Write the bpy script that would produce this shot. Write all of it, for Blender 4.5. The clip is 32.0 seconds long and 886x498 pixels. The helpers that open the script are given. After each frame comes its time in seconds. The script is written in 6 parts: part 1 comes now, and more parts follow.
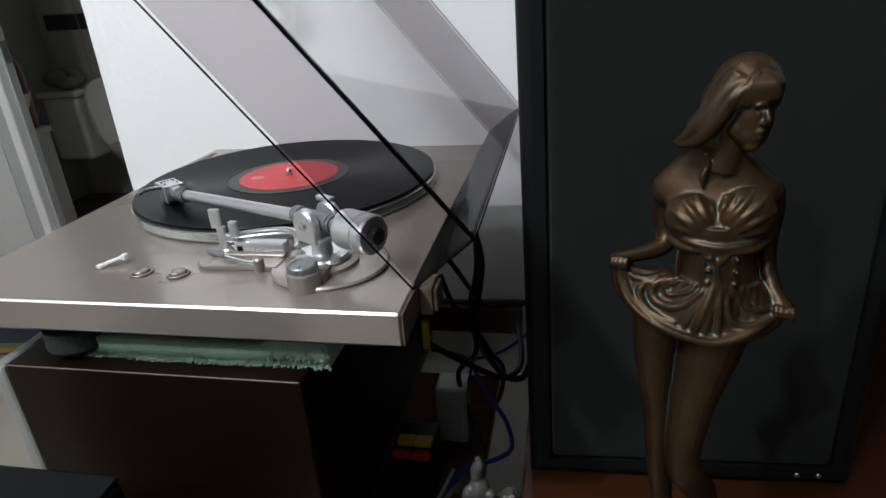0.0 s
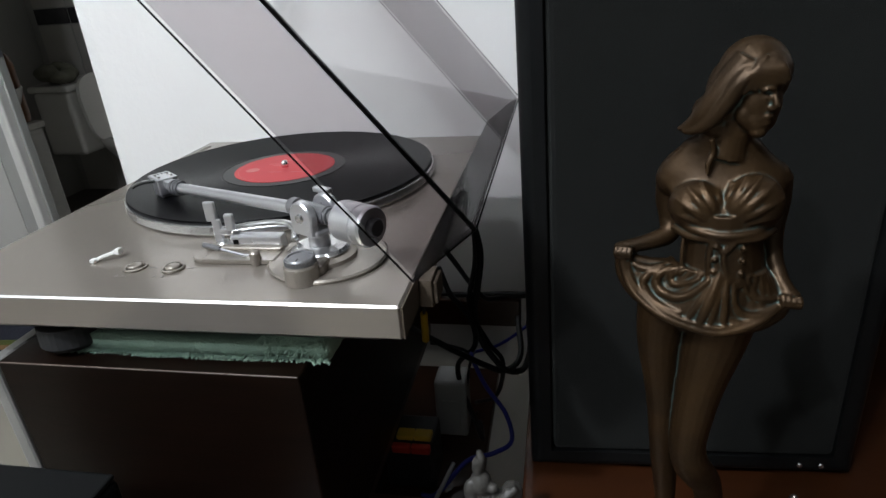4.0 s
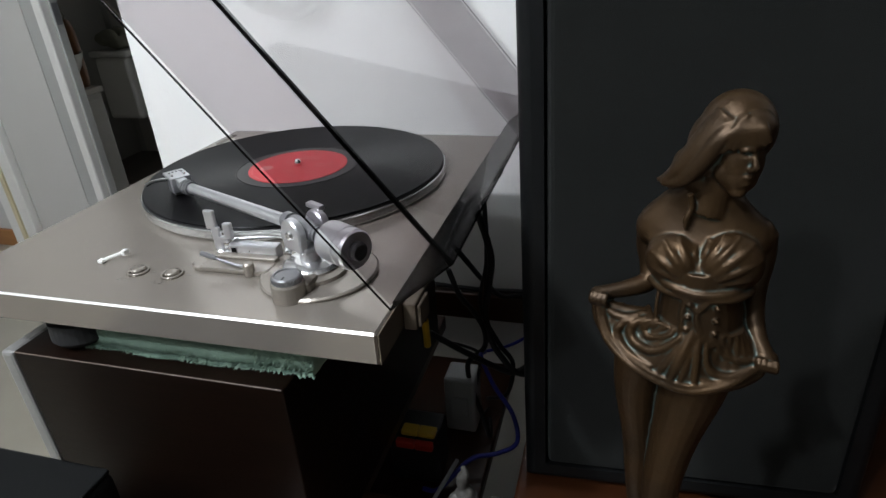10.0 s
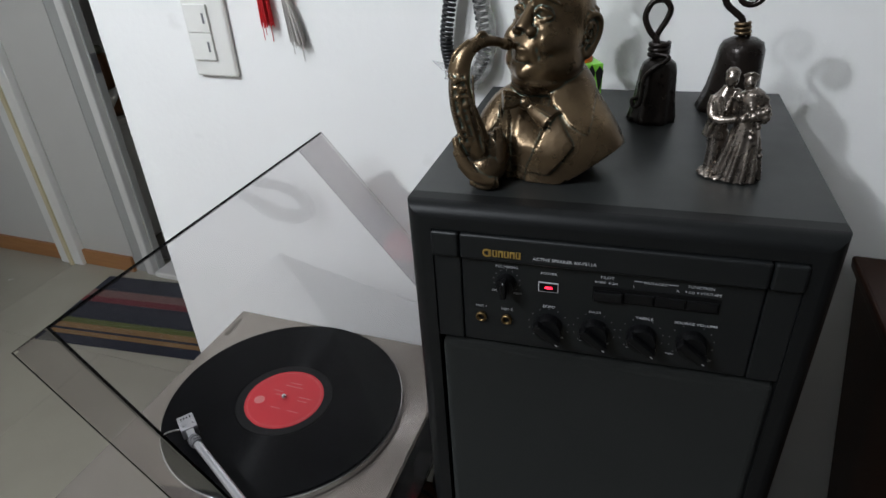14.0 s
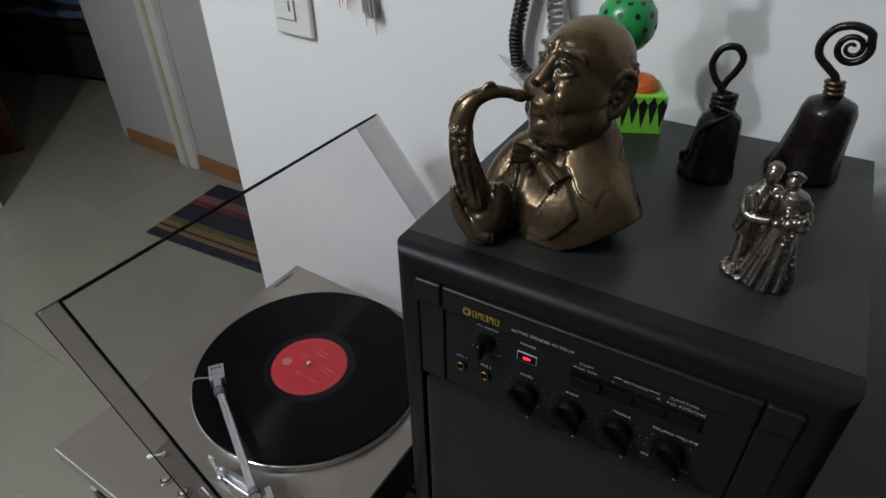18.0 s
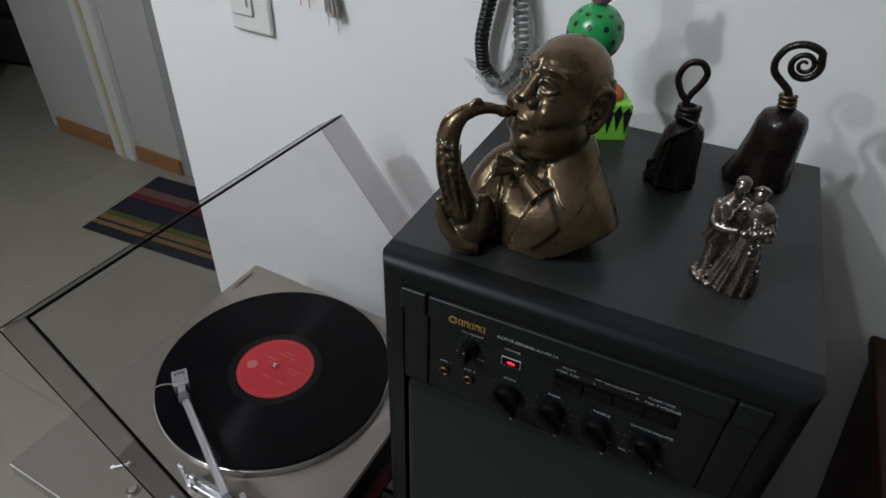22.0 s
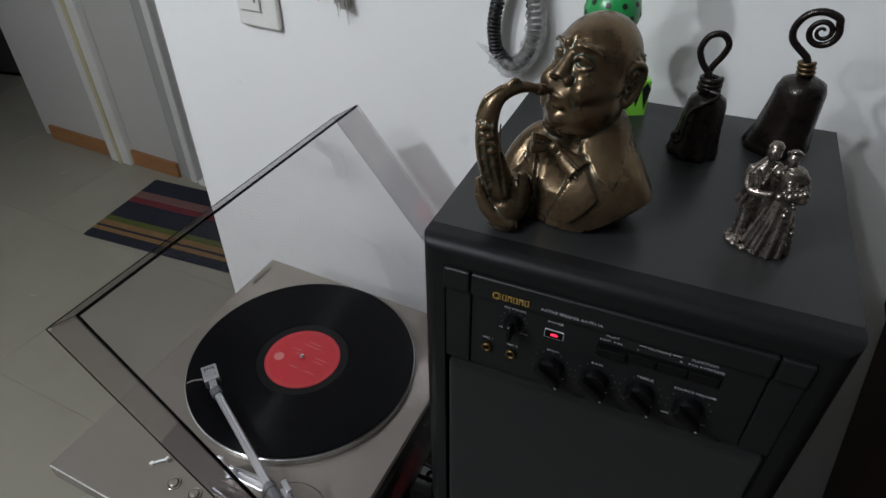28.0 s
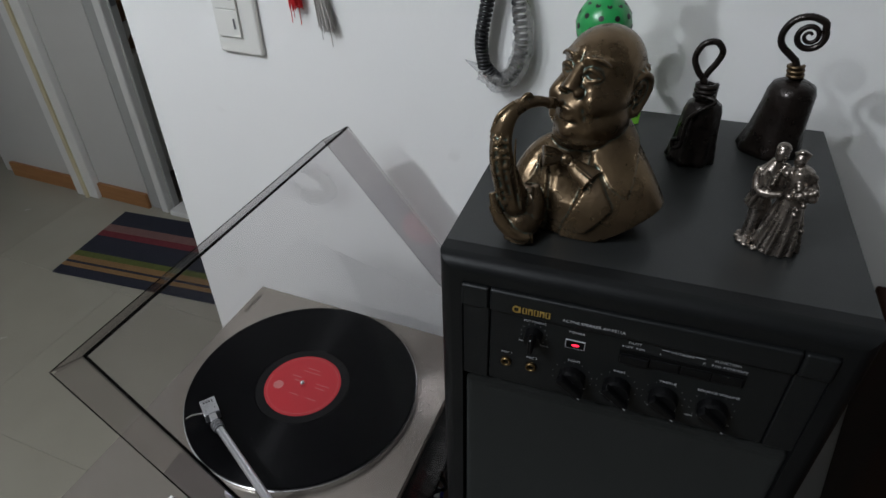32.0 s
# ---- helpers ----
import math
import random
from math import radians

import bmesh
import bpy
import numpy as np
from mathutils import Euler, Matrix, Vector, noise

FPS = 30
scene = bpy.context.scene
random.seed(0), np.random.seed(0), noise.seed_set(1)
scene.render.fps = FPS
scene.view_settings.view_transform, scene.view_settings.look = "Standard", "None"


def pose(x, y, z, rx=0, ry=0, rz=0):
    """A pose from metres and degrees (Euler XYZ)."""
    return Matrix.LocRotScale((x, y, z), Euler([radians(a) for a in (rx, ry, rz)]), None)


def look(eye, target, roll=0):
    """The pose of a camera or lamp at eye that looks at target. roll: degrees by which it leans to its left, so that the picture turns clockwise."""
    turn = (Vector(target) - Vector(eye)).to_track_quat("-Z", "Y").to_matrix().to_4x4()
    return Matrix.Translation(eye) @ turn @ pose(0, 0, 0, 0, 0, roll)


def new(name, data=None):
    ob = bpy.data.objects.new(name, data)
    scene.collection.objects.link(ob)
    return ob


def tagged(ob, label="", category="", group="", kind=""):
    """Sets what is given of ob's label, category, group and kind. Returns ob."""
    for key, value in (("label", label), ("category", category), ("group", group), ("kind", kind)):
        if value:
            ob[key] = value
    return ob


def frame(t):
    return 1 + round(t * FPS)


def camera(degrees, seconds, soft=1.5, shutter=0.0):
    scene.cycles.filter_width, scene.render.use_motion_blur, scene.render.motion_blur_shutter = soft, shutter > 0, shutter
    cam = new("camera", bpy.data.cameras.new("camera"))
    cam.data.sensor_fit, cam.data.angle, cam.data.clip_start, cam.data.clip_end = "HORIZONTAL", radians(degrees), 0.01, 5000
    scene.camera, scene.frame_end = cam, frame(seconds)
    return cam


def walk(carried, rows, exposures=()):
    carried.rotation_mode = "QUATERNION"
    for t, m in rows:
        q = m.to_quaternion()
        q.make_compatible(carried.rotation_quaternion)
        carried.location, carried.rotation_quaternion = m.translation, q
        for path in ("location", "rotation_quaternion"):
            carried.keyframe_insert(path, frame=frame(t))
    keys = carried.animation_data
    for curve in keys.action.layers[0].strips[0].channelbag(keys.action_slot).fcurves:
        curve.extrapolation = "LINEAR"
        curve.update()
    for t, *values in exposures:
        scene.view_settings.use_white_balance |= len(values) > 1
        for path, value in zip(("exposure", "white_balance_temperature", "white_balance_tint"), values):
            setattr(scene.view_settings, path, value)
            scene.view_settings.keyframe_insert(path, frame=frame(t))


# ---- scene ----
cam = camera(72.0, 32.0)
PATH = [
    (0, (0.039, -0.472, 1.005), (-0.346, 1.321, 0.207), -4.0),
    (0.5, (0.036, -0.471, 1.004), (-0.367, 1.317, 0.205), -4.3),
    (1, (0.033, -0.47, 1.004), (-0.373, 1.318, 0.206), -4.3),
    (1.5, (0.033, -0.471, 1.005), (-0.357, 1.326, 0.218), -4.2),
    (2, (0.035, -0.47, 1.005), (-0.352, 1.326, 0.216), -4.4),
    (2.5, (0.036, -0.47, 1.005), (-0.351, 1.318, 0.197), -4.3),
    (3, (0.035, -0.469, 1.003), (-0.348, 1.318, 0.191), -4.3),
    (3.5, (0.035, -0.468, 1.001), (-0.341, 1.318, 0.183), -4.3),
    (5.5, (0.037, -0.464, 1.003), (-0.33, 1.324, 0.185), -4.4),
    (6, (0.037, -0.465, 1.004), (-0.323, 1.324, 0.186), -4.3),
    (6.5, (0.037, -0.465, 1.003), (-0.326, 1.324, 0.186), -4.1),
    (7, (0.038, -0.465, 1.0), (-0.323, 1.327, 0.188), -4.1),
    (7.5, (0.039, -0.463, 1.003), (-0.325, 1.321, 0.174), -4.3),
    (8, (0.041, -0.459, 1.003), (-0.327, 1.323, 0.175), -4.7),
    (8.5, (0.044, -0.46, 1.004), (-0.317, 1.327, 0.182), -4.4),
    (9, (0.052, -0.453, 1.004), (-0.325, 1.327, 0.172), -4.3),
    (9.5, (0.065, -0.444, 1.005), (-0.381, 1.298, 0.129), -3.5),
    (10, (0.075, -0.439, 1.032), (-0.449, 1.268, 0.131), -3.8),
    (10.5, (0.068, -0.429, 1.067), (-0.428, 1.248, 0.096), -3.2),
    (11, (0.072, -0.433, 1.114), (-0.414, 1.23, 0.116), -3.6),
    (11.5, (0.079, -0.439, 1.168), (-0.378, 1.213, 0.136), -2.1),
    (12, (0.092, -0.449, 1.212), (-0.4, 1.177, 0.157), 0.4),
    (12.5, (0.127, -0.437, 1.272), (-0.419, 1.157, 0.194), -1.5),
    (13, (0.148, -0.403, 1.326), (-0.406, 1.179, 0.234), -2.0),
    (13.5, (0.14, -0.392, 1.37), (-0.47, 1.206, 0.333), -2.4),
    (14, (0.162, -0.369, 1.4), (-0.434, 1.237, 0.368), -2.7),
    (14.5, (0.182, -0.354, 1.425), (-0.517, 1.219, 0.407), -2.1),
    (16.5, (0.208, -0.299, 1.435), (-0.672, 1.125, 0.34), -0.3),
    (17, (0.221, -0.279, 1.444), (-0.695, 1.093, 0.314), -0.5),
    (17.5, (0.222, -0.275, 1.449), (-0.709, 1.063, 0.289), -0.2),
    (18, (0.212, -0.276, 1.455), (-0.643, 1.073, 0.252), -0.0),
    (18.5, (0.2, -0.278, 1.472), (-0.633, 1.108, 0.295), 1.6),
    (19, (0.187, -0.283, 1.479), (-0.607, 1.118, 0.294), 2.6),
    (19.5, (0.181, -0.283, 1.48), (-0.585, 1.131, 0.291), 2.5),
    (20, (0.186, -0.284, 1.478), (-0.559, 1.124, 0.267), 2.9),
    (20.5, (0.192, -0.284, 1.475), (-0.538, 1.128, 0.261), 2.0),
    (21, (0.191, -0.285, 1.476), (-0.524, 1.152, 0.283), 2.7),
    (21.5, (0.189, -0.287, 1.474), (-0.5, 1.152, 0.268), 3.2),
    (22, (0.186, -0.289, 1.473), (-0.498, 1.13, 0.241), 3.2),
    (22.5, (0.182, -0.291, 1.473), (-0.503, 1.125, 0.238), 3.0),
    (23, (0.18, -0.292, 1.473), (-0.498, 1.126, 0.236), 2.7),
    (23.5, (0.183, -0.294, 1.474), (-0.488, 1.133, 0.244), 2.3),
    (24, (0.184, -0.295, 1.474), (-0.493, 1.123, 0.235), 1.6),
    (24.5, (0.181, -0.293, 1.474), (-0.496, 1.114, 0.225), 1.4),
    (25, (0.178, -0.294, 1.473), (-0.499, 1.118, 0.23), 1.4),
    (25.5, (0.175, -0.295, 1.475), (-0.5, 1.12, 0.233), 1.1),
    (27.5, (0.175, -0.296, 1.475), (-0.511, 1.127, 0.249), 1.7),
    (28, (0.162, -0.317, 1.473), (-0.495, 1.094, 0.218), 0.8),
    (28.5, (0.149, -0.332, 1.474), (-0.455, 1.122, 0.242), 1.4),
    (29, (0.15, -0.339, 1.476), (-0.439, 1.12, 0.242), 0.9),
    (29.5, (0.147, -0.339, 1.472), (-0.44, 1.109, 0.224), 0.7),
    (30, (0.138, -0.334, 1.472), (-0.447, 1.108, 0.216), 0.3),
    (30.5, (0.132, -0.329, 1.471), (-0.46, 1.122, 0.23), -0.1),
    (31, (0.131, -0.327, 1.473), (-0.45, 1.139, 0.242), -0.2),
    (31.5, (0.13, -0.329, 1.472), (-0.446, 1.148, 0.253), -0.1),
    (32, (0.131, -0.329, 1.473), (-0.453, 1.15, 0.259), -0.3),
]
EXPOSURES = [(0, .80), (9, .80), (10, .92), (11, .78), (13, .58), (16.5, .19), (19, 0.0), (21, 0.0), (24, 0.08), (30, 0.08), (32, 0.0)]
walk(cam, [(t, look(eye, target, roll)) for t, eye, target, roll in PATH], EXPOSURES)
# ---------------------------------------------------------------- light
LAMPS = [(-0.42, -0.78, 2.42, 10.0), (-0.97, -1.10, 2.42, 53.0), (-0.80, -1.62, 2.42, 26.0)]
for *spot, watts in LAMPS:
    bulb = new("ceiling_bulb", bpy.data.lights.new("ceiling_bulb", "POINT"))
    bulb.location = spot
    bulb.data.energy = watts
    bulb.data.color = (0.843, 0.90, 0.975)
    bulb.data.shadow_soft_size = 0.038
world = bpy.data.worlds.new("world")
scene.world = world
world.use_nodes = True
world.node_tree.nodes["Background"].inputs[0].default_value = (0.5, 0.55, 0.62, 1)
world.node_tree.nodes["Background"].inputs[1].default_value = 0.012


# ---------------------------------------------------------------- materials
def mat(name, color, rough=0.5, metal=0.0, second=None, scale=30.0, amount=0.5, bump=0.0, bump_scale=200.0,
        wear=0.0, detail=4.0, coat=0.0, stretch=None, vary=0.0, spec=0.5):
    """A surface with blotches (second colour) at one scale, fine relief and roughness wear at another."""
    m = bpy.data.materials.new(name)
    m.use_nodes = True
    nt = m.node_tree
    n, l = nt.nodes, nt.links
    b = n["Principled BSDF"]
    b.inputs["Base Color"].default_value = (*color, 1)
    b.inputs["Roughness"].default_value = rough
    b.inputs["Metallic"].default_value = metal
    b.inputs["Coat Weight"].default_value = coat
    b.inputs["Specular IOR Level"].default_value = spec
    co = n.new("ShaderNodeTexCoord")
    mp = n.new("ShaderNodeMapping")
    l.new(co.outputs["Object"], mp.inputs[0])
    if stretch:
        mp.inputs["Scale"].default_value = stretch
    out = None
    if second:
        t = n.new("ShaderNodeTexNoise")
        t.inputs["Scale"].default_value = scale
        t.inputs["Detail"].default_value = detail
        l.new(mp.outputs[0], t.inputs["Vector"])
        r = n.new("ShaderNodeMapRange")
        r.inputs[1].default_value, r.inputs[2].default_value = 0.5 - 0.22, 0.5 + 0.22
        r.inputs[4].default_value = amount
        l.new(t.outputs[0], r.inputs[0])
        mix = n.new("ShaderNodeMix")
        mix.data_type = "RGBA"
        mix.inputs[6].default_value = (*color, 1)
        mix.inputs[7].default_value = (*second, 1)
        l.new(r.outputs[0], mix.inputs[0])
        out = mix.outputs[2]
    if vary:
        oi = n.new("ShaderNodeObjectInfo")
        hsv = n.new("ShaderNodeHueSaturation")
        r2 = n.new("ShaderNodeMapRange")
        r2.inputs[3].default_value, r2.inputs[4].default_value = 1 - vary, 1 + vary
        l.new(oi.outputs["Random"], r2.inputs[0])
        l.new(r2.outputs[0], hsv.inputs["Value"])
        if out:
            l.new(out, hsv.inputs["Color"])
        else:
            hsv.inputs["Color"].default_value = (*color, 1)
        out = hsv.outputs[0]
    if out:
        l.new(out, b.inputs["Base Color"])
    if wear:
        t = n.new("ShaderNodeTexNoise")
        t.inputs["Scale"].default_value = scale * 2.3
        t.inputs["Detail"].default_value = 6
        l.new(mp.outputs[0], t.inputs["Vector"])
        r = n.new("ShaderNodeMapRange")
        r.inputs[3].default_value, r.inputs[4].default_value = max(0.02, rough - wear), min(1, rough + wear)
        l.new(t.outputs[0], r.inputs[0])
        l.new(r.outputs[0], b.inputs["Roughness"])
    if bump:
        t = n.new("ShaderNodeTexNoise")
        t.inputs["Scale"].default_value = bump_scale
        t.inputs["Detail"].default_value = 3
        l.new(mp.outputs[0], t.inputs["Vector"])
        bp = n.new("ShaderNodeBump")
        bp.inputs["Strength"].default_value = 1.0
        bp.inputs["Distance"].default_value = bump
        l.new(t.outputs[0], bp.inputs["Height"])
        l.new(bp.outputs[0], b.inputs["Normal"])
    return m


def glow(name, color, strength):
    m = mat(name, color, 0.4)
    b = m.node_tree.nodes["Principled BSDF"]
    b.inputs["Emission Color"].default_value = (*color, 1)
    b.inputs["Emission Strength"].default_value = strength
    return m


WALL = mat("white_wall_paint", (0.87, 0.865, 0.845), 0.6, second=(0.78, 0.775, 0.75), scale=2.2, amount=0.35, bump=0.0006, bump_scale=90)
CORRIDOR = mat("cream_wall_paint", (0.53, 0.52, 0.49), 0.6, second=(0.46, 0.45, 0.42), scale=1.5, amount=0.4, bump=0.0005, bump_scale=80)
DOORGREY = mat("grey_door_paint", (0.40, 0.40, 0.38), 0.45, second=(0.33, 0.33, 0.31), scale=7, amount=0.5, wear=0.1)
TRIMWHITE = mat("white_gloss_trim", (0.74, 0.73, 0.70), 0.35, second=(0.60, 0.59, 0.55), scale=6, amount=0.4, wear=0.1)
EDGEWOOD = mat("yellowed_trim", (0.62, 0.55, 0.36), 0.4, second=(0.50, 0.43, 0.26), scale=8)
BASEWOOD = mat("brown_baseboard", (0.36, 0.17, 0.065), 0.4, second=(0.24, 0.10, 0.035), scale=9, stretch=(1, 1, 6), wear=0.1)
FLOORTILE = mat("beige_floor_tile", (0.35, 0.325, 0.265), 0.24, second=(0.305, 0.28, 0.23), scale=5, amount=0.6, wear=0.08, vary=0.03)
GROUT = mat("floor_grout", (0.325, 0.30, 0.245), 0.5, second=(0.29, 0.265, 0.215), scale=30)
# ceiling and room walls are out of view, darkened to weaken the bounce
CEIL = mat("dim_ceiling", (0.42, 0.42, 0.41), 0.8, second=(0.38, 0.38, 0.37), scale=2)
ROOMDIM = mat("dim_room_wall", (0.16, 0.155, 0.145), 0.7, second=(0.13, 0.127, 0.118), scale=2)
BATHTILE = mat("bathroom_tile", (0.72, 0.69, 0.64), 0.2, second=(0.64, 0.61, 0.56), scale=6, vary=0.04)
BATHBAND = mat("dark_border_tile", (0.05, 0.05, 0.055), 0.25, second=(0.12, 0.11, 0.11), scale=18, vary=0.2)
CERAMIC = mat("white_ceramic", (0.80, 0.78, 0.73), 0.2, second=(0.72, 0.70, 0.65), scale=4)
DARKFLOOR = mat("dark_bath_floor", (0.16, 0.14, 0.12), 0.4, second=(0.10, 0.09, 0.08), scale=10)
CHAMPAGNE = mat("champagne_lacquer", (0.305, 0.272, 0.236), 0.18, metal=0.45, second=(0.29, 0.258, 0.223), scale=8, amount=0.6, spec=0.7)
BRIGHT = mat("polished_aluminium", (0.84, 0.84, 0.84), 0.16, metal=0.95, second=(0.78, 0.78, 0.78), scale=60, wear=0.06)
SATIN = mat("satin_silver", (0.70, 0.70, 0.72), 0.30, metal=0.82, second=(0.62, 0.62, 0.64), scale=80, wear=0.06, bump=0.00003, bump_scale=1500)
EDGEALU = mat("machined_edge", (0.80, 0.79, 0.77), 0.38, metal=0.7, second=(0.74, 0.73, 0.71), scale=50)
SATINDARK = mat("grey_metal", (0.26, 0.26, 0.27), 0.35, metal=0.6, second=(0.20, 0.20, 0.21), scale=80)
BLACKPLASTIC = mat("black_plastic", (0.018, 0.018, 0.02), 0.42, second=(0.03, 0.03, 0.032), scale=50, bump=0.00005, bump_scale=900, wear=0.08)
RUBBER = mat("black_rubber", (0.015, 0.015, 0.016), 0.7, second=(0.025, 0.025, 0.025), scale=60)
SPKBLACK = mat("black_vinyl_cabinet", (0.01534, 0.01651, 0.01651), 0.38, second=(0.02145, 0.02275, 0.02236), scale=25, bump=0.00004, bump_scale=500, wear=0.05, spec=0.42)
# the cabinet's black again, the front's shade put into its base colour
FRAMEBLACK = mat("darkened_black", (0.00624, 0.00676, 0.00702), 0.42, second=(0.00832, 0.00884, 0.0091), scale=25, bump=0.00004, bump_scale=500, wear=0.05, spec=0.18)
PANEL = mat("black_panel", (0.0074, 0.0082, 0.0086), 0.42, second=(0.0092, 0.0100, 0.0104), scale=40, bump=0.00003, bump_scale=1200, spec=0.24)
KNOB = mat("black_knob", (0.0034, 0.0034, 0.0038), 0.42, second=(0.003, 0.003, 0.0035), scale=90, spec=0.2)
GRILLE = mat("charcoal_grille_cloth", (0.0098, 0.0103, 0.0095), 0.95, second=(0.0135, 0.0140, 0.0130), scale=14, bump=0.0008, bump_scale=1500, spec=0.15)
GRILLE.node_tree.nodes["Principled BSDF"].inputs["Sheen Weight"].default_value = 0.065
GRILLE.node_tree.nodes["Principled BSDF"].inputs["Sheen Tint"].default_value = (0.92, 1.0, 0.95, 1)
PRINT = mat("light_grey_print", (0.46, 0.465, 0.48), 0.6)
FAINT = mat("dim_grey_print", (0.10, 0.10, 0.105), 0.6)
GOLD = mat("brass_badge", (0.62, 0.42, 0.12), 0.35, metal=0.8, second=(0.45, 0.28, 0.07), scale=200)
BRASS = mat("brass_ring", (0.20, 0.135, 0.062), 0.42, metal=1.0, second=(0.12, 0.08, 0.032), scale=150)
HOLE = mat("socket_black", (0.002, 0.002, 0.002), 0.7, spec=0.15)
LED = glow("red_led", (1.0, 0.015, 0.045), 2.4)
PALEEDGE = mat("pale_veneer_edge", (0.12, 0.08625, 0.0675), 0.45, second=(0.0675, 0.045, 0.03375), scale=60)
WALNUT = mat("dark_walnut_veneer", (0.0045, 0.0024, 0.0016), 0.36, second=(0.013, 0.0058, 0.0032), scale=16, stretch=(1.0, 1, 9), wear=0.08, bump=0.0001, bump_scale=120, spec=0.14)
TABLEWOOD = mat("orange_brown_wood", (0.046, 0.0145, 0.0045), 0.32, second=(0.024, 0.0074, 0.0024), scale=10, stretch=(1, 7, 1), wear=0.08, coat=0.2)
SIDEWOOD = mat("dark_red_wood", (0.030, 0.0088, 0.0030), 0.42, second=(0.016, 0.005, 0.002), scale=8, stretch=(6, 6, 1), spec=0.2)
TOWEL = mat("mint_terry_cloth", (0.33, 0.47, 0.37), 0.95, second=(0.235, 0.355, 0.275), scale=120, bump=0.0012, bump_scale=700)
SWITCH = mat("white_switch_plastic", (0.78, 0.77, 0.73), 0.3, second=(0.72, 0.71, 0.66), scale=20)
"""bronze and other metals of the figures follow"""
BRONZE = mat("antique_bronze", (0.185, 0.127, 0.071), 0.29, metal=0.78, second=(0.070, 0.047, 0.028), scale=34, amount=0.9, wear=0.16, bump=0.0003, bump_scale=210)
STATUEB = mat("brown_statue_bronze", (0.062, 0.0335, 0.0128), 0.43, metal=0.66, second=(0.025, 0.0152, 0.0080), scale=40, amount=0.8, wear=0.08, bump=0.0002, bump_scale=260)
PEWTER = mat("aged_pewter", (0.35, 0.305, 0.268), 0.28, metal=0.93, second=(0.085, 0.066, 0.054), scale=90, amount=0.7, wear=0.08, bump=0.0004, bump_scale=280)
IRON = mat("dark_wrought_iron", (0.020, 0.014, 0.0115), 0.30, metal=0.5, second=(0.007, 0.0055, 0.005), scale=60, wear=0.12, bump=0.0012, bump_scale=110)
IRONBRONZE = mat("bronzed_wire", (0.16, 0.11, 0.06), 0.38, metal=0.9, second=(0.05, 0.035, 0.025), scale=140)


# ---------------------------------------------------------------- builders
def part(name, bm, material, parent=None, label="", smooth=False, kind=""):
    """One mesh object, in its parent's space."""
    me = bpy.data.meshes.new(name)
    bmesh.ops.recalc_face_normals(bm, faces=bm.faces[:])
    if smooth:
        for f in bm.faces:
            f.smooth = True
    bm.to_mesh(me)
    bm.free()
    me.materials.append(material)
    ob = new(name, me)
    if parent:
        ob.parent = parent
    return tagged(ob, label, kind=kind)


def thing(name, place, label, category, group="", turn=0.0):
    ob = new(name)
    ob.empty_display_size = 0.02
    ob.matrix_basis = pose(*place, 0, 0, turn)
    return tagged(ob, label, category, group)


def box(x0, x1, y0, y1, z0, z1, bevel=0.0, seg=2, bm=None):
    own = bmesh.new()
    bmesh.ops.create_cube(own, size=1)
    for v in own.verts:
        v.co = Vector((x0 + (v.co.x + .5) * (x1 - x0), y0 + (v.co.y + .5) * (y1 - y0), z0 + (v.co.z + .5) * (z1 - z0)))
    if bevel:
        bmesh.ops.bevel(own, geom=own.edges[:], offset=bevel, segments=seg, profile=0.5, affect="EDGES", clamp_overlap=True)
    return join(bm, own)


def join(bm, own):
    if bm is None:
        return own
    me = bpy.data.meshes.new("tmp")
    own.to_mesh(me)
    own.free()
    bm.from_mesh(me)
    bpy.data.meshes.remove(me)
    return bm


def lathe(profile, n=32, m=None, bm=None):
    """A turned body round z, from (radius, height) pairs."""
    own = bmesh.new()
    rings = []
    for r, z in profile:
        if r < 1e-6:
            rings.append([own.verts.new((0, 0, z))])
        else:
            rings.append([own.verts.new((r * math.cos(a * math.tau / n), r * math.sin(a * math.tau / n), z)) for a in range(n)])
    for lo, hi in zip(rings, rings[1:]):
        for k in range(n):
            a, b = lo[k % len(lo)], lo[(k + 1) % len(lo)]
            c, d = hi[(k + 1) % len(hi)], hi[k % len(hi)]
            face = list(dict.fromkeys((a, b, c, d)))
            if len(face) > 2:
                try:
                    own.faces.new(face)
                except ValueError:
                    pass
    for ring in (rings[0], rings[-1]) if profile[0] != profile[-1] else ():
        if len(ring) > 2:
            own.faces.new(ring)
    if profile[0] == profile[-1]:
        bmesh.ops.remove_doubles(own, verts=own.verts[:], dist=1e-7)
    if m is not None:
        own.transform(m)
    return join(bm, own)


def ball(c, r, m=None, bm=None, u=20, v=12, turn=(0, 0, 0)):
    """An ellipsoid at c with half axes r."""
    own = bmesh.new()
    bmesh.ops.create_uvsphere(own, u_segments=u, v_segments=v, radius=1)
    if not hasattr(r, "__len__"):
        r = (r, r, r)
    own.transform(pose(*c, *turn) @ Matrix.Diagonal((*r, 1)))
    if m is not None:
        own.transform(m)
    return join(bm, own)


def glide(pts, steps=6):
    """A smooth line through points (Catmull-Rom), each a tuple of any length."""
    P = [np.array(p, float) for p in pts]
    P = [2 * P[0] - P[1], *P, 2 * P[-1] - P[-2]]
    out = []
    for a, b, c, d in zip(P, P[1:], P[2:], P[3:]):
        for k in range(steps):
            t = k / steps
            out.append(0.5 * (2 * b + (c - a) * t + (2 * a - 5 * b + 4 * c - d) * t * t + (3 * b - a - 3 * c + d) * t ** 3))
    return [*out, P[-2]]


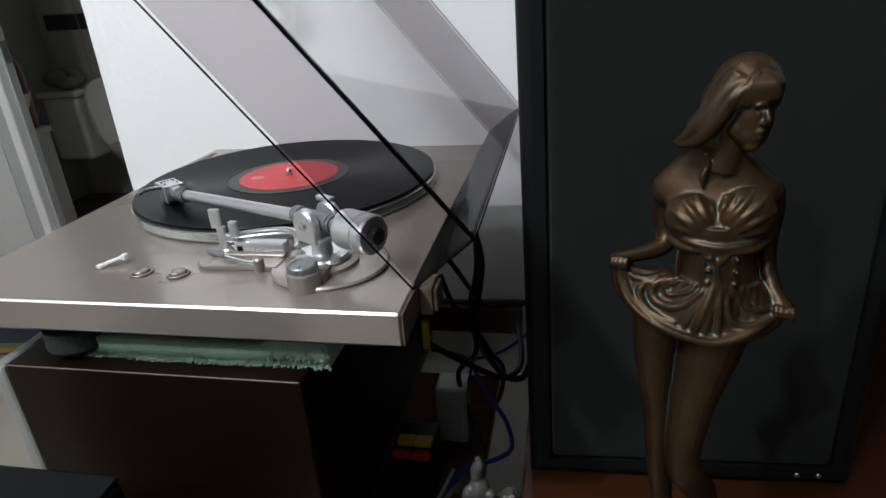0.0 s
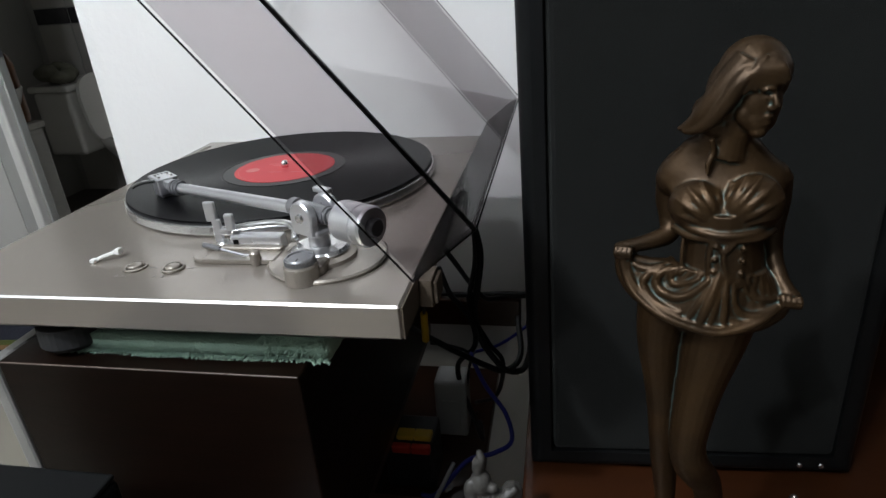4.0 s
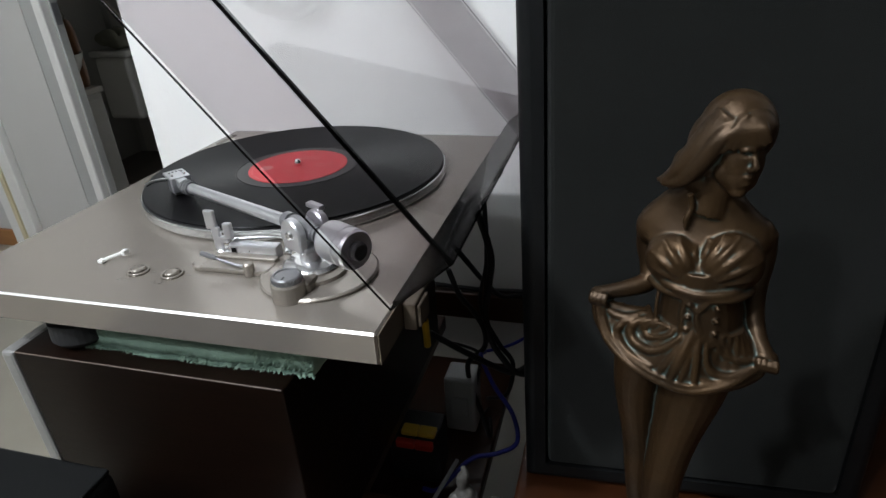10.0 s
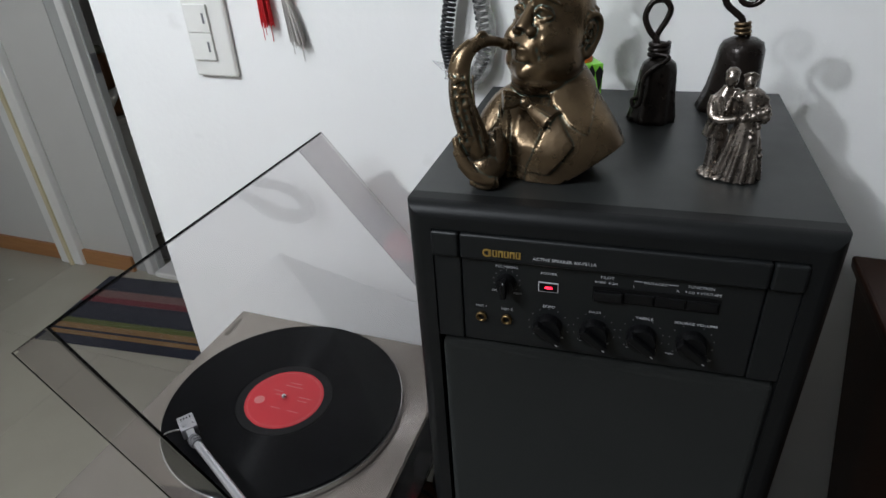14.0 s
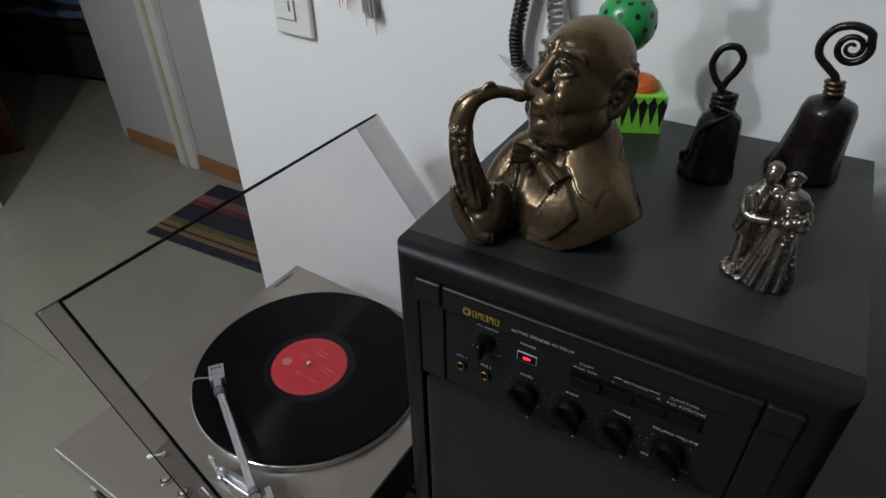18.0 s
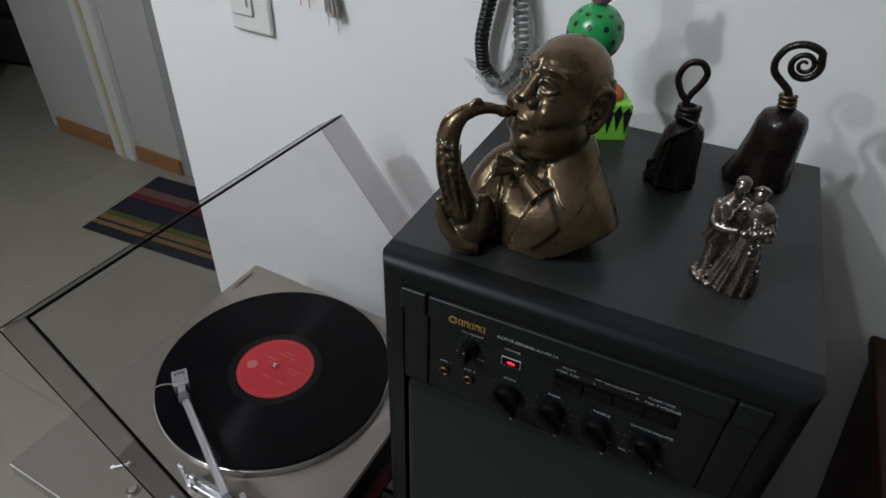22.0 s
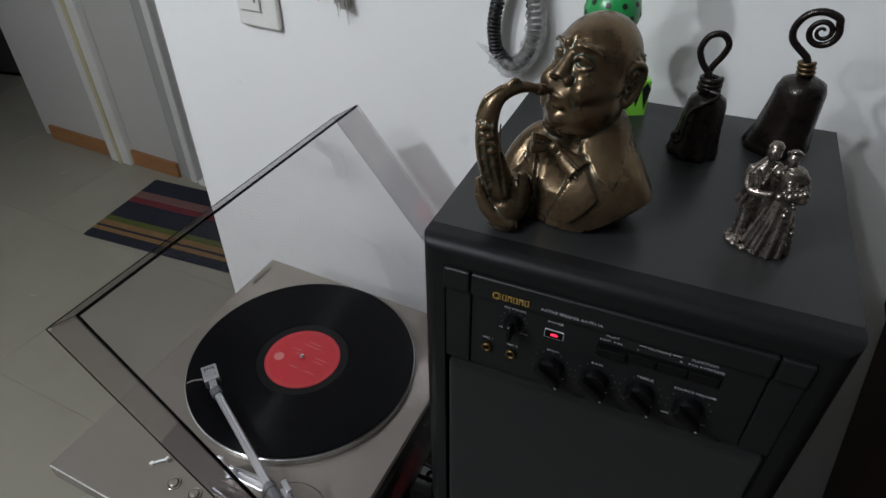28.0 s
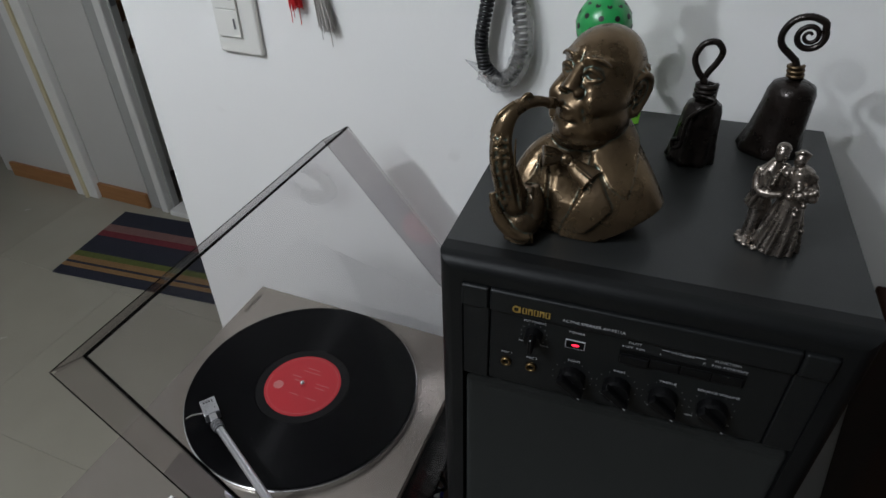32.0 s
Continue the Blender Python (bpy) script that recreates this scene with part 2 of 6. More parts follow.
def tube(pts, r, n=10, bm=None, m=None, steps=6, flat=1.0):
    """A round bar along points; r a number, or the points carry a fourth value, their radius."""
    line = glide(pts, steps) if steps > 1 else [np.array(p, float) for p in pts]
    own = bmesh.new()
    rings, up = [], None
    for k, p in enumerate(line):
        q = Vector(p[:3])
        d = (Vector(line[min(k + 1, len(line) - 1)][:3]) - Vector(line[max(k - 1, 0)][:3])).normalized()
        if up is None:
            up = d.orthogonal().normalized()
        up = (up - d * up.dot(d)).normalized()
        side = d.cross(up)
        rad = p[3] if len(p) > 3 else r
        rings.append([own.verts.new(q + (up * math.cos(a * math.tau / n) + side * math.sin(a * math.tau / n) * flat) * rad) for a in range(n)])
    for lo, hi in zip(rings, rings[1:]):
        for k in range(n):
            own.faces.new((lo[k], lo[(k + 1) % n], hi[(k + 1) % n], hi[k]))
    own.faces.new(rings[0])
    own.faces.new(rings[-1])
    if m is not None:
        own.transform(m)
    return join(bm, own)


def rod(a, b, r, n=16, bm=None, r2=None):
    """A straight cylinder or cone from a to b."""
    a, b = Vector(a), Vector(b)
    m = Matrix.Translation(a) @ (b - a).to_track_quat("Z", "Y").to_matrix().to_4x4()
    return lathe([(0, 0), (r, 0), (r if r2 is None else r2, (b - a).length), (0, (b - a).length)], n, m, bm)


def prism(outline, y0, y1, bevel=0.0):
    """An outline of (x, z) pairs drawn through from y0 to y1."""
    bm = bmesh.new()
    front = [bm.verts.new((x, y0, z)) for x, z in outline]
    back = [bm.verts.new((x, y1, z)) for x, z in outline]
    bm.faces.new(front)
    bm.faces.new(back)
    for k in range(len(outline)):
        bm.faces.new((front[k], front[(k + 1) % len(outline)], back[(k + 1) % len(outline)], back[k]))
    if bevel:
        bmesh.ops.bevel(bm, geom=bm.edges[:], offset=bevel, segments=2, affect="EDGES", clamp_overlap=True)
    return bm


def sculpt(ob, voxel, rounds=4, factor=0.5):
    """Melts the overlapping forms of a figure into one skin."""
    r = ob.modifiers.new("skin", "REMESH")
    r.mode, r.voxel_size, r.use_smooth_shade = "VOXEL", voxel, True
    s = ob.modifiers.new("smooth", "SMOOTH")
    s.iterations, s.factor = rounds, factor
    return ob


def text(body, size, place, material, parent, width=0.0):
    """Flat lettering that faces -y, its left end at place; width squeezes it to a length."""
    c = bpy.data.curves.new("lettering", "FONT")
    c.body, c.size, c.extrude, c.resolution_u = body, size, 0.00005, 2
    tmp = bpy.data.objects.new("lettering", c)
    scene.collection.objects.link(tmp)
    bpy.context.view_layer.update()
    me = bpy.data.meshes.new_from_object(tmp.evaluated_get(bpy.context.evaluated_depsgraph_get()))
    bpy.data.objects.remove(tmp)
    xs = [v.co.x for v in me.vertices]
    k = width / (max(xs) - min(xs)) if width else 1.0
    me.transform(pose(*place, 90, 0, 0) @ Matrix.Diagonal((k, 1, 1, 1)) @ Matrix.Translation((-min(xs), 0, 0)))
    me.materials.clear()
    me.materials.append(material)
    ob = new("lettering", me)
    ob.parent = parent
    return ob


def slab(name, x0, x1, y0, y1, z0, z1, material, label="", bevel=0.0):
    return tagged(part(name, box(x0, x1, y0, y1, z0, z1, bevel), material), label, name.split("_")[0], kind="structure")


# ---------------------------------------------------------------- the room
WY = 0.367
scuff = WALL.node_tree
tex = scuff.nodes.new("ShaderNodeTexNoise")
tex.inputs["Scale"].default_value, tex.inputs["Detail"].default_value = 45.0, 8.0
rng = scuff.nodes.new("ShaderNodeMapRange")
rng.inputs[1].default_value, rng.inputs[2].default_value, rng.inputs[4].default_value = 0.66, 0.78, 0.22
mark = scuff.nodes.new("ShaderNodeMix")
mark.data_type = "RGBA"
mark.inputs[7].default_value = (0.50, 0.48, 0.44, 1)
shade = scuff.nodes["Principled BSDF"].inputs["Base Color"]
scuff.links.new(tex.outputs[0], rng.inputs[0])
scuff.links.new(rng.outputs[0], mark.inputs[0])
scuff.links.new(shade.links[0].from_socket, mark.inputs[6])
scuff.links.new(mark.outputs[2], shade)
slab("wall_main", -0.65, 2.2, WY, WY + 0.14, 0, 2.6, WALL, "white painted wall with faint scuffs behind the stereo")
slab("wall_east", 2.2, 2.34, -4.0, WY + 0.14, 0, 2.6, ROOMDIM, "unseen room wall, darkened to cut bounced light")
slab("wall_south", -4.6, 2.34, -4.14, -4.0, 0, 2.6, ROOMDIM, "unseen room wall, darkened to cut bounced light")
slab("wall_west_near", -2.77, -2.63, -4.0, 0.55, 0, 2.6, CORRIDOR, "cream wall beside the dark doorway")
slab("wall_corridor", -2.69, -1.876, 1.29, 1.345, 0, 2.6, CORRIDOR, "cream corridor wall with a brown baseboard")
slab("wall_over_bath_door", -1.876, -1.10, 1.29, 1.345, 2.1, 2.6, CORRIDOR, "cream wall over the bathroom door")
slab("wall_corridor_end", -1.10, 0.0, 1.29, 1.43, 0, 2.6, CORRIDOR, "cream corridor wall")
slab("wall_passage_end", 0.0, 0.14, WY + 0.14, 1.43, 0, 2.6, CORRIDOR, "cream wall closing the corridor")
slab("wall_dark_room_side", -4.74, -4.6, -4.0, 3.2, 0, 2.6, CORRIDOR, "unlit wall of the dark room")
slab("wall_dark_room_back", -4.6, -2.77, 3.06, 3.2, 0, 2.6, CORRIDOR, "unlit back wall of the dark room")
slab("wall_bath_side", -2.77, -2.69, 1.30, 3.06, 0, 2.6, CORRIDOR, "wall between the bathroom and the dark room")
slab("ceiling", -4.74, 2.34, -4.14, 3.2, 2.6, 2.7, CEIL, "unseen ceiling, darkened to cut bounced light")
slab("floor", -4.74, 2.34, -4.14, 3.2, -0.1, -0.004, GROUT, "floor of beige polished tiles with thin joints")
# ---------------------------------------------------------------- more materials
def smoked(name, tint, gloss=0.05, shine=0.22):
    """Thin smoked acrylic: tinted see-through with a sharp surface gloss."""
    m = bpy.data.materials.new(name)
    m.use_nodes = True
    nt = m.node_tree
    n, l = nt.nodes, nt.links
    n.remove(n["Principled BSDF"])
    t = n.new("ShaderNodeBsdfTransparent")
    t.inputs[0].default_value = (*tint, 1)
    g = n.new("ShaderNodeBsdfGlossy")
    g.inputs["Roughness"].default_value = gloss
    f = n.new("ShaderNodeFresnel")
    f.inputs[0].default_value = 1.45
    k = n.new("ShaderNodeMath")
    k.operation = "MULTIPLY"
    k.inputs[1].default_value = shine
    mix = n.new("ShaderNodeMixShader")
    l.new(f.outputs[0], k.inputs[0])
    l.new(k.outputs[0], mix.inputs[0])
    l.new(t.outputs[0], mix.inputs[1])
    l.new(g.outputs[0], mix.inputs[2])
    l.new(mix.outputs[0], n["Material Output"].inputs[0])
    return m


def grooved(name):
    """Pressed vinyl: the light spreads across the grooves in a bow tie."""
    m = mat(name, (0.0012, 0.0012, 0.0018), 0.36, second=(0.0024, 0.0024, 0.0032), scale=9, spec=0.12)
    nt = m.node_tree
    b = nt.nodes["Principled BSDF"]
    tan = nt.nodes.new("ShaderNodeTangent")
    tan.direction_type, tan.axis = "RADIAL", "Z"
    nt.links.new(tan.outputs[0], b.inputs["Tangent"])
    b.inputs["Anisotropic"].default_value = 0.95
    b.inputs["Anisotropic Rotation"].default_value = 0.25
    b.inputs["Coat Weight"].default_value = 0.0
    b.inputs["Coat Roughness"].default_value = 0.12
    return m


def hollow_tint(m, color=(0.10, 0.20, 0.17), low=0.49):
    """A second colour where the casting is hollow: green-grey patina on bronze, near-black on pewter."""
    nt = m.node_tree
    n, l = nt.nodes, nt.links
    b = n["Principled BSDF"]
    old = b.inputs["Base Color"].links[0].from_socket
    geo = n.new("ShaderNodeNewGeometry")
    r = n.new("ShaderNodeMapRange")
    r.inputs[1].default_value, r.inputs[2].default_value = low - 0.03, low
    r.inputs[3].default_value, r.inputs[4].default_value = 0.75, 0.0
    l.new(geo.outputs["Pointiness"], r.inputs[0])
    mix = n.new("ShaderNodeMix")
    mix.data_type = "RGBA"
    mix.inputs[7].default_value = (*color, 1)
    l.new(r.outputs[0], mix.inputs[0])
    l.new(old, mix.inputs[6])
    l.new(mix.outputs[2], b.inputs["Base Color"])
    return m


hollow_tint(BRONZE, (0.075, 0.125, 0.112), 0.492)
hollow_tint(STATUEB, (0.052, 0.086, 0.080), 0.488)
# pewter only turns near-black in its hollows
hollow_tint(PEWTER, (0.03, 0.028, 0.025), 0.49)
# brown of the hinges, also used as shade on the plinth's side
HINGE = mat("brown_plastic_and_shade", (0.105, 0.082, 0.060), 0.5, second=(0.085, 0.066, 0.048), scale=40, spec=0.3)
LIDPANE = smoked("smoked_acrylic", (0.935, 0.927, 0.931))
LIDSIDE = smoked("smoked_acrylic_side", (0.80, 0.775, 0.786))
# same acrylic, the hinge side's dark reflection put into the tint
LIDDARKENED = smoked("smoked_acrylic_darkened", (0.42, 0.405, 0.41), 0.06, 0.5)
LIDEDGE = smoked("smoked_acrylic_edge", (0.10, 0.09, 0.095), 0.12, 0.3)
FILM = smoked("clear_plastic_film", (0.92, 0.92, 0.93), 0.2)
film_nodes = FILM.node_tree
cloudy = film_nodes.nodes.new("ShaderNodeBsdfDiffuse")
cloudy.inputs[0].default_value = (0.62, 0.60, 0.57, 1)
film_mix = film_nodes.nodes.new("ShaderNodeMixShader")
film_mix.inputs[0].default_value = 0.2
film_nodes.links.new(film_nodes.nodes["Mix Shader"].outputs[0], film_mix.inputs[1])
film_nodes.links.new(cloudy.outputs[0], film_mix.inputs[2])
film_nodes.links.new(film_mix.outputs[0], film_nodes.nodes["Material Output"].inputs[0])
VINYL = grooved("black_vinyl")
LABEL = mat("red_paper_label", (0.50, 0.022, 0.032), 0.5, second=(0.44, 0.03, 0.035), scale=40)
LABELPRINT = mat("pale_label_print", (0.52, 0.17, 0.16), 0.6)
DEADWAX = mat("run_out_vinyl", (0.0030, 0.0030, 0.0036), 0.30, second=(0.0042, 0.0042, 0.005), scale=30, spec=0.22)
CREAMPLASTIC = mat("white_plastic_clip", (0.80, 0.79, 0.76), 0.3)
DARKPRINT = mat("dark_print", (0.10, 0.085, 0.07), 0.5)
RED = mat("red_silk", (0.62, 0.015, 0.02), 0.6, second=(0.42, 0.008, 0.012), scale=90)
PALEHAIR = mat("pale_grey_thread", (0.50, 0.47, 0.44), 0.7, second=(0.36, 0.33, 0.30), scale=90)
TURQ = mat("turquoise_bead", (0.04, 0.20, 0.16), 0.25)
GREEN = mat("green_lacquer", (0.018, 0.30, 0.075), 0.28, second=(0.014, 0.25, 0.06), scale=30, coat=0.3)
LIME = mat("lime_paint", (0.20, 0.55, 0.05), 0.4, second=(0.16, 0.46, 0.04), scale=40)
BLACKPAINT = mat("black_paint", (0.010, 0.010, 0.010), 0.45)
ORANGE = mat("orange_paint", (0.62, 0.14, 0.015), 0.4, second=(0.50, 0.07, 0.01), scale=120, amount=1.0)
PINK = mat("mauve_paint", (0.46, 0.17, 0.30), 0.35, second=(0.40, 0.14, 0.26), scale=30)
YELLOW = mat("yellow_paint", (0.60, 0.40, 0.04), 0.4)
STRAW = mat("tan_wood_peg", (0.48, 0.24, 0.08), 0.5)
HATGREY = mat("grey_hat_paint", (0.20, 0.18, 0.16), 0.5)
CABLE = mat("black_cable", (0.010, 0.010, 0.011), 0.45)
BLUECABLE = mat("blue_cable", (0.022, 0.030, 0.32), 0.4)
REDPLUG = mat("red_plug", (0.60, 0.03, 0.015), 0.4)
YELLOWPLUG = mat("yellow_plug", (0.60, 0.38, 0.02), 0.4)
WHITEPLUG = mat("grey_white_adapter", (0.50, 0.51, 0.50), 0.45, second=(0.42, 0.43, 0.42), scale=30)
SILVERTRIM = mat("silver_speaker_trim", (0.34, 0.3332, 0.3196), 0.4, metal=0.4, second=(0.2856, 0.2788, 0.2652), scale=20)
CREAMGRILLE = mat("cream_grille_cloth", (0.2856, 0.272, 0.238), 0.9, second=(0.2448, 0.2312, 0.204), scale=40, bump=0.0008, bump_scale=900)
RUGS = [mat("rug_" + k, c, 0.95, second=tuple(0.6 * v for v in c), scale=60, bump=0.004, bump_scale=220) for k, c in
        (("navy", (0.018, 0.020, 0.035)), ("pink", (0.19, 0.10, 0.09)), ("red", (0.17, 0.022, 0.03)), ("olive", (0.10, 0.12, 0.025)), ("tan", (0.27, 0.15, 0.06)))]
BEDBLUE = mat("blue_bedspread", (0.10, 0.17, 0.27), 0.9, second=(0.06, 0.10, 0.18), scale=14)
DOORWOOD = mat("dark_brown_door", (0.10, 0.035, 0.014), 0.4, second=(0.06, 0.02, 0.009), scale=9, stretch=(6, 6, 1))
BEDDARK = mat("dark_bed_base", (0.028, 0.024, 0.024), 0.6)
BROWNJAR = mat("brown_glaze", (0.22, 0.09, 0.03), 0.3, second=(0.15, 0.06, 0.02), scale=15)
LEAFY = mat("grey_green_cloth", (0.17, 0.17, 0.12), 0.8, second=(0.27, 0.26, 0.22), scale=25)

# ---------------------------------------------------------------- corridor, bathroom, dark room
MM = 0.001
for x0, x1 in ((-2.69, -2.275), (-2.15, -1.878)):
    tagged(part("baseboard", box(x0, x1, 1.272, 1.289, 0.0, 0.072, 0.003), BASEWOOD), "brown wooden baseboard on the corridor wall", "baseboard", kind="structure")
tagged(part("baseboard", box(-2.63, -2.612, -4.0, 0.548, 0.0, 0.085, 0.003), BASEWOOD), "brown wooden baseboard beside the doorway", "baseboard", kind="structure")
tagged(part("trim_pilaster", box(-2.275, -2.150, 1.255, 1.289, 0.0, 2.6, 0.004), TRIMWHITE), "cream door casing on the corridor wall", "casing", kind="structure")
tagged(part("trim_yellow", box(-2.215, -2.198, 1.243, 1.2545, 0.0, 2.6, 0.002), EDGEWOOD), "yellowed casing edge", "casing", kind="structure")
tagged(part("trim_doorway", box(-2.775, -2.605, 0.55, 0.585, 0.0, 2.6, 0.004), TRIMWHITE), "cream casing of the dark doorway", "casing", kind="structure")
frame_1 = thing("door_1", (-1.90, 1.29, 0), "cream bathroom door frame standing open", "door frame")
part("architrave", box(0.025, 0.088, 0.0, 0.050, 0, 2.1, 0.004), DOORGREY, frame_1, "grey-painted architrave")
part("jamb", box(0.089, 0.124, -0.016, 0.050, 0, 2.1, 0.007, 3), TRIMWHITE, frame_1)
part("stop", box(0.125, 0.134, 0.016, 0.050, 0, 2.08, 0.003), DOORGREY, frame_1)
part("strike_plate", box(0.1342, 0.1352, 0.020, 0.046, 0.855, 0.925, 0.0004), SATINDARK, frame_1, "dark metal strike plate")
part("jamb", box(0.745, 0.80, -0.016, 0.050, 0, 2.1, 0.004), TRIMWHITE, frame_1)
part("lintel", box(0.136, 0.744, -0.016, 0.050, 2.05, 2.1, 0.004), TRIMWHITE, frame_1)
tagged(part("threshold", box(-1.764, -1.155, 1.27, 1.40, -0.003, 0.022, 0.006), TRIMWHITE), "pale stone bathroom threshold", "threshold", kind="structure")
slab("wall_bath_back", -2.69, 0.0, 2.50, 2.62, 0, 2.6, CORRIDOR, "tiled bathroom wall with a dark border")
bath_back = bpy.data.objects["wall_bath_back"]
slab("floor_bath", -2.69, 0.0, 1.40, 2.50, -0.003, 0.006, DARKFLOOR, "dark bathroom floor")
tile_bm = box(-0.097, 0.097, 0.0, 0.006, -0.147, 0.147, 0.002, 1)
tile_me = bpy.data.meshes.new("tile")
tile_bm.to_mesh(tile_me)
tile_bm.free()
tile_me.materials.append(BATHTILE)
band_bm = box(-0.097, 0.097, 0.0, 0.007, -0.037, 0.037, 0.002, 1)
band_me = bpy.data.meshes.new("border_tile")
band_bm.to_mesh(band_me)
band_bm.free()
band_me.materials.append(BATHBAND)
for i in range(8):
    for z, me, nm in ((0.155, tile_me, "tile"), (0.455, tile_me, "tile"), (0.755, tile_me, "tile"), (0.944, band_me, "border_tile"), (1.133, tile_me, "tile"), (1.433, tile_me, "tile")):
        o = new(nm, me)
        o.parent = bath_back
        o.location = (-2.55 + 0.2 * i, 2.493, z)
wc = thing("toilet", (-2.28, 2.25, 0.006), "white ceramic toilet with its seat lid raised", "toilet")
part("cistern", box(-0.12, 0.08, -0.20, 0.20, 0.32, 0.62, 0.02, 3), CERAMIC, wc)
part("cistern_lid", box(-0.13, 0.09, -0.21, 0.21, 0.62, 0.65, 0.01, 2), CERAMIC, wc)
part("bowl", lathe([(0, 0), (0.10, 0), (0.09, 0.12), (0.12, 0.22), (0.19, 0.34), (0.20, 0.38), (0.15, 0.38), (0.08, 0.28), (0, 0.24)], 32,
                   Matrix.Translation((0.28, 0, 0)) @ Matrix.Diagonal((1.15, 0.92, 1, 1))), CERAMIC, wc, smooth=True)
seat = bmesh.new()
for k in range(40):
    a = k * math.tau / 40
    c, q = math.cos(a), math.sin(a)
    seat.verts.new((0, math.copysign(abs(c) ** 0.6, c) * 0.175, math.copysign(abs(q) ** 0.6, q) * 0.165))
seat.faces.new(seat.verts[:])
rim = bmesh.ops.inset_region(seat, faces=seat.faces[:], thickness=0.045)
lid_bm = seat.copy()
bmesh.ops.delete(seat, geom=[f for f in seat.faces if len(f.verts) > 4], context="FACES")
for own, nm, off, deep in ((lid_bm, "seat_lid", 0.105, 0.016), (seat, "seat_ring", 0.130, 0.020)):
    up = bmesh.ops.extrude_face_region(own, geom=own.faces[:])
    for v in up["geom"]:
        if isinstance(v, bmesh.types.BMVert):
            v.co.x += deep
    own.transform(pose(off, 0, 0.52, 0, -6, 0))
    part(nm, own, CERAMIC, wc)
van = thing("wash_stand", (-2.20, 1.52, 0.006), "white wash stand with a ceramic basin", "wash stand")
part("cabinet", box(-0.22, 0.19, -0.11, 0.13, 0.0, 0.55, 0.006), TRIMWHITE, van)
part("worktop", box(-0.23, 0.20, -0.12, 0.14, 0.5505, 0.575, 0.006), CERAMIC, van)
part("cabinet_door", box(0.1905, 0.1935, -0.10, 0.12, 0.03, 0.53, 0.001), TRIMWHITE, van)
part("basin", lathe([(0, 0.576), (0.07, 0.576), (0.13, 0.66), (0.150, 0.715), (0.140, 0.715), (0.07, 0.60), (0, 0.595)], 28, Matrix.Translation((0.09, -0.01, 0))), CERAMIC, van, smooth=True)
jar = thing("jar", (-2.075, 1.615, 0.582), "tall brown glazed jar on the wash stand", "jar")
part("body", lathe([(0, 0), (0.040, 0), (0.046, 0.03), (0.046, 0.22), (0.038, 0.25), (0.028, 0.262), (0, 0.262)], 24), BROWNJAR, jar, smooth=True)
part("stopper", lathe([(0, 0.2625), (0.022, 0.2625), (0.026, 0.275), (0.018, 0.292), (0, 0.296)], 20), LEAFY, jar, "dull grey stopper", smooth=True)
cloth = bmesh.new()
for k in range(9):
    a = k * 0.7
    ball((0.05 * math.cos(a), 0.06 * math.sin(a), 0.03 + 0.012 * (k % 4)), (0.045, 0.04, 0.03), bm=cloth, u=10, v=6)
cl = tagged(part("bath_cloth", cloth, LEAFY, smooth=True), "crumpled grey-green cloth on the toilet cistern", "cloth")
cl.location = (-2.30, 2.13, 0.657)
sculpt(cl, 0.006, 2)
bed = thing("bed", (-3.75, 2.38, 0), "bed with a crumpled blue cover in the unlit room", "bed", turn=15)
part("base", box(-0.8, 0.75, -0.80, 0.40, 0.05, 0.30, 0.02), BEDDARK, bed)
part("mattress", box(-0.78, 0.73, -0.78, 0.38, 0.30, 0.50, 0.05, 3), BEDDARK, bed, "dark mattress")
cover = bmesh.new()
bmesh.ops.create_grid(cover, x_segments=60, y_segments=44, size=1)
for v in cover.verts:
    x, y = -0.02 + v.co.x * 0.76, -0.21 + v.co.y * 0.60
    v.co = Vector((x, y, 0.515 + 0.022 * noise.noise((x * 6, y * 6, 1)) + 0.010 * noise.noise((x * 17, y * 17, 4)) - (0.09 if y < -0.78 else 0)))
low = bmesh.ops.extrude_face_region(cover, geom=cover.faces[:])
for v in low["geom"]:
    if isinstance(v, bmesh.types.BMVert):
        v.co.z -= 0.02
part("cover", cover, BEDBLUE, bed, "crumpled blue bed cover", smooth=True)
for lx in (-0.7, 0.65):
    for ly in (-0.7, 0.3):
        part("leg", box(lx - 0.03, lx + 0.03, ly - 0.03, ly + 0.03, 0, 0.05), BEDDARK, bed)
leaf = thing("door_2", (-3.055, 0.924, 0), "dark brown wooden door standing open in the unlit room", "door", turn=-118)
part("leaf", box(0, 0.78, -0.04, 0.0, 0.008, 2.05, 0.004), DOORWOOD, leaf)
for z0, z1 in ((0.15, 0.95), (1.10, 1.90)):
    part("panel", box(0.12, 0.66, -0.046, -0.0405, z0, z1, 0.004), DOORWOOD, leaf)
part("bottom_rail", box(-0.004, 0.784, -0.048, 0.006, 0.0, 0.0075, 0.002), DOORWOOD, leaf)
rug = thing("rug", (-1.912, 0.797, 0.0), "dark striped woven mat on the corridor floor", "rug", turn=6.0)
edge = 0.0
for k, w in ((0, 0.045), (4, 0.022), (0, 0.012), (4, 0.03), (3, 0.03), (0, 0.105), (2, 0.035), (1, 0.045), (0, 0.096)):
    part("stripe", box(0, 0.72, edge, edge + w - 0.0008, -0.003, 0.007, 0.0015, 1), RUGS[k], rug)
    edge += w

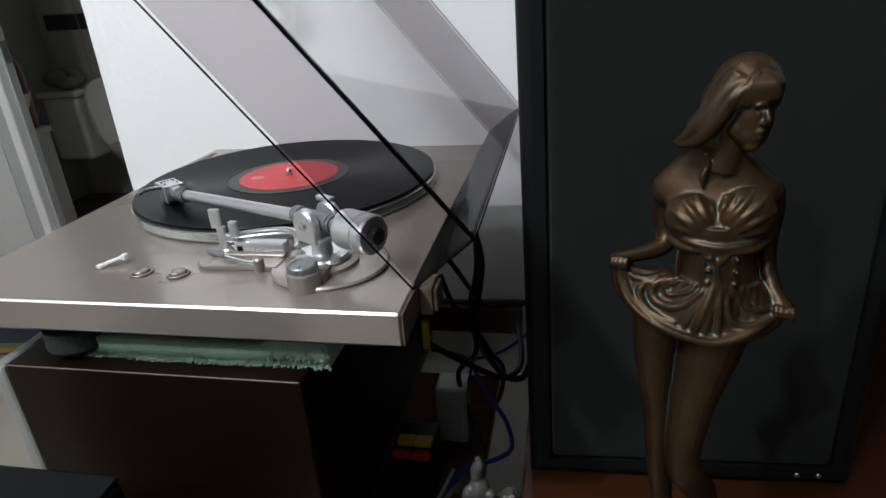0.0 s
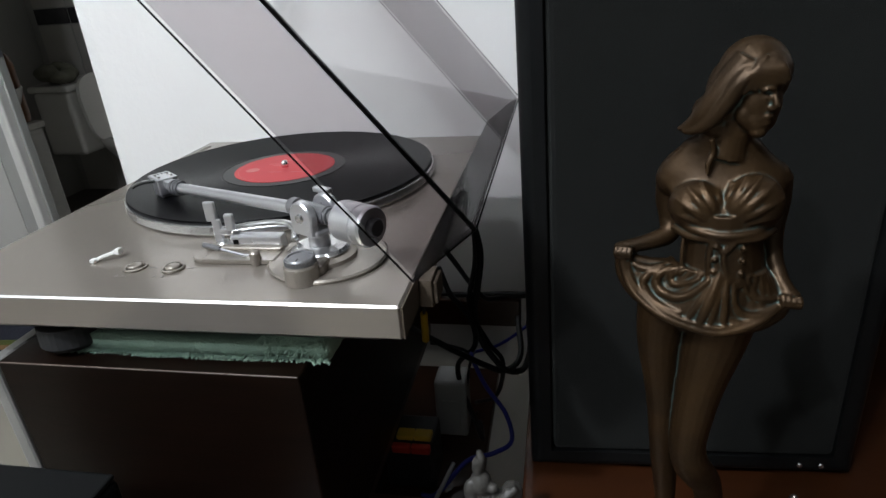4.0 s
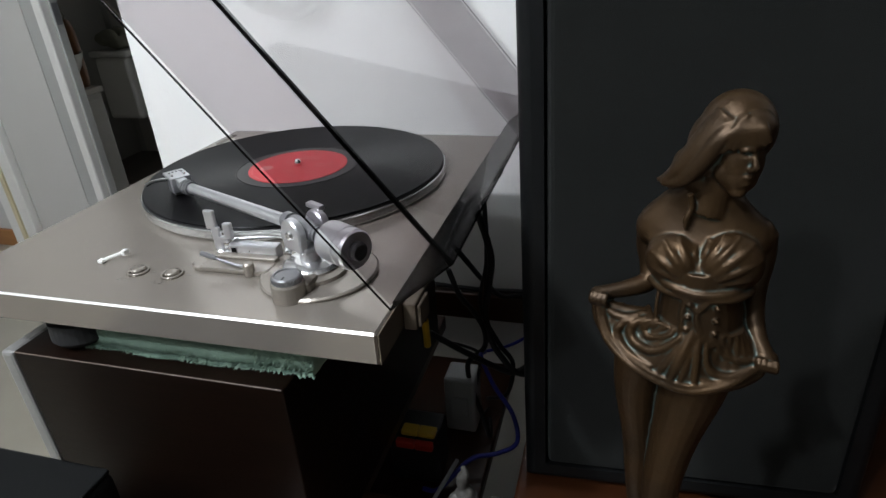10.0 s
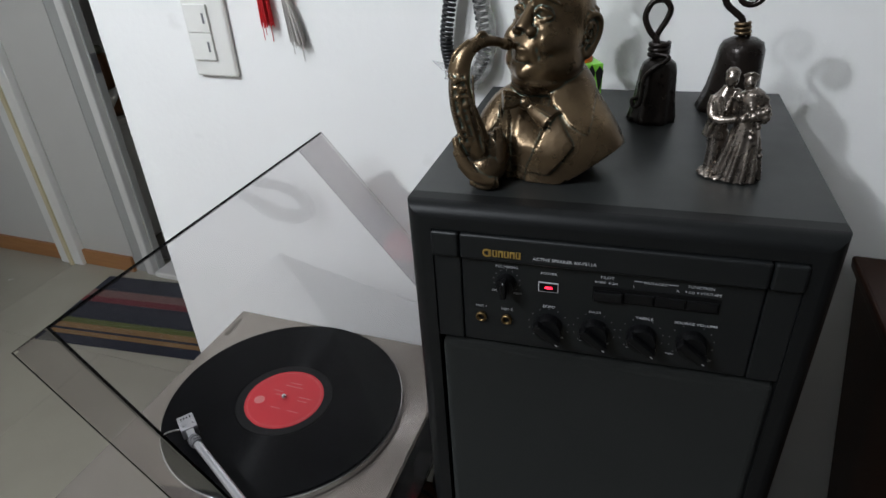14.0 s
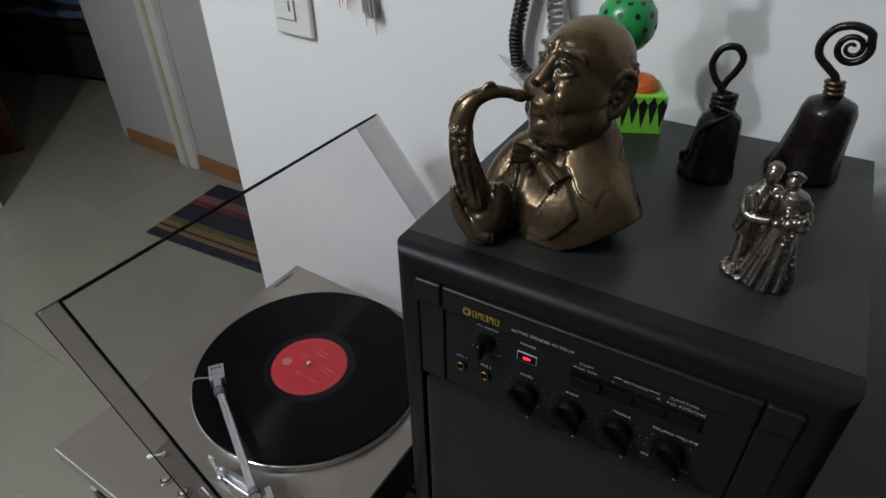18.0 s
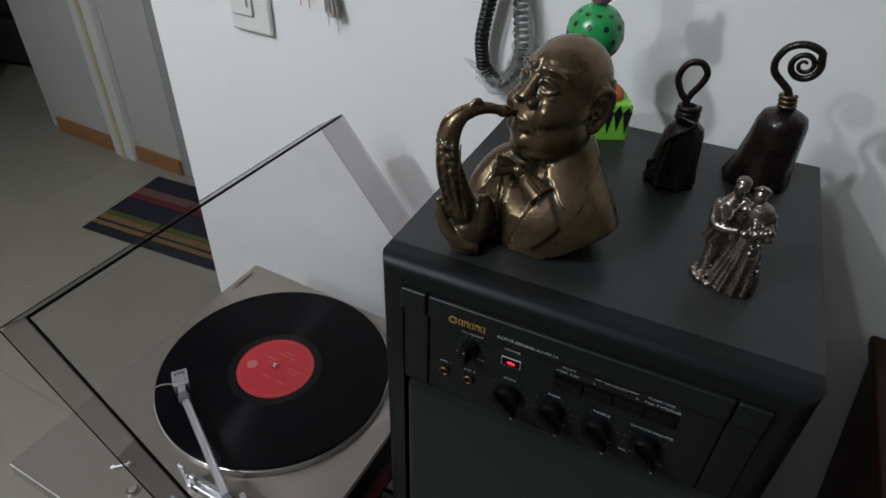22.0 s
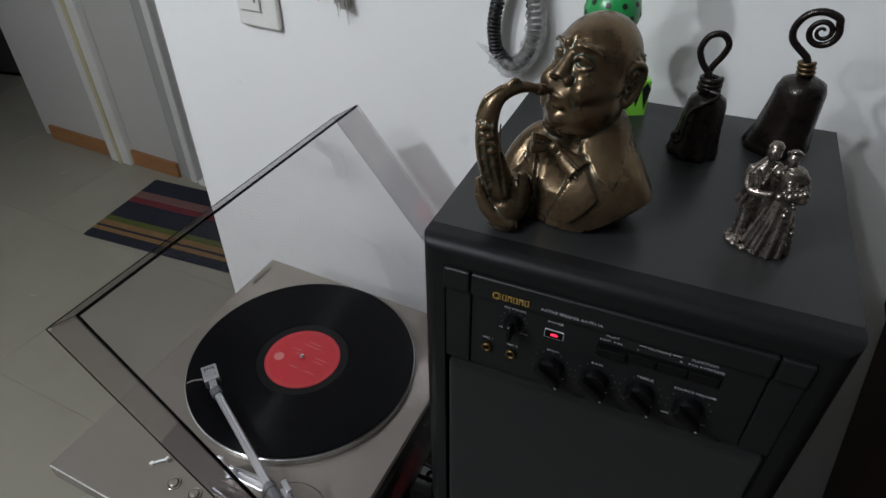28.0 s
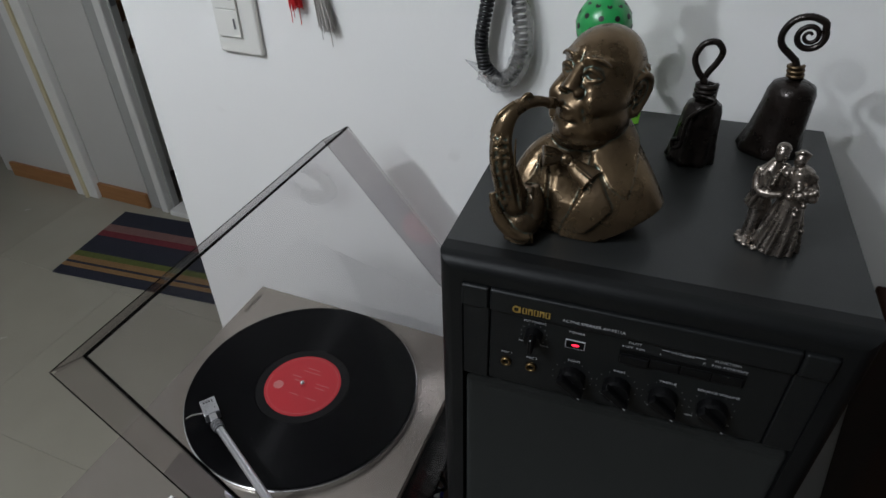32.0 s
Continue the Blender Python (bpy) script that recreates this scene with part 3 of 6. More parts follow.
# ---------------------------------------------------------------- supports
stand = thing("speaker_stand", (0, 0, 0), "orange-brown varnished wooden stand under the loudspeaker", "stand")
part("top", box(0.004, 0.80, -0.36, 0.355, 0.535, 0.557, 0.003), TABLEWOOD, stand)
part("side_panel", box(0.006, 0.026, -0.27, 0.34, 0.0, 0.535, 0.002), TABLEWOOD, stand)
part("side_panel", box(0.67, 0.69, -0.27, 0.34, 0.0, 0.535, 0.002), TABLEWOOD, stand)
part("back_panel", box(0.026, 0.67, 0.325, 0.34, 0.0, 0.535, 0.002), TABLEWOOD, stand)
bench = thing("low_bench", (0, 0, 0), "dark wooden bench with a lower shelf of plugs", "bench")
part("top", box(-0.402, -0.142, -0.42, 0.26, 0.535, 0.557, 0.003), TABLEWOOD, bench)
part("front_board", box(-0.1405, 0.002, -0.36, -0.055, 0.535, 0.557, 0.003), TABLEWOOD, bench)
part("lower_shelf", box(-0.371, -0.055, -0.25, 0.33, 0.41, 0.430, 0.003), TABLEWOOD, bench)
part("side_panel", box(-0.393, -0.373, -0.28, 0.33, 0.0, 0.533, 0.002), SIDEWOOD, bench)
part("side_panel", box(-0.075, -0.056, -0.25, -0.06, 0.0, 0.409, 0.002), SIDEWOOD, bench)
part("back_rail", box(-0.371, -0.02, 0.333, 0.353, 0.505, 0.55, 0.003), TABLEWOOD, bench)
cup = thing("wooden_cabinet", (0.434, -0.34, 0), "dark reddish wooden cabinet beside the loudspeaker", "cabinet")
part("side", box(0.0, 0.022, 0, 0.70, 0.56, 0.985, 0.006, 3), SIDEWOOD, cup)
part("body", box(0.022, 0.33, 0.01, 0.69, 0.56, 0.985, 0.004), SIDEWOOD, cup)
part("top", box(-0.006, 0.335, -0.005, 0.703, 0.9855, 1.004, 0.005, 3), SIDEWOOD, cup)
for lx in (0.02, 0.31):
    for ly in (0.08, 0.61):
        part("foot", box(lx - 0.015, lx + 0.015, ly - 0.015, ly + 0.015, 0.557, 0.56), SIDEWOOD, cup)
for ob in cup.children:
    # sheared sideways, so that its left edge leans towards the loudspeaker
    for v in ob.data.vertices:
        v.co.x += 0.052 - 0.17 * (v.co.z - 0.557)

# ---------------------------------------------------------------- active loudspeaker
SW = 0.2875
sp = thing("active_speaker", (-0.0015, -0.0068, 0.557), "tall black active loudspeaker with a control panel and charcoal grille", "loudspeaker")
sp.matrix_basis = pose(0.0115, -0.0062, 0.554, 0, -1.15, 2.1)
H = 0.648
cab = box(0, SW, 0.0217, 0.300, 0.0032, H)
bmesh.ops.bevel(cab, geom=[e for e in cab.edges if max(v.co.y for v in e.verts) > 0.1 and min(v.co.y for v in e.verts) > 0.1], offset=0.007, segments=3, affect="EDGES")
part("cabinet", cab, SPKBLACK, sp)


def ring_frame(x0, x1, z0, z1, wl, wr, wb, wt, y0, y1):
    """A frame with rounded outer front edges, in one mesh."""
    out = [(x0, z0), (x1, z0), (x1, z1), (x0, z1)]
    inn = [(x0 + wl, z0 + wb), (x1 - wr, z0 + wb), (x1 - wr, z1 - wt), (x0 + wl, z1 - wt)]
    bm = bmesh.new()
    vo = [bm.verts.new((x, y1, z)) for x, z in out]
    r, cx, cz = 0.0105, (x0 + x1) / 2, (z0 + z1) / 2
    rows = [vo]
    for k in range(8):
        a = k / 7 * math.pi / 2
        dy, din = r * (1 - math.sin(a)), r * (1 - math.cos(a))
        rows.append([bm.verts.new((x + math.copysign(din, cx - x), y0 + dy, z + math.copysign(din, cz - z))) for x, z in out])
    rows.append([bm.verts.new((x, y0, z)) for x, z in inn])
    rows.append([bm.verts.new((x, y1, z)) for x, z in inn])
    for lo, hi in zip(rows, rows[1:]):
        for k in range(4):
            bm.faces.new((lo[k], lo[(k + 1) % 4], hi[(k + 1) % 4], hi[k]))
    # the rounding is smooth, its ends and the flat front stay crisp
    crisp = [rows[1], rows[8], rows[9], rows[10]]
    for e in bm.edges:
        a, b = e.verts
        if any(a in row and b in row for row in crisp) or abs((a.co - b.co).y) + abs((a.co - b.co).x) > 0 and not any(a in row and b in row for row in rows):
            e.smooth = False
    return bm


part("front_frame", ring_frame(0, SW, 0.0032, H, 0.0195, 0.0192, 0.020, 0.0192, 0.0, 0.0215), FRAMEBLACK, sp, smooth=True)
part("grille", box(0.0224, 0.2695, 0.006, 0.0215, 0.024, 0.5245, 0.006, 3), GRILLE, sp, "charcoal cloth grille")
Z = -0.557
pan = part("control_panel", box(0.0425, 0.2485, 0.005, 0.0215, 1.0865 + Z, 1.1635 + Z, 0.001), PANEL, sp)
part("top_strip", box(0.0425, 0.2485, 0.0000, 0.0215, 1.1642 + Z, 1.1848 + Z, 0.0022, 3), PANEL, sp)
for x0, x1 in ((0.0205, 0.0418), (0.2492, 0.2695)):
    part("side_cheek", box(x0, x1, 0.004, 0.0215, 1.0865 + Z, 1.1635 + Z, 0.001), PANEL, sp)
    part("corner_block", box(x0, x1, 0.0000, 0.0215, 1.1642 + Z, 1.1848 + Z, 0.0022, 3), PANEL, sp)


def knob(x, z, r, turn, name="knob"):
    k = part(name, lathe([(0, 0), (r, 0), (r, 0.006), (r * 0.92, 0.0085), (0, 0.0085)], 28, pose(x, 0.005, z + Z, 90, 0, 0)), KNOB, sp, smooth=False)
    wing = box(-r * 1.10, r * 1.12, -0.0148, -0.0075, -r * 0.30, r * 0.30, 0.0012)
    wing.transform(pose(x, 0.005, z + Z, 0, turn, 0))
    part("grip", wing, KNOB, k)
    mark = box(r * 0.90, r * 1.10, -0.0150, -0.0145, -0.0003, 0.0003)
    mark.transform(pose(x, 0.005, z + Z, 0, turn, 0))
    part("pointer", mark, PRINT, k)
    for a in range(11):
        t = radians(-132 + a * 26.4)
        part("tick", box(x + r * 1.45 * math.sin(t) - 0.0004, x + r * 1.45 * math.sin(t) + 0.0004, 0.0047, 0.0052,
                         z + Z + r * 1.45 * math.cos(t) - 0.0004, z + Z + r * 1.45 * math.cos(t) + 0.0004), FAINT, k)


knob(0.0765, 1.1455, 0.0068, -90)
for x, z in ((0.1085, 1.1105), (0.142, 1.1115), (0.1755, 1.112), (0.2095, 1.112)):
    knob(x, z - 0.0008, 0.0104, 40)
for x in (0.0565, 0.0765):
    s = part("jack", lathe([(0.0024, 0), (0.0043, 0), (0.0043, 0.0022), (0.0034, 0.003), (0.0024, 0.0022), (0.0024, 0)], 24, pose(x, 0.005, 1.1105 + Z, 90, 0, 0)), BRASS, sp, "brass-ringed jack", smooth=True)
    part("jack_hole", lathe([(0, 0), (0.0024, 0), (0.0024, 0.0008), (0, 0.0008)], 18, pose(x, 0.005, 1.1105 + Z, 90, 0, 0)), HOLE, s)
pw = part("power_window", box(0.1075 - 0.0067, 0.1075 + 0.0067, 0.0040, 0.0052, 1.1410 + Z, 1.1480 + Z), HOLE, sp, "outlined power light")
for x0, x1, z0, z1 in ((-0.0072, 0.0072, 1.1480, 1.1485), (-0.0072, 0.0072, 1.1405, 1.1410), (-0.0072, -0.0067, 1.1410, 1.1480), (0.0067, 0.0072, 1.1410, 1.1480)):
    part("outline", box(0.1075 + x0, 0.1075 + x1, 0.0042, 0.0052, z0 + Z, z1 + Z), PRINT, pw)
part("lamp", ball((0.1078, 0.0036, 1.1445 + Z), (0.0030, 0.0006, 0.0011)), LED, pw, "glowing red indicator")
part("button_recess", box(0.139, 0.2235, 0.0042, 0.0052, 1.1385 + Z, 1.1505 + Z), HOLE, sp)
for x0 in (0.140, 0.1608, 0.1816, 0.2024):
    part("push_button", box(x0, x0 + 0.0198, 0.0008 if x0 < 0.15 else 0.0030, 0.0045, 1.1395 + Z, 1.1475 + Z, 0.0008), KNOB, sp)
badge = part("badge", box(0.0645, 0.0665, -0.0009, 0.0001, 1.1690 + Z, 1.1745 + Z, 0.0004), GOLD, sp, "small gold badge")
part("badge_ring", lathe([(0.0020, 0), (0.0032, 0), (0.0032, 0.0008), (0.0020, 0.0008), (0.0020, 0)], 20, pose(0.0632, -0.0001, 1.1718 + Z, 90, 0, 0)), GOLD, badge)
for k in range(5):
    part("badge_bar", box(0.0675 + k * 0.0042, 0.0711 + k * 0.0042, -0.0009, -0.0001, 1.1690 + Z, 1.1745 + Z, 0.0004), GOLD, badge)
    part("badge_notch", box(0.0686 + k * 0.0042, 0.0698 + k * 0.0042, -0.0012, -0.0008, (1.1690 if k % 2 else 1.1703) + Z, (1.1730 if k % 2 else 1.1745) + Z), HOLE, badge)
text("ACTIVE SPEAKER AV-PS11A", 0.0036, (0.0965, -0.0002, 1.1693 + Z), PRINT, sp, 0.044)
T = 0.0030
for body, x, z, w in (("MIC MIXING", 0.0685, 1.1573, 0.0165), ("POWER", 0.1020, 1.1552, 0.0115), ("MIN", 0.0655, 1.1355, 0.005), ("MAX", 0.0820, 1.1348, 0.006),
                      ("MIC 1", 0.0525, 1.1195, 0.0082), ("MIC 2", 0.0725, 1.1190, 0.0086), ("ECHO", 0.1040, 1.1262, 0.0090), ("BASS", 0.1378, 1.1264, 0.0085),
                      ("TREBLE", 0.1702, 1.1262, 0.0120), ("SOURCE VOLUME", 0.1965, 1.1265, 0.0280), ("MIN", 0.1935, 1.0978, 0.005), ("MAX", 0.2185, 1.0965, 0.006),
                      ("PILOT", 0.1440, 1.1573, 0.0090), ("OFF", 0.1420, 1.1530, 0.0055), ("ON", 0.1515, 1.1530, 0.0040), ("WUTAOKE", 0.1725, 1.1565, 0.0155),
                      ("L", 0.1660, 1.1528, 0.0013), ("R", 0.1945, 1.1528, 0.0018), ("FUNCTION", 0.2015, 1.1573, 0.0165), ("CD", 0.2020, 1.1528, 0.0040), ("VTR/TAPE", 0.2095, 1.1528, 0.0135)):
    text(body, T if w > 0.0085 else 0.0027, (x, 0.0046, z + Z), PRINT, sp, w)
for x in (0.0985, 0.132, 0.1655):
    text("-", 0.0034, (x, 0.0046, 1.0985 + Z), PRINT, sp, 0.0018)
    text("+", 0.0034, (x + 0.0195, 0.0046, 1.0985 + Z), PRINT, sp, 0.0020)
for x in (0.1407, 0.1502, 0.2006, 0.2081):
    part("print_mark", box(x - 0.0005, x + 0.0005, 0.0046, 0.0049, 1.1534 + Z, 1.1544 + Z), PRINT, sp)
for x0, x1 in ((0.1665, 0.1715), (0.1888, 0.1952)):
    part("bracket_line", box(x0, x1, 0.0046, 0.0049, 1.1577 + Z, 1.1581 + Z), PRINT, sp)
for x in (0.2410, 0.2590):
    part("screw", lathe([(0, 0), (0.0026, 0), (0.002, 0.0012), (0, 0.0015)], 14, pose(x, 0.0, 0.0144, 90, 0, 0)), BRIGHT, sp, "bright screw head")

for fx, fh in ((0.02, 0.0002), (SW - 0.035, 0.0050)):
    for fy in (0.03, 0.27):
        part("foot", box(fx, fx + 0.018, fy, fy + 0.018, 0.0031 - fh, 0.0031), RUBBER, sp, "thin rubber foot")
for fitting in sp.children:
    if fitting.name.split(".")[0] not in ("cabinet", "front_frame", "screw", "foot"):
        fitting.location = (-0.0012, -0.0055 if fitting.name == "grille" else -0.0028, 0)

# ---------------------------------------------------------------- bookshelf speaker and towel
bs = thing("bookshelf_speaker", (-0.381, -0.149, 0.557), "dark walnut bookshelf speaker lying on its side", "loudspeaker")
part("cabinet", box(0, 0.243, 0, 0.36, 0, 0.201, 0.0015, 2), WALNUT, bs)
# thin strip, lighter than the veneer, along the top front edge
part("edge_band", box(0.002, 0.242, -0.0005, 0.0007, 0.2001, 0.2013, 0.0003, 1), PALEEDGE, bs, "lighter strip along the edge of the veneer")
part("front_trim", box(-0.014, -0.0005, -0.001, 0.361, -0.0, 0.200, 0.003, 2), SILVERTRIM, bs, "silver front frame")
part("grille", box(-0.026, -0.0145, 0.010, 0.35, 0.012, 0.188, 0.005, 2), CREAMGRILLE, bs, "cream cloth grille")
tw = bmesh.new()
NX, NY = 56, 44
for j in range(NY + 1):
    for i in range(NX + 1):
        x, y = -0.350 + 0.228 * i / NX, -0.130 + 0.29 * j / NY
        z = 0.7615 + 0.012 + 0.0015 * noise.noise((x * 30, y * 30, 1)) + (0.004 if i > 0.78 * NX else 0) + 0.0012 * noise.noise((x * 300, y * 300, 3))
        x += 0.003 * noise.noise((y * 25, 1, 2)) * (i in (0, NX)) + 0.0016 * noise.noise((x * 900, j, 5)) 
        y += 0.004 * noise.noise((x * 22, 4, 2)) * (j == 0) + (0.0022 * noise.noise((i * 1.7, j * 2.1, 6)) if j == 0 else 0)
        tw.verts.new((x, y, z))
tw.verts.ensure_lookup_table()
for j in range(NY):
    for i in range(NX):
        a = j * (NX + 1) + i
        tw.faces.new((tw.verts[a], tw.verts[a + 1], tw.verts[a + NX + 2], tw.verts[a + NX + 1]))
low = bmesh.ops.extrude_face_region(tw, geom=tw.faces[:])
for v in low["geom"]:
    if isinstance(v, bmesh.types.BMVert):
        v.co.z = 0.7586
towel = thing("folded_towel", (0, 0, 0), "mint green terry towel folded under the record player", "towel")
part("cloth", tw, TOWEL, towel, smooth=True)
pile = bmesh.new()
rnd = random.Random(4)
for k in range(1500):
    x = rnd.uniform(-0.352, -0.121)
    y = -0.1315 + 0.004 * noise.noise((x * 22, 4, 2)) + rnd.uniform(-0.001, 0.001)
    z = rnd.uniform(0.7592, 0.7625) if rnd.random() < 0.72 or x < -0.172 else rnd.uniform(0.7625, 0.7765)
    d = Vector((rnd.uniform(-0.5, 0.5), -rnd.uniform(0.8, 1.6), rnd.uniform(-0.7, 0.1))).normalized() * rnd.uniform(0.0012, 0.0030)
    s = Vector((0.0006, 0, 0.0003))
    p = Vector((x, y, z))
    va = [pile.verts.new(q) for q in (p - s, p + s, p + d + s, p + d - s)]
    pile.faces.new(va)
part("fuzz", pile, TOWEL, towel, kind="stuff")

# ---------------------------------------------------------------- record player
DX, DY, DZ = -0.245, 0.0585, 0.818
deck = thing("record_player", (DX, DY, DZ), "champagne-coloured record player with its smoked lid raised", "record player")


def local(x, y, z=0.0):
    return (x - DX, y - DY, z - DZ if z else 0.0)


part("plinth", box(-0.180, 0.185, -0.2115, 0.2115, -0.0245, 0, 0.0015, 1), CHAMPAGNE, deck)
edge_bm = box(-0.1775, 0.1825, -0.0009, 0.0009, -0.0001, 0.0002)
edge_bm.transform(Matrix.Translation((0, -0.21075, -0.00075)) @ pose(0, 0, 0, 45, 0, 0))
# added sheet: puts the shade of the plinth's right side into colour
part("side_panel", box(0.1852, 0.1862, -0.2098, 0.2095, -0.0240, -0.0016), HINGE, deck, "thin dark sheet standing in for shade on the plinth side")
part("front_edge", edge_bm, EDGEALU, deck, "bright machined front edge")
part("base", box(-0.165, 0.165, -0.195, 0.195, -0.036, -0.0246, 0.002), BLACKPLASTIC, deck)
part("foot", lathe([(0, 0), (0.022, 0), (0.025, 0.004), (0.024, 0.0190), (0, 0.0190)], 32, Matrix.Translation((-0.088, -0.178, -0.0552))), RUBBER, deck, "black rubber foot")
for fx, fy in ((-0.13, 0.14), (0.115, -0.155), (0.115, 0.14)):
    part("foot", lathe([(0, 0), (0.017, 0), (0.019, 0.004), (0.018, 0.009), (0, 0.009)], 24, Matrix.Translation((fx, fy, -0.0445))), RUBBER, deck, "black rubber foot")
for hy in (-0.155, 0.14):
    h = part("hinge", box(0.1864, 0.1960, hy - 0.012, hy + 0.012, -0.026, -0.005, 0.0012), HINGE, deck)
    part("hinge_cap", box(0.1962, 0.1990, hy - 0.010, hy + 0.010, -0.024, -0.007, 0.001), HINGE, h)
CX, CY = -0.244, 0.105
px, py, _ = local(CX, CY)
plat = part("platter", lathe([(0, 0.0006), (0.1515, 0.0006), (0.1540, 0.0012), (0.1548, 0.0028), (0.1538, 0.0088), (0.1526, 0.0096), (0, 0.0096)], 96, Matrix.Translation((px, py, 0))), BRIGHT, deck, "polished aluminium platter", smooth=False)
part("mat", lathe([(0, 0.0097), (0.1520, 0.0097), (0.1522, 0.0110), (0, 0.0110)], 96, Matrix.Translation((px, py, 0))), RUBBER, plat, "black rubber mat")
part("spindle", lathe([(0, 0.011), (0.0036, 0.011), (0.0036, 0.0178), (0.0022, 0.0200), (0, 0.0206)], 20, Matrix.Translation((px, py, 0))), BRIGHT, plat, smooth=True)
# tonearm
PX, PY = -0.134, -0.087
ax, ay, _ = local(PX, PY)
arm = part("arm_base", lathe([(0, 0.0004), (0.0435, 0.0004), (0.0440, 0.0020), (0.0425, 0.0032), (0, 0.0032)], 64, Matrix.Translation((ax + 0.004, ay + 0.002, 0))), CHAMPAGNE, deck)
part("base_ring", lathe([(0.010, 0.0033), (0.0262, 0.0033), (0.0258, 0.0062), (0.0215, 0.0078), (0.010, 0.0078)], 48, Matrix.Translation((ax, ay, 0))), CHAMPAGNE, arm)
part("pillar_ring", lathe([(0, 0.0079), (0.0205, 0.0079), (0.0212, 0.0095), (0.0190, 0.0118), (0.0120, 0.0130), (0, 0.0130)], 40, Matrix.Translation((ax, ay, 0))), BRIGHT, arm, smooth=False)
hd = Vector((-0.333 - PX, 0.020 - PY, 0)).normalized()
sd = Vector((-hd.y, hd.x, 0))
top = Vector((ax, ay, 0.0366))
turn_a = math.degrees(math.atan2(hd.y, hd.x))
AM = Matrix.Translation(top) @ pose(0, 0, 0, 0, 0, turn_a)
pil = lathe([(0, 0.0131), (0.0080, 0.0131), (0.0070, 0.0240), (0, 0.0240)], 24, Matrix.Translation((ax, ay, 0)))
part("pillar", pil, SATIN, arm)
yoke = bmesh.new()
for s in (-1, 1):
    lathe([(0, -0.0034), (0.0104, -0.0034), (0.0116, -0.0022), (0.0116, 0.0022), (0.0104, 0.0034), (0, 0.0034)], 32, pose(0, s * 0.0105, 0.0, 90, 0, 0), yoke)
    box(-0.0108, 0.0108, s * 0.0105 - 0.0032, s * 0.0105 + 0.0032, -0.0130, -0.0010, 0.001, 1, yoke)
box(-0.0125, 0.0125, -0.0115, 0.0115, -0.0140, -0.0090, 0.002, 2, yoke)
yoke.transform(AM)
part("yoke", yoke, SATIN, arm)
for s in (-1, 1):
    w = lathe([(0, 0), (0.0038, 0), (0.0030, 0.0018), (0, 0.0020)], 16, pose(0, s * 0.0139, 0.0, 90 if s < 0 else -90, 0, 0))
    w.transform(AM)
    part("pivot_screw", w, BRIGHT, arm, "bright pivot screw")
hub = rod((-0.014, 0, 0), (0.016, 0, 0), 0.0068, 20)
hub.transform(AM)
part("hub", hub, SATINDARK, arm)
arm_tube = rod((0.014, 0, 0.0002), (0.190, 0, -0.0108), 0.0048, 20)
arm_tube.transform(AM)
part("arm_tube", arm_tube, SATIN, arm)
col = lathe([(0, 0), (0.0066, 0), (0.0066, 0.006), (0.0056, 0.008), (0, 0.008)], 24, pose(0.018, 0, 0.0007, 0, 90, 0))
col.transform(AM)
part("collar", col, SATINDARK, arm)
nut = bmesh.new()
rod((0.182, 0, -0.0103), (0.195, 0, -0.0111), 0.0066, 24, nut)
rod((0.1850, 0, -0.0105), (0.1870, 0, -0.0106), 0.0073, 24, nut)
rod((0.1900, 0, -0.0108), (0.1915, 0, -0.0109), 0.0073, 24, nut)
nut.transform(AM)
part("locking_nut", nut, SATINDARK, arm)
OFF = AM @ Matrix.Translation((0.195, 0, -0.0112)) @ pose(0, 0, 0, 0, 0, -9)
hs = box(0.0, 0.0145, -0.0045, 0.0045, -0.003, 0.0052, 0.0010, 2)
box(0.012, 0.038, -0.0095, 0.0095, 0.0040, 0.0066, 0.0010, 2, hs)
box(0.012, 0.016, -0.0093, 0.0093, -0.0080, 0.0045, 0.0010, 2, hs)
hs.transform(OFF)
shell = part("headshell", hs, SATIN, arm)
for bx, by in ((0.0165, 0.0055), (0.0165, -0.0055), (0.0265, 0.0055), (0.0265, -0.0055)):
    sc = lathe([(0, 0), (0.0013, 0), (0.0011, 0.0014), (0, 0.0015)], 12, OFF @ Matrix.Translation((bx + 0.002, by, 0.0066)))
    part("cartridge_screw", sc, BRIGHT, shell)
for k in range(4):
    sl = box(0.0305, 0.0335, -0.0060 + k * 0.0034, -0.0043 + k * 0.0034, 0.0062, 0.0067)
    sl.transform(OFF)
    part("slot", sl, HOLE, shell)
cart = box(0.0165, 0.035, -0.0075, 0.0075, -0.0120, 0.0039, 0.001, 1)
cart.transform(OFF)
part("cartridge", cart, SATINDARK, shell)
lift = tube([(0.018, 0.0095, 0.0050), (0.020, 0.016, 0.0055), (0.022, 0.023, 0.0050), (0.0225, 0.029, 0.0030)], 0.0014, 8, flat=1.6)
lift.transform(OFF)
part("finger_lift", lift, BRIGHT, shell)
cwt = lathe([(0, 0), (0.0130, 0), (0.0145, 0.0015), (0.0150, 0.004), (0.0150, 0.0195), (0.0145, 0.0201), (0.0145, 0.0209), (0.0150, 0.0216), (0.0150, 0.0275), (0.0138, 0.0295), (0.0090, 0.0288), (0, 0.0286)], 48, pose(-0.0275, 0, 0, 0, -90, 0) @ Matrix.Diagonal((0.94, 0.94, 1, 1)))
cwt.transform(AM)
cw = part("counterweight", cwt, SATIN, arm)
cap = lathe([(0, 0.0280), (0.0064, 0.0280), (0.0066, 0.0325), (0.0054, 0.0340), (0, 0.0335)], 28, pose(-0.0275, 0, 0, 0, -90, 0))
cap.transform(AM)
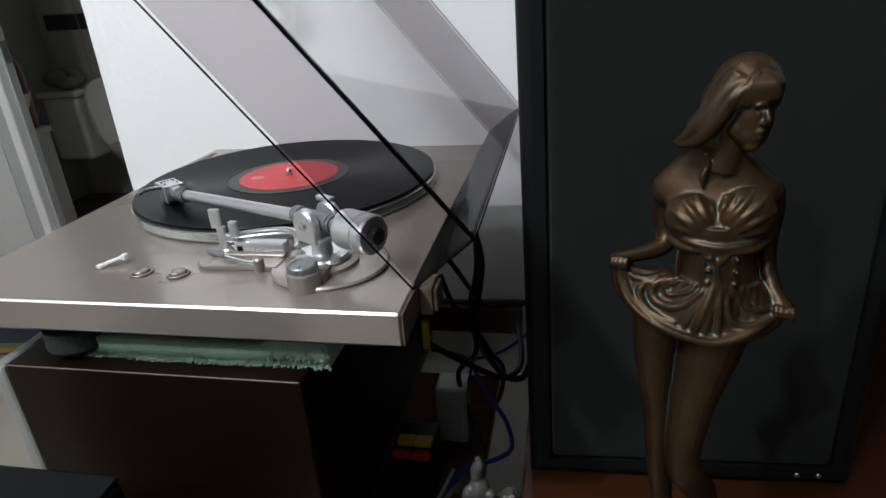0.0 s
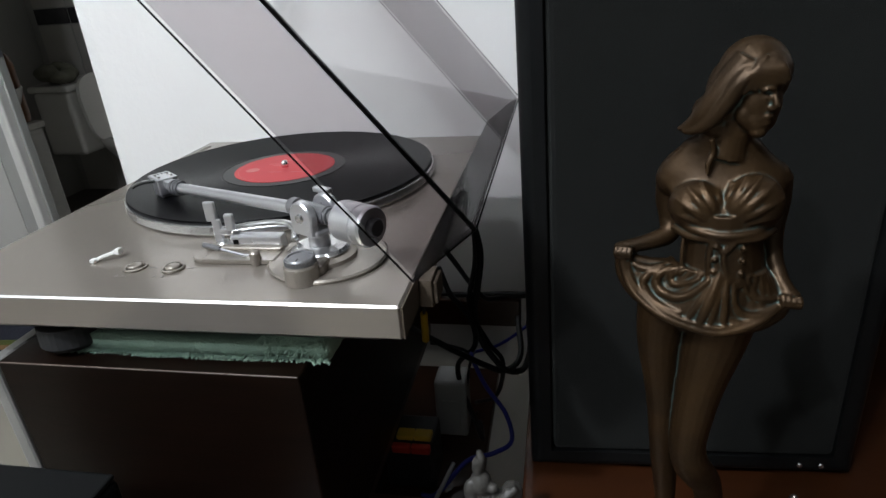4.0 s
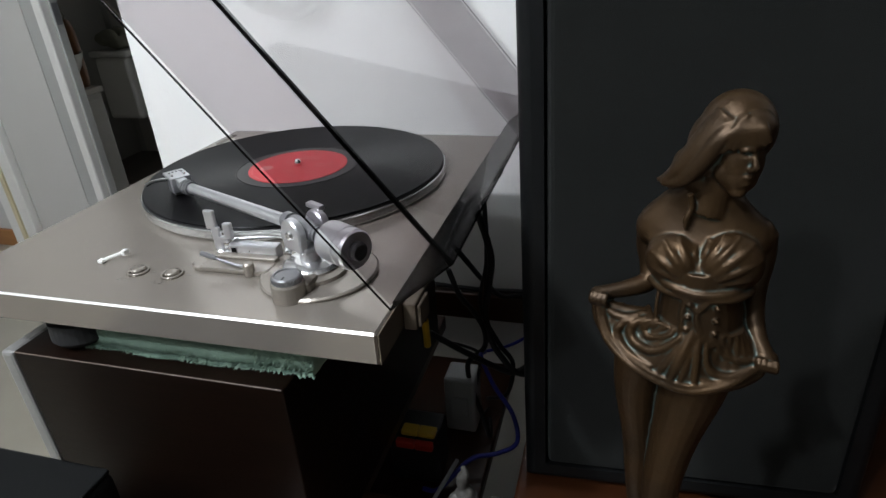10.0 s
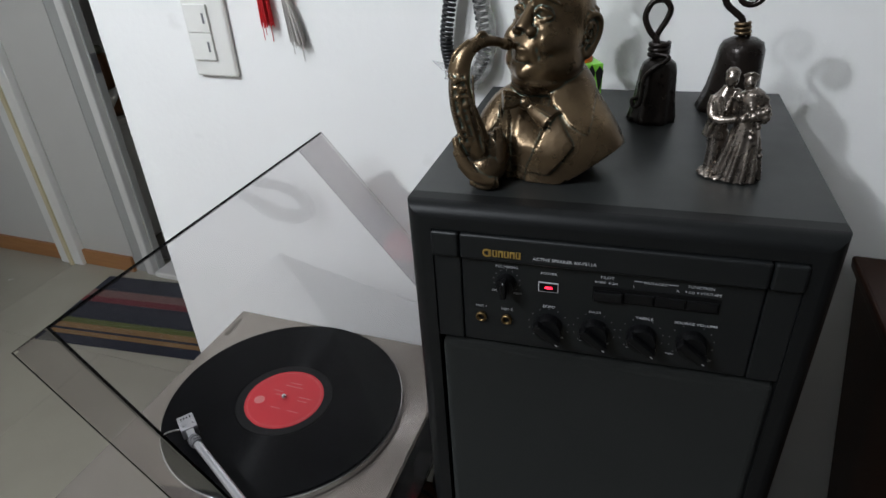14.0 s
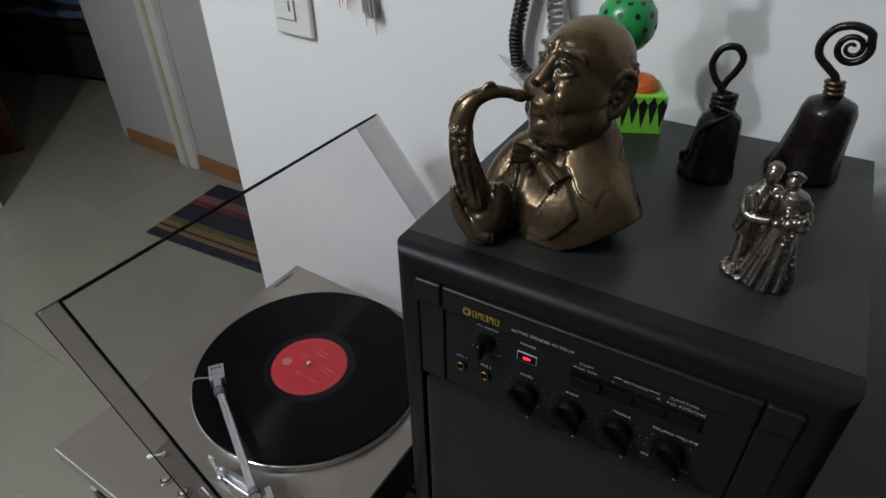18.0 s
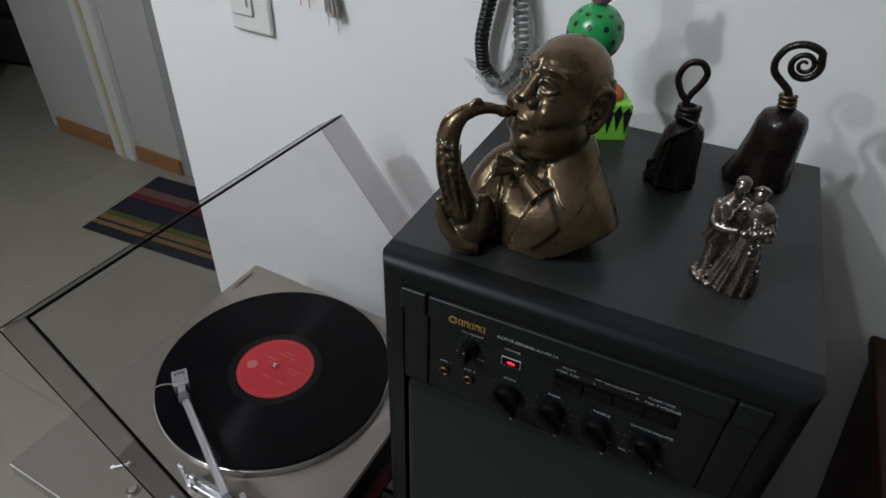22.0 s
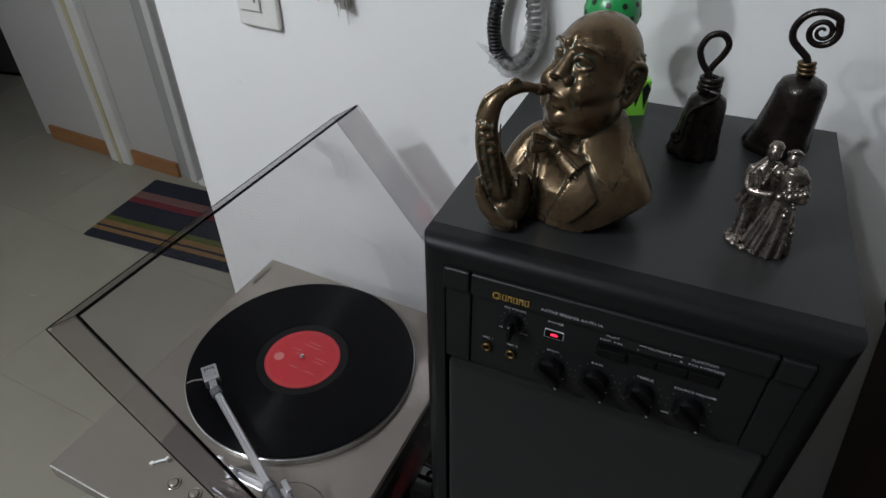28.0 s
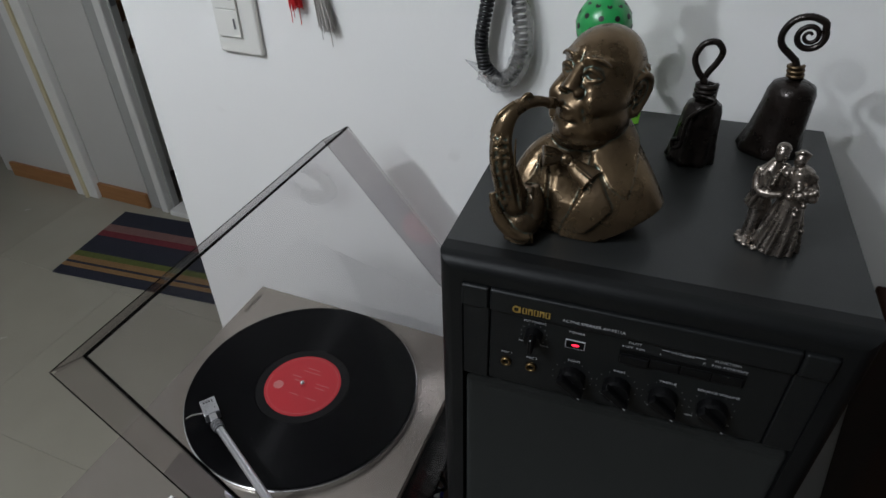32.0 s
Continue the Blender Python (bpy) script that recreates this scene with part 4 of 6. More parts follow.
part("end_cap", cap, BLACKPLASTIC, cw, "black end cap")
sty = rod((-0.010, 0, 0), (-0.028, 0, 0), 0.0050, 16)
rod((-0.0145, 0, 0), (-0.0170, 0, 0), 0.0064, 20, sty)
rod((-0.0200, 0, 0), (-0.0225, 0, 0), 0.0064, 20, sty)
sty.transform(AM)
part("rear_shaft", sty, SATINDARK, arm)
lug = box(-0.003, 0.013, -0.0165, -0.0105, 0.0100, 0.0140, 0.0012, 2)
lug.transform(AM)
part("anti_skate_lug", lug, SATIN, arm)
# speed and lift controls
lx, ly, _ = local(-0.200, -0.0835)
bar = lathe([(0, 0.0003), (0.0115, 0.0003), (0.0115, 0.0028), (0.0105, 0.0036), (0, 0.0036)], 40, Matrix.Translation((lx - 0.0245, ly - 0.0035, 0)))
box(lx - 0.0245, lx + 0.0330, ly - 0.0150, ly + 0.0080, 0.0003, 0.0040, 0.0010, 2, bar)
plat2 = part("lift_platform", bar, CHAMPAGNE, deck)
part("platform_step", box(lx - 0.030, lx + 0.0325, ly + 0.0005, ly + 0.0078, 0.0041, 0.0068, 0.0012, 3), CHAMPAGNE, plat2)
part("lift_block", box(lx - 0.012, lx + 0.030, ly + 0.008, ly + 0.018, 0.0003, 0.0130, 0.0014, 2), SATIN, deck)
part("lift_slot", box(lx - 0.009, lx - 0.005, ly + 0.0072, ly + 0.0080, 0.006, 0.010), HOLE, deck)
rest = bmesh.new()
box(lx - 0.025, lx - 0.018, ly + 0.009, ly + 0.0125, 0.0070, 0.0260, 0.0012, 2, rest)
box(lx - 0.029, lx - 0.020, ly + 0.009, ly + 0.0125, 0.0240, 0.0400, 0.0012, 2, rest)
box(lx - 0.0200, lx - 0.0115, ly + 0.0090, ly + 0.0125, 0.0130, 0.0185, 0.0012, 2, rest)
box(lx - 0.0140, lx - 0.0070, ly + 0.0085, ly + 0.0130, 0.0165, 0.0300, 0.0012, 2, rest)
part("arm_rest", rest, SATIN, deck)
part("rest_socket", lathe([(0, 0.0003), (0.006, 0.0003), (0.006, 0.006), (0.004, 0.008), (0, 0.008)], 20, Matrix.Translation((lx - 0.019, ly + 0.0105, 0))), BRIGHT, deck)
part("lift_bar", tube([(lx - 0.016, ly + 0.016, 0.0150), (lx + 0.006, ly + 0.0165, 0.0185), (lx + 0.030, ly + 0.016, 0.0205), (lx + 0.042, ly + 0.008, 0.0200), (lx + 0.046, ly - 0.001, 0.014)], 0.0030, 10), BRIGHT, deck, smooth=True)
cue = part("cue_lever", tube([(lx + 0.019, ly - 0.014, 0.0095), (lx + 0.012, ly - 0.0150, 0.0080), (lx - 0.010, ly - 0.0135, 0.0125)], 0.0011, 8), SATINDARK, deck, smooth=True)
part("lever_pivot", lathe([(0, 0.0003), (0.0040, 0.0003), (0.0040, 0.0095), (0.0028, 0.0110), (0, 0.0110)], 20, Matrix.Translation((lx + 0.019, ly - 0.014, 0))), CHAMPAGNE, cue)
part("lever_grip", tube([(lx - 0.008, ly - 0.0136, 0.0122), (lx - 0.021, ly - 0.0125, 0.0148)], 0.0019, 8), SATINDARK, cue)
kx, ky, _ = local(-0.1350, -0.1215)
kb = lathe([(0, 0.0003), (0.0122, 0.0003), (0.0118, 0.0125), (0.0110, 0.0138), (0, 0.0138)], 36, Matrix.Translation((kx, ky, 0)))
box(kx + 0.000, kx + 0.014, ky + 0.002, ky + 0.024, 0.0003, 0.0105, 0.003, 2, kb)
kn = part("anti_skate_tower", kb, CHAMPAGNE, deck)
part("dial", lathe([(0, 0.0139), (0.0104, 0.0139), (0.0102, 0.0176), (0.0094, 0.0186), (0.0082, 0.0186), (0.0078, 0.0178), (0, 0.0178)], 36, Matrix.Translation((kx, ky, 0))), SATINDARK, kn, "ribbed grey dial")
for k in range(30):
    a = k * math.tau / 30
    part("dial_rib", box(kx + 0.0103 * math.cos(a) - 0.0003, kx + 0.0103 * math.cos(a) + 0.0003, ky + 0.0103 * math.sin(a) - 0.0003, ky + 0.0103 * math.sin(a) + 0.0003, 0.0142, 0.0174), SATINDARK, kn)
part("dial_mark", box(kx - 0.0004, kx + 0.0004, ky - 0.0070, ky - 0.0030, 0.01775, 0.0180), HOLE, kn)
for bxx in (-0.274, -0.243):
    bx, by, _ = local(bxx, -0.1065)
    rg = part("button_ring", lathe([(0.0062, 0.0003), (0.0088, 0.0003), (0.0080, 0.0022), (0.0066, 0.0012), (0.0062, 0.0003)], 32, Matrix.Translation((bx, by, 0))), CHAMPAGNE, deck, smooth=True)
    part("button", lathe([(0, 0.0003), (0.0058, 0.0003), (0.0054, 0.0030), (0.0030, 0.0036), (0, 0.0036)], 28, Matrix.Translation((bx, by, 0))), CHAMPAGNE, rg, smooth=True)
    for k in range(2):
        part("print_mark", box(bx - 0.0085 + k * 0.0065, bx - 0.0055 + k * 0.0065, by - 0.0140, by - 0.0128, 0.0, 0.00015), DARKPRINT, deck)
        part("print_mark", box(bx - 0.0076 + k * 0.0065, bx - 0.0070 + k * 0.0065, by - 0.0120, by - 0.0100, 0.0, 0.00015), DARKPRINT, deck)
    part("print_mark", box(bx + 0.0105, bx + 0.0160, by + 0.001, by + 0.002, 0.0, 0.00015), DARKPRINT, deck)
wx, wy, _ = local(-0.307, -0.0935)
bow = tube([(wx - 0.011, wy - 0.006, 0.0016), (wx - 0.005, wy - 0.003, 0.0035), (wx + 0.004, wy + 0.003, 0.0048), (wx + 0.009, wy + 0.0065, 0.0060)], 0.0017, 8, flat=0.6)
box(wx - 0.0155, wx - 0.0085, wy - 0.0095, wy - 0.0035, 0.0003, 0.0032, 0.0008, 2, bow)
box(wx + 0.0065, wx + 0.0120, wy + 0.0035, wy + 0.0100, 0.0030, 0.0075, 0.0008, 2, bow)
for v in bow.verts:
    v.co.x, v.co.y = wx + (v.co.x - wx) * 0.68, wy + (v.co.y - wy) * 0.8
part("selector_clip", bow, CREAMPLASTIC, deck, "white plastic clip")
part("badge_plate", box(-0.172, -0.166, 0.150, 0.190, 0.0, 0.0004), DARKPRINT, deck)
# smoked lid, in its own frame: u along the lid from the hinge, w its height
LU, LW, LT = 0.356, 0.0525, 0.003
LM = Matrix.Translation((-0.0530 - DX, 0, 0.829 - DZ)) @ Matrix.Rotation(-radians(180 - 50.8), 4, "Y")
LY0, LY1 = -0.142 - DY, 0.282 - DY


def lid_box(u0, u1, y0, y1, w0, w1, bm=None):
    """A piece of the lid; its walls draw in a little towards the top pane."""
    own = box(u0, u1, y0, y1, -w1, -w0)
    for v in own.verts:
        k = -v.co.z / LW
        if v.co.x > LU / 2:
            v.co.x -= 0.0042 * k
        v.co.y += 0.0060 * k * (1 if v.co.y < (LY0 + LY1) / 2 else -1)
    return join(bm, own)


lid_bm = lid_box(LT, LU - LT, LY0 + LT, LY1 - LT, LW - LT, LW)
lid_bm.transform(LM)
lid = part("lid", lid_bm, LIDPANE, deck, "smoked see-through acrylic lid, raised")
for e in ((LT, LU - LT, LY0, LY0 + LT, LT, LW - LT), (LT, LU - LT, LY1 - LT, LY1, LT, LW - LT), (LU - LT, LU, LY0 + LT, LY1 - LT, LT, LW - LT), (0, LT, LY0 + LT, LY1 - LT, LT, LW - LT)):
    eb = lid_box(*e)
    eb.transform(LM)
    part("lid_side", eb, LIDDARKENED if e[1] == LT else LIDSIDE, lid)
TE, RE = 0.0024, 0.0009
for e in ((0, LU, LY0, LY0 + TE, LW - TE, LW), (0, LU, LY1 - RE, LY1, LW - RE, LW), (LU - TE, LU, LY0 + TE, LY1 - TE, LW - TE, LW), (0, RE, LY0 + TE, LY1 - TE, LW - RE, LW),
          (0, LU, LY0, LY0 + RE, 0, RE), (0, LU, LY1 - RE, LY1, 0, RE), (LU - RE, LU, LY0 + RE, LY1 - RE, 0, RE), (0, RE, LY0 + TE, LY1 - TE, 0, RE),
          (0, RE, LY0, LY0 + RE, RE, LW - TE), (LU - RE, LU, LY0, LY0 + RE, RE, LW - TE), (LU - RE, LU, LY1 - RE, LY1, RE, LW - TE)):
    eb = lid_box(*e)
    eb.transform(LM)
    part("lid_edge", eb, LIDDARKENED if e[2] > LY1 - 2 * RE else LIDEDGE, lid)

rec = thing("record", (CX, CY, DZ + 0.0111), "black vinyl record with a red paper label", "record")
part("disc", lathe([(0, 0), (0.1512, 0), (0.1522, 0.0009), (0.1515, 0.0018), (0.1460, 0.0016), (0.0640, 0.0016), (0.0635, 0.0013), (0, 0.0013)], 128), VINYL, rec, smooth=False)
part("run_out", lathe([(0, 0.00135), (0.0620, 0.00135), (0.0620, 0.0018), (0, 0.0018)], 64), DEADWAX, rec)
lb = part("label", lathe([(0.0034, 0.00185), (0.0510, 0.00185), (0.0510, 0.0021), (0.0034, 0.0021), (0.0034, 0.00185)], 64), LABEL, rec, "red paper label")
part("rim_line", lathe([(0.0470, 0.0021), (0.0474, 0.0021), (0.0474, 0.00218), (0.0470, 0.00218), (0.0470, 0.0021)], 64), LABELPRINT, lb)
part("emblem", lathe([(0, 0.0021), (0.0070, 0.0021), (0.0070, 0.0022), (0, 0.0022)], 24, Matrix.Translation((-0.031, -0.011, 0))), LABELPRINT, lb)
for k, (u, v, w) in enumerate(((-0.022, 0.010, 0.014), (0.016, 0.007, 0.020), (-0.016, 0.004, 0.009), (0.018, 0.001, 0.014), (-0.012, 0.022, 0.026), (-0.008, 0.028, 0.018), (0.014, -0.018, 0.016), (-0.010, -0.018, 0.014))):
    part("print_line", box(u, u + w, v, v + 0.0011, 0.0021, 0.00218), LABELPRINT, lb)

# ---------------------------------------------------------------- figures on the loudspeaker
def S(bm, c, r, turn=(0, 0, 0)):
    """An ellipsoid of a figure; c is (right, towards the viewer, up), all in mm."""
    rr = r if hasattr(r, "__len__") else (r, r, r)
    ball((c[0] * MM, -c[1] * MM, c[2] * MM), [v * MM for v in rr], bm=bm, turn=turn, u=44, v=26)


def B(bm, pts, r=None, n=20, steps=5, flat=1.0):
    """A limb or fold along (right, towards, up, radius) points in mm."""
    tube([(p[0] * MM, -p[1] * MM, p[2] * MM, (p[3] if len(p) > 3 else r) * MM) for p in pts], 0, n, bm, None, steps, flat)


LAPEL = ((1.7, 55.3), (15.7, 31), (-0.8, 9), (-17, 10), (-10.5, 28.2), (-4.1, 40.8))
COLLAR = ((32.8, 76.5), (37.9, 69.3), (25.4, 37), (14, 43.5), (1.1, 58.1), (7.4, 68))
WAISTCOAT = ((-30, 62), (-2, 62), (1.1, 56), (-10.5, 28.2), (-17, 10), (-18, 0), (-30, 0))


def within(poly, x, z):
    """True where (x, z) lies inside a polygon."""
    c = False
    for (x0, z0), (x1, z1) in zip(poly, poly[1:] + poly[:1]):
        if (z0 > z) != (z1 > z) and x < (x1 - x0) * (z - z0) / (z1 - z0) + x0:
            c = not c
    return c


def torso(b):
    """Coat of the bust: stacked ovals, raised lapels, a sunk waistcoat and an undercut edge."""
    ovals = glide([(-6, 52, 27, 3.5, 14), (4, 54, 29, 3.5, 14), (16, 55, 30, 3.5, 14), (27, 54, 29.5, 3.5, 13), (41, 46, 27, 4, 8), (54, 36, 24, 5, -2), (66, 27.5, 20, 6, -9), (75, 21, 17, 6, -13), (80, 14, 12, 6, -15)], 13)
    own = bmesh.new()
    n, ca, sa = 300, math.cos(radians(15)), math.sin(radians(15))
    rings = []
    for u, wa, wb, cx, ct in ovals:
        ring = []
        for i in range(n):
            th = i * math.tau / n
            c, s = math.cos(th), math.sin(th)
            c, s = math.copysign(abs(c) ** 0.92, c), math.copysign(abs(s) ** 0.92, s)
            r, t = cx + wa * c * ca - wb * s * sa, ct + wa * c * sa + wb * s * ca
            if t > ct - 6:
                out = 3.0 if within(LAPEL, r, u) else 1.9 if within(COLLAR, r, u) else -(3.0 + 10.0 * min(1, max(0, (u - 28) / 15)) * min(1, max(0, (r + 24) / 14))) if within(WAISTCOAT, r, u) else 0.0
                r, t = r + out * (c * ca - s * sa) * 0.8, t + out * (c * sa + s * ca)
            ring.append(own.verts.new((r * MM, -t * MM, u * MM)))
        rings.append(ring)
    for lo, hi in zip(rings, rings[1:]):
        for i in range(n):
            own.faces.new((lo[i], lo[(i + 1) % n], hi[(i + 1) % n], hi[i]))
    own.faces.new(rings[0])
    own.faces.new(rings[-1])
    cut = bmesh.ops.bisect_plane(own, geom=own.verts[:] + own.edges[:] + own.faces[:], plane_co=(0.010, -0.044, 0.001), plane_no=(31.6, -16.1, -46), clear_outer=True)
    bmesh.ops.holes_fill(own, edges=[e for e in cut["geom_cut"] if isinstance(e, bmesh.types.BMEdge)])
    join(b, own)


FEATURES = [
    # aside and up on the face; height of the form and its spread aside and up, in mm; mirrored where aside is not 0
    (10.0, 12.5, -5.0, 6.0, 4.2), (9.0, 6.5, 1.0, 5.5, 2.0), (11.0, 19.5, 3.2, 7.5, 2.3), (4.0, 20.0, 1.6, 2.0, 3.5), (0.0, 19.5, -1.2, 1.3, 4.5),
    (15.5, -6.0, 5.0, 7.0, 7.0), (8.0, -0.5, -2.2, 1.7, 3.0), (10.5, -9.5, -2.2, 1.7, 3.0), (12.0, -15.0, -2.0, 1.8, 3.2), (13.5, -20.5, -1.2, 2.0, 3.0),
    (0.0, -12.0, 4.6, 8.5, 6.0), (0.0, -19.3, -2.2, 8.0, 1.8), (0.0, -25.5, 4.2, 6.5, 4.2), (17.0, -19.5, 2.0, 5.0, 5.0), (22.0, 9.0, -2.0, 5.0, 7.0),
    (9.0, 25.0, 0.35, 7.0, 1.6), (18.5, -12.5, -1.0, 2.0, 2.0), (0.0, 26.0, 0.8, 12.0, 6.0), (8.0, -32.0, 2.0, 9.0, 3.0), (14.0, -0.5, 1.5, 4.0, 4.0)]


def head(place):
    """A bald head as one skin: blended ovals of skull, face and jowls, then the features raised or sunk."""
    ovals = [((-1, 0, 9), (32, 27, 28.5)), ((7, 0, -6), (26, 26.5, 24)), ((5, 0, -21), (25, 27, 17)), ((15, 0, -22), (14.5, 18, 13)), ((9, 0, -31), (19, 21, 11))]
    eye = np.array((2.0, 0.0, -2.0))
    nu, nv = 260, 190
    own, rows = bmesh.new(), []
    for j in range(1, nv):
        lat = math.pi * j / nv
        row = []
        for i in range(nu):
            lon = math.tau * i / nu
            d = np.array((math.sin(lat) * math.cos(lon), math.sin(lat) * math.sin(lon), math.cos(lat)))
            total = 0.0
            for c, r in ovals:
                r = np.array(r, float)
                p, q = (eye - np.array(c)) / r, d / r
                a, b, g = q @ q, p @ q, p @ p - 1
                total += max(0.0, (-b + math.sqrt(max(b * b - a * g, 0.0))) / a) ** 14
            k = total ** (1 / 14)
            f, w, u = eye + d * k
            if f > -2:
                k += min(1.0, (f + 2) / 12) * sum(h * math.exp(-((abs(w) - e) / sw) ** 2 - ((u - v) / su) ** 2) for e, v, h, sw, su in FEATURES)
            if -26 < f < -1 and -9 < u < 17 - 0.3 * abs(f + 12) and abs(w) > 12:
                k += 1.3 + 2.6 * noise.noise((f * 0.34, w * 0.3, u * 0.5)) + 1.8 * noise.noise((f * 0.8, w, u * 0.9))
            x, y, z = place(*(eye + d * k))
            row.append(own.verts.new((x * MM, -y * MM, z * MM)))
        rows.append(row)
    for lo, hi in zip(rows, rows[1:]):
        for i in range(nu):
            own.faces.new((lo[i], lo[(i + 1) % nu], hi[(i + 1) % nu], hi[i]))
    own.faces.new(rows[0])
    own.faces.new(rows[-1])
    return own


def bust():
    b = bmesh.new()
    # head: forward, towards its left ear, up, in mm from its middle, chin lifted a little
    lift = radians(7)

    def h(f, d, u):
        f, u = f * math.cos(lift) - u * math.sin(lift), u * math.cos(lift) + f * math.sin(lift)
        f, u = f * 1.06, u * 1.08
        return (4 - 0.655 * f + 0.756 * d, -13 + 0.756 * f + 0.655 * d, 99.5 + u)

    def HS(c, r, twist=0):
        rr = r if hasattr(r, "__len__") else (r, r, r)
        S(b, h(*c), (rr[0] * 1.06, rr[1], rr[2] * 1.08), (0, 0, 229.1 + twist))

    def HB(pts, **k):
        B(b, [(*h(*p[:3]), p[3]) for p in pts], **k)

    join(b, head(h))
    for d in (-1, 1):
        # eyeball and lids
        HS((24.4, 9.8 * d, 12.0), (4.8, 5.2, 4.4))
        HB([(29.0, 4.4 * d, 11.4, 0.8), (30.0, 8.5 * d, 15.2, 1.5), (28.0, 13.6 * d, 13.8, 1.4), (24.4, 17.2 * d, 10.8, 0.8)])
        HB([(29.0, 4.8 * d, 10.4, 0.7), (29.6, 8.5 * d, 7.8, 1.2), (27.4, 13.4 * d, 8.6, 1.1), (24.6, 16.8 * d, 10.4, 0.7)])
        HB([(29.6, 5.0 * d, 5.0, 0.8), (29.6, 10.5 * d, 3.8, 1.1), (26.6, 16.0 * d, 5.8, 0.8)])
        HB([(28.8, 4.8 * d, 20.6, 0.8), (29.2, 9.5 * d, 21.8, 1.3), (26.6, 15.0 * d, 21.0, 1.2), (22.4, 20.0 * d, 17.6, 0.8)])
        # wing of the nose
        HS((33.6, 5.8 * d, 0.8), (4.4, 3.6, 3.2))
        # ear
        HB([(1, 25.6 * d, 2, 1.3), (-0.5, 27.0 * d, 9, 2.0), (-6, 28.8 * d, 12.0, 2.4), (-12, 29.6 * d, 9.0, 2.6), (-14, 29.4 * d, 1.5, 2.6), (-11.5, 28.6 * d, -6.5, 2.5), (-6.5, 27.6 * d, -12.5, 3.2), (-2, 26.6 * d, -13.5, 2.9), (0, 25.8 * d, -9, 1.8)])
        HB([(-3, 26.8 * d, 6.5, 1.3), (-8.4, 28.0 * d, 5.8, 1.6), (-9.6, 27.8 * d, -0.8, 1.5), (-6.5, 27.0 * d, -6.5, 1.4)])
        HS((-8.5, 24.0 * d, -0.5), (7.6, 3.2, 11.8))
        HS((0.0, 26.0 * d, -3), (1.8, 2.0, 3.0))
    HB([(27.2, 0, 16, 3.6), (31.0, 0, 10.0, 4.4), (34.6, 0, 4.0, 5.6), (36.0, 0, 1.2, 6.0)])
    # lips round the mouthpiece
    HB([(31.0, -8.5, -13.4, 0.9), (35.2, -3.5, -10.8, 2.0), (35.2, 3.5, -10.8, 2.0), (31.0, 8.5, -13.4, 0.9)])
    HB([(31.0, -8.0, -14.2, 0.9), (34.4, -3.2, -16.4, 2.3), (34.4, 3.2, -16.4, 2.3), (31.0, 8.0, -14.2, 0.9)])
    HS((13, 0, -29), (15, 18, 6))
    B(b, [(5, -17, 84, 23), (4, -15, 70, 23), (4, -12, 56, 25)])
    S(b, (6, -10, 69), (24, 21, 13))
    torso(b)
    B(b, [(-14, -8, 54, 12), (-27, -6, 45, 15), (-36, 0, 30, 17), (-38, 8, 16, 17)])
    S(b, (-32, 10, 20), (18, 18, 20))
    S(b, (-42, 28, 20), (14, 15, 17))
    # shirt collar, left lapel, bow tie, waistcoat
    B(b, [(-26, -4, 63, 2.4), (-17, 6, 60, 2.6), (-4, 8, 61, 2.6), (12, 4, 67, 2.6), (24, -12, 73, 2.4)])
    B(b, [(-34, 6, 52, 1.6), (-34, 17, 38, 2.6), (-32, 26, 22, 2.2)], flat=0.6)
    S(b, (-17, 19.5, 55), (4.8, 4.6, 5.2))
    B(b, [(-18, 18, 55, 3.0), (-25, 20, 57.5, 6.2), (-34, 21.5, 58.5, 8.4)], flat=0.55)
    B(b, [(-16, 19, 54, 3.2), (-9, 25, 51, 6.6), (1, 34, 46.5, 9.6)], flat=0.6)
    for dz in (-2.4, 0.6, 3.2):
        B(b, [(-20, 20.6, 55 + dz * 0.4, 0.7), (-26, 23.4, 57.5 + dz, 0.9), (-33, 26.2, 58.5 + dz * 1.4, 0.8)])
        B(b, [(-14, 22.0, 54 + dz * 0.4, 0.7), (-8, 29.6, 50.5 + dz, 0.9), (0, 39.5, 46.5 + dz * 1.5, 0.8)])
    B(b, [(-14, 11, 49, 1.1), (-17, 22.5, 36, 1.2), (-20, 32, 12, 1.0)])
    for q in ((-20.5, 20.0, 43), (-23, 26.5, 32), (-25.5, 30.0, 19)):
        S(b, q, (2.8, 2.2, 2.8))
    # horn and hand, worked apart and set a little back
    chest, b = b, bmesh.new()
    B(b, [(-12, 18, 95.5, 1.8), (-19, 19, 97, 2.0), (-27, 20, 99, 2.3), (-33, 24, 101.5, 3.0)])
    B(b, [(-32, 23, 101, 4.2), (-37, 27, 103, 4.2)], steps=2)
    B(b, [(-36, 26, 102.6, 3.3), (-44, 31.5, 106, 3.8), (-52, 36, 106.5, 4.8), (-60, 40, 103, 5.6), (-65, 43, 96, 6.6), (-67.5, 45, 85, 7.4), (-67.5, 45.5, 74, 8.2), (-65, 45, 60, 9.4), (-60, 44, 44, 10.6), (-55, 43, 30, 11.0), (-49, 42, 20, 9)])
    for k in range(9):
        u = 86 - k * 6.0
        B(b, [(-75.5 + k * 0.9, 47, u, 0.9), (-71 + k * 0.8, 53.0, u - 1, 1.2), (-62 + k * 0.7, 53.5, u - 1.5, 0.9)])
        S(b, (-70 + k * 0.9 + 4 * (k % 2), 54.0, u - 2), (2.6, 1.4, 2.2))
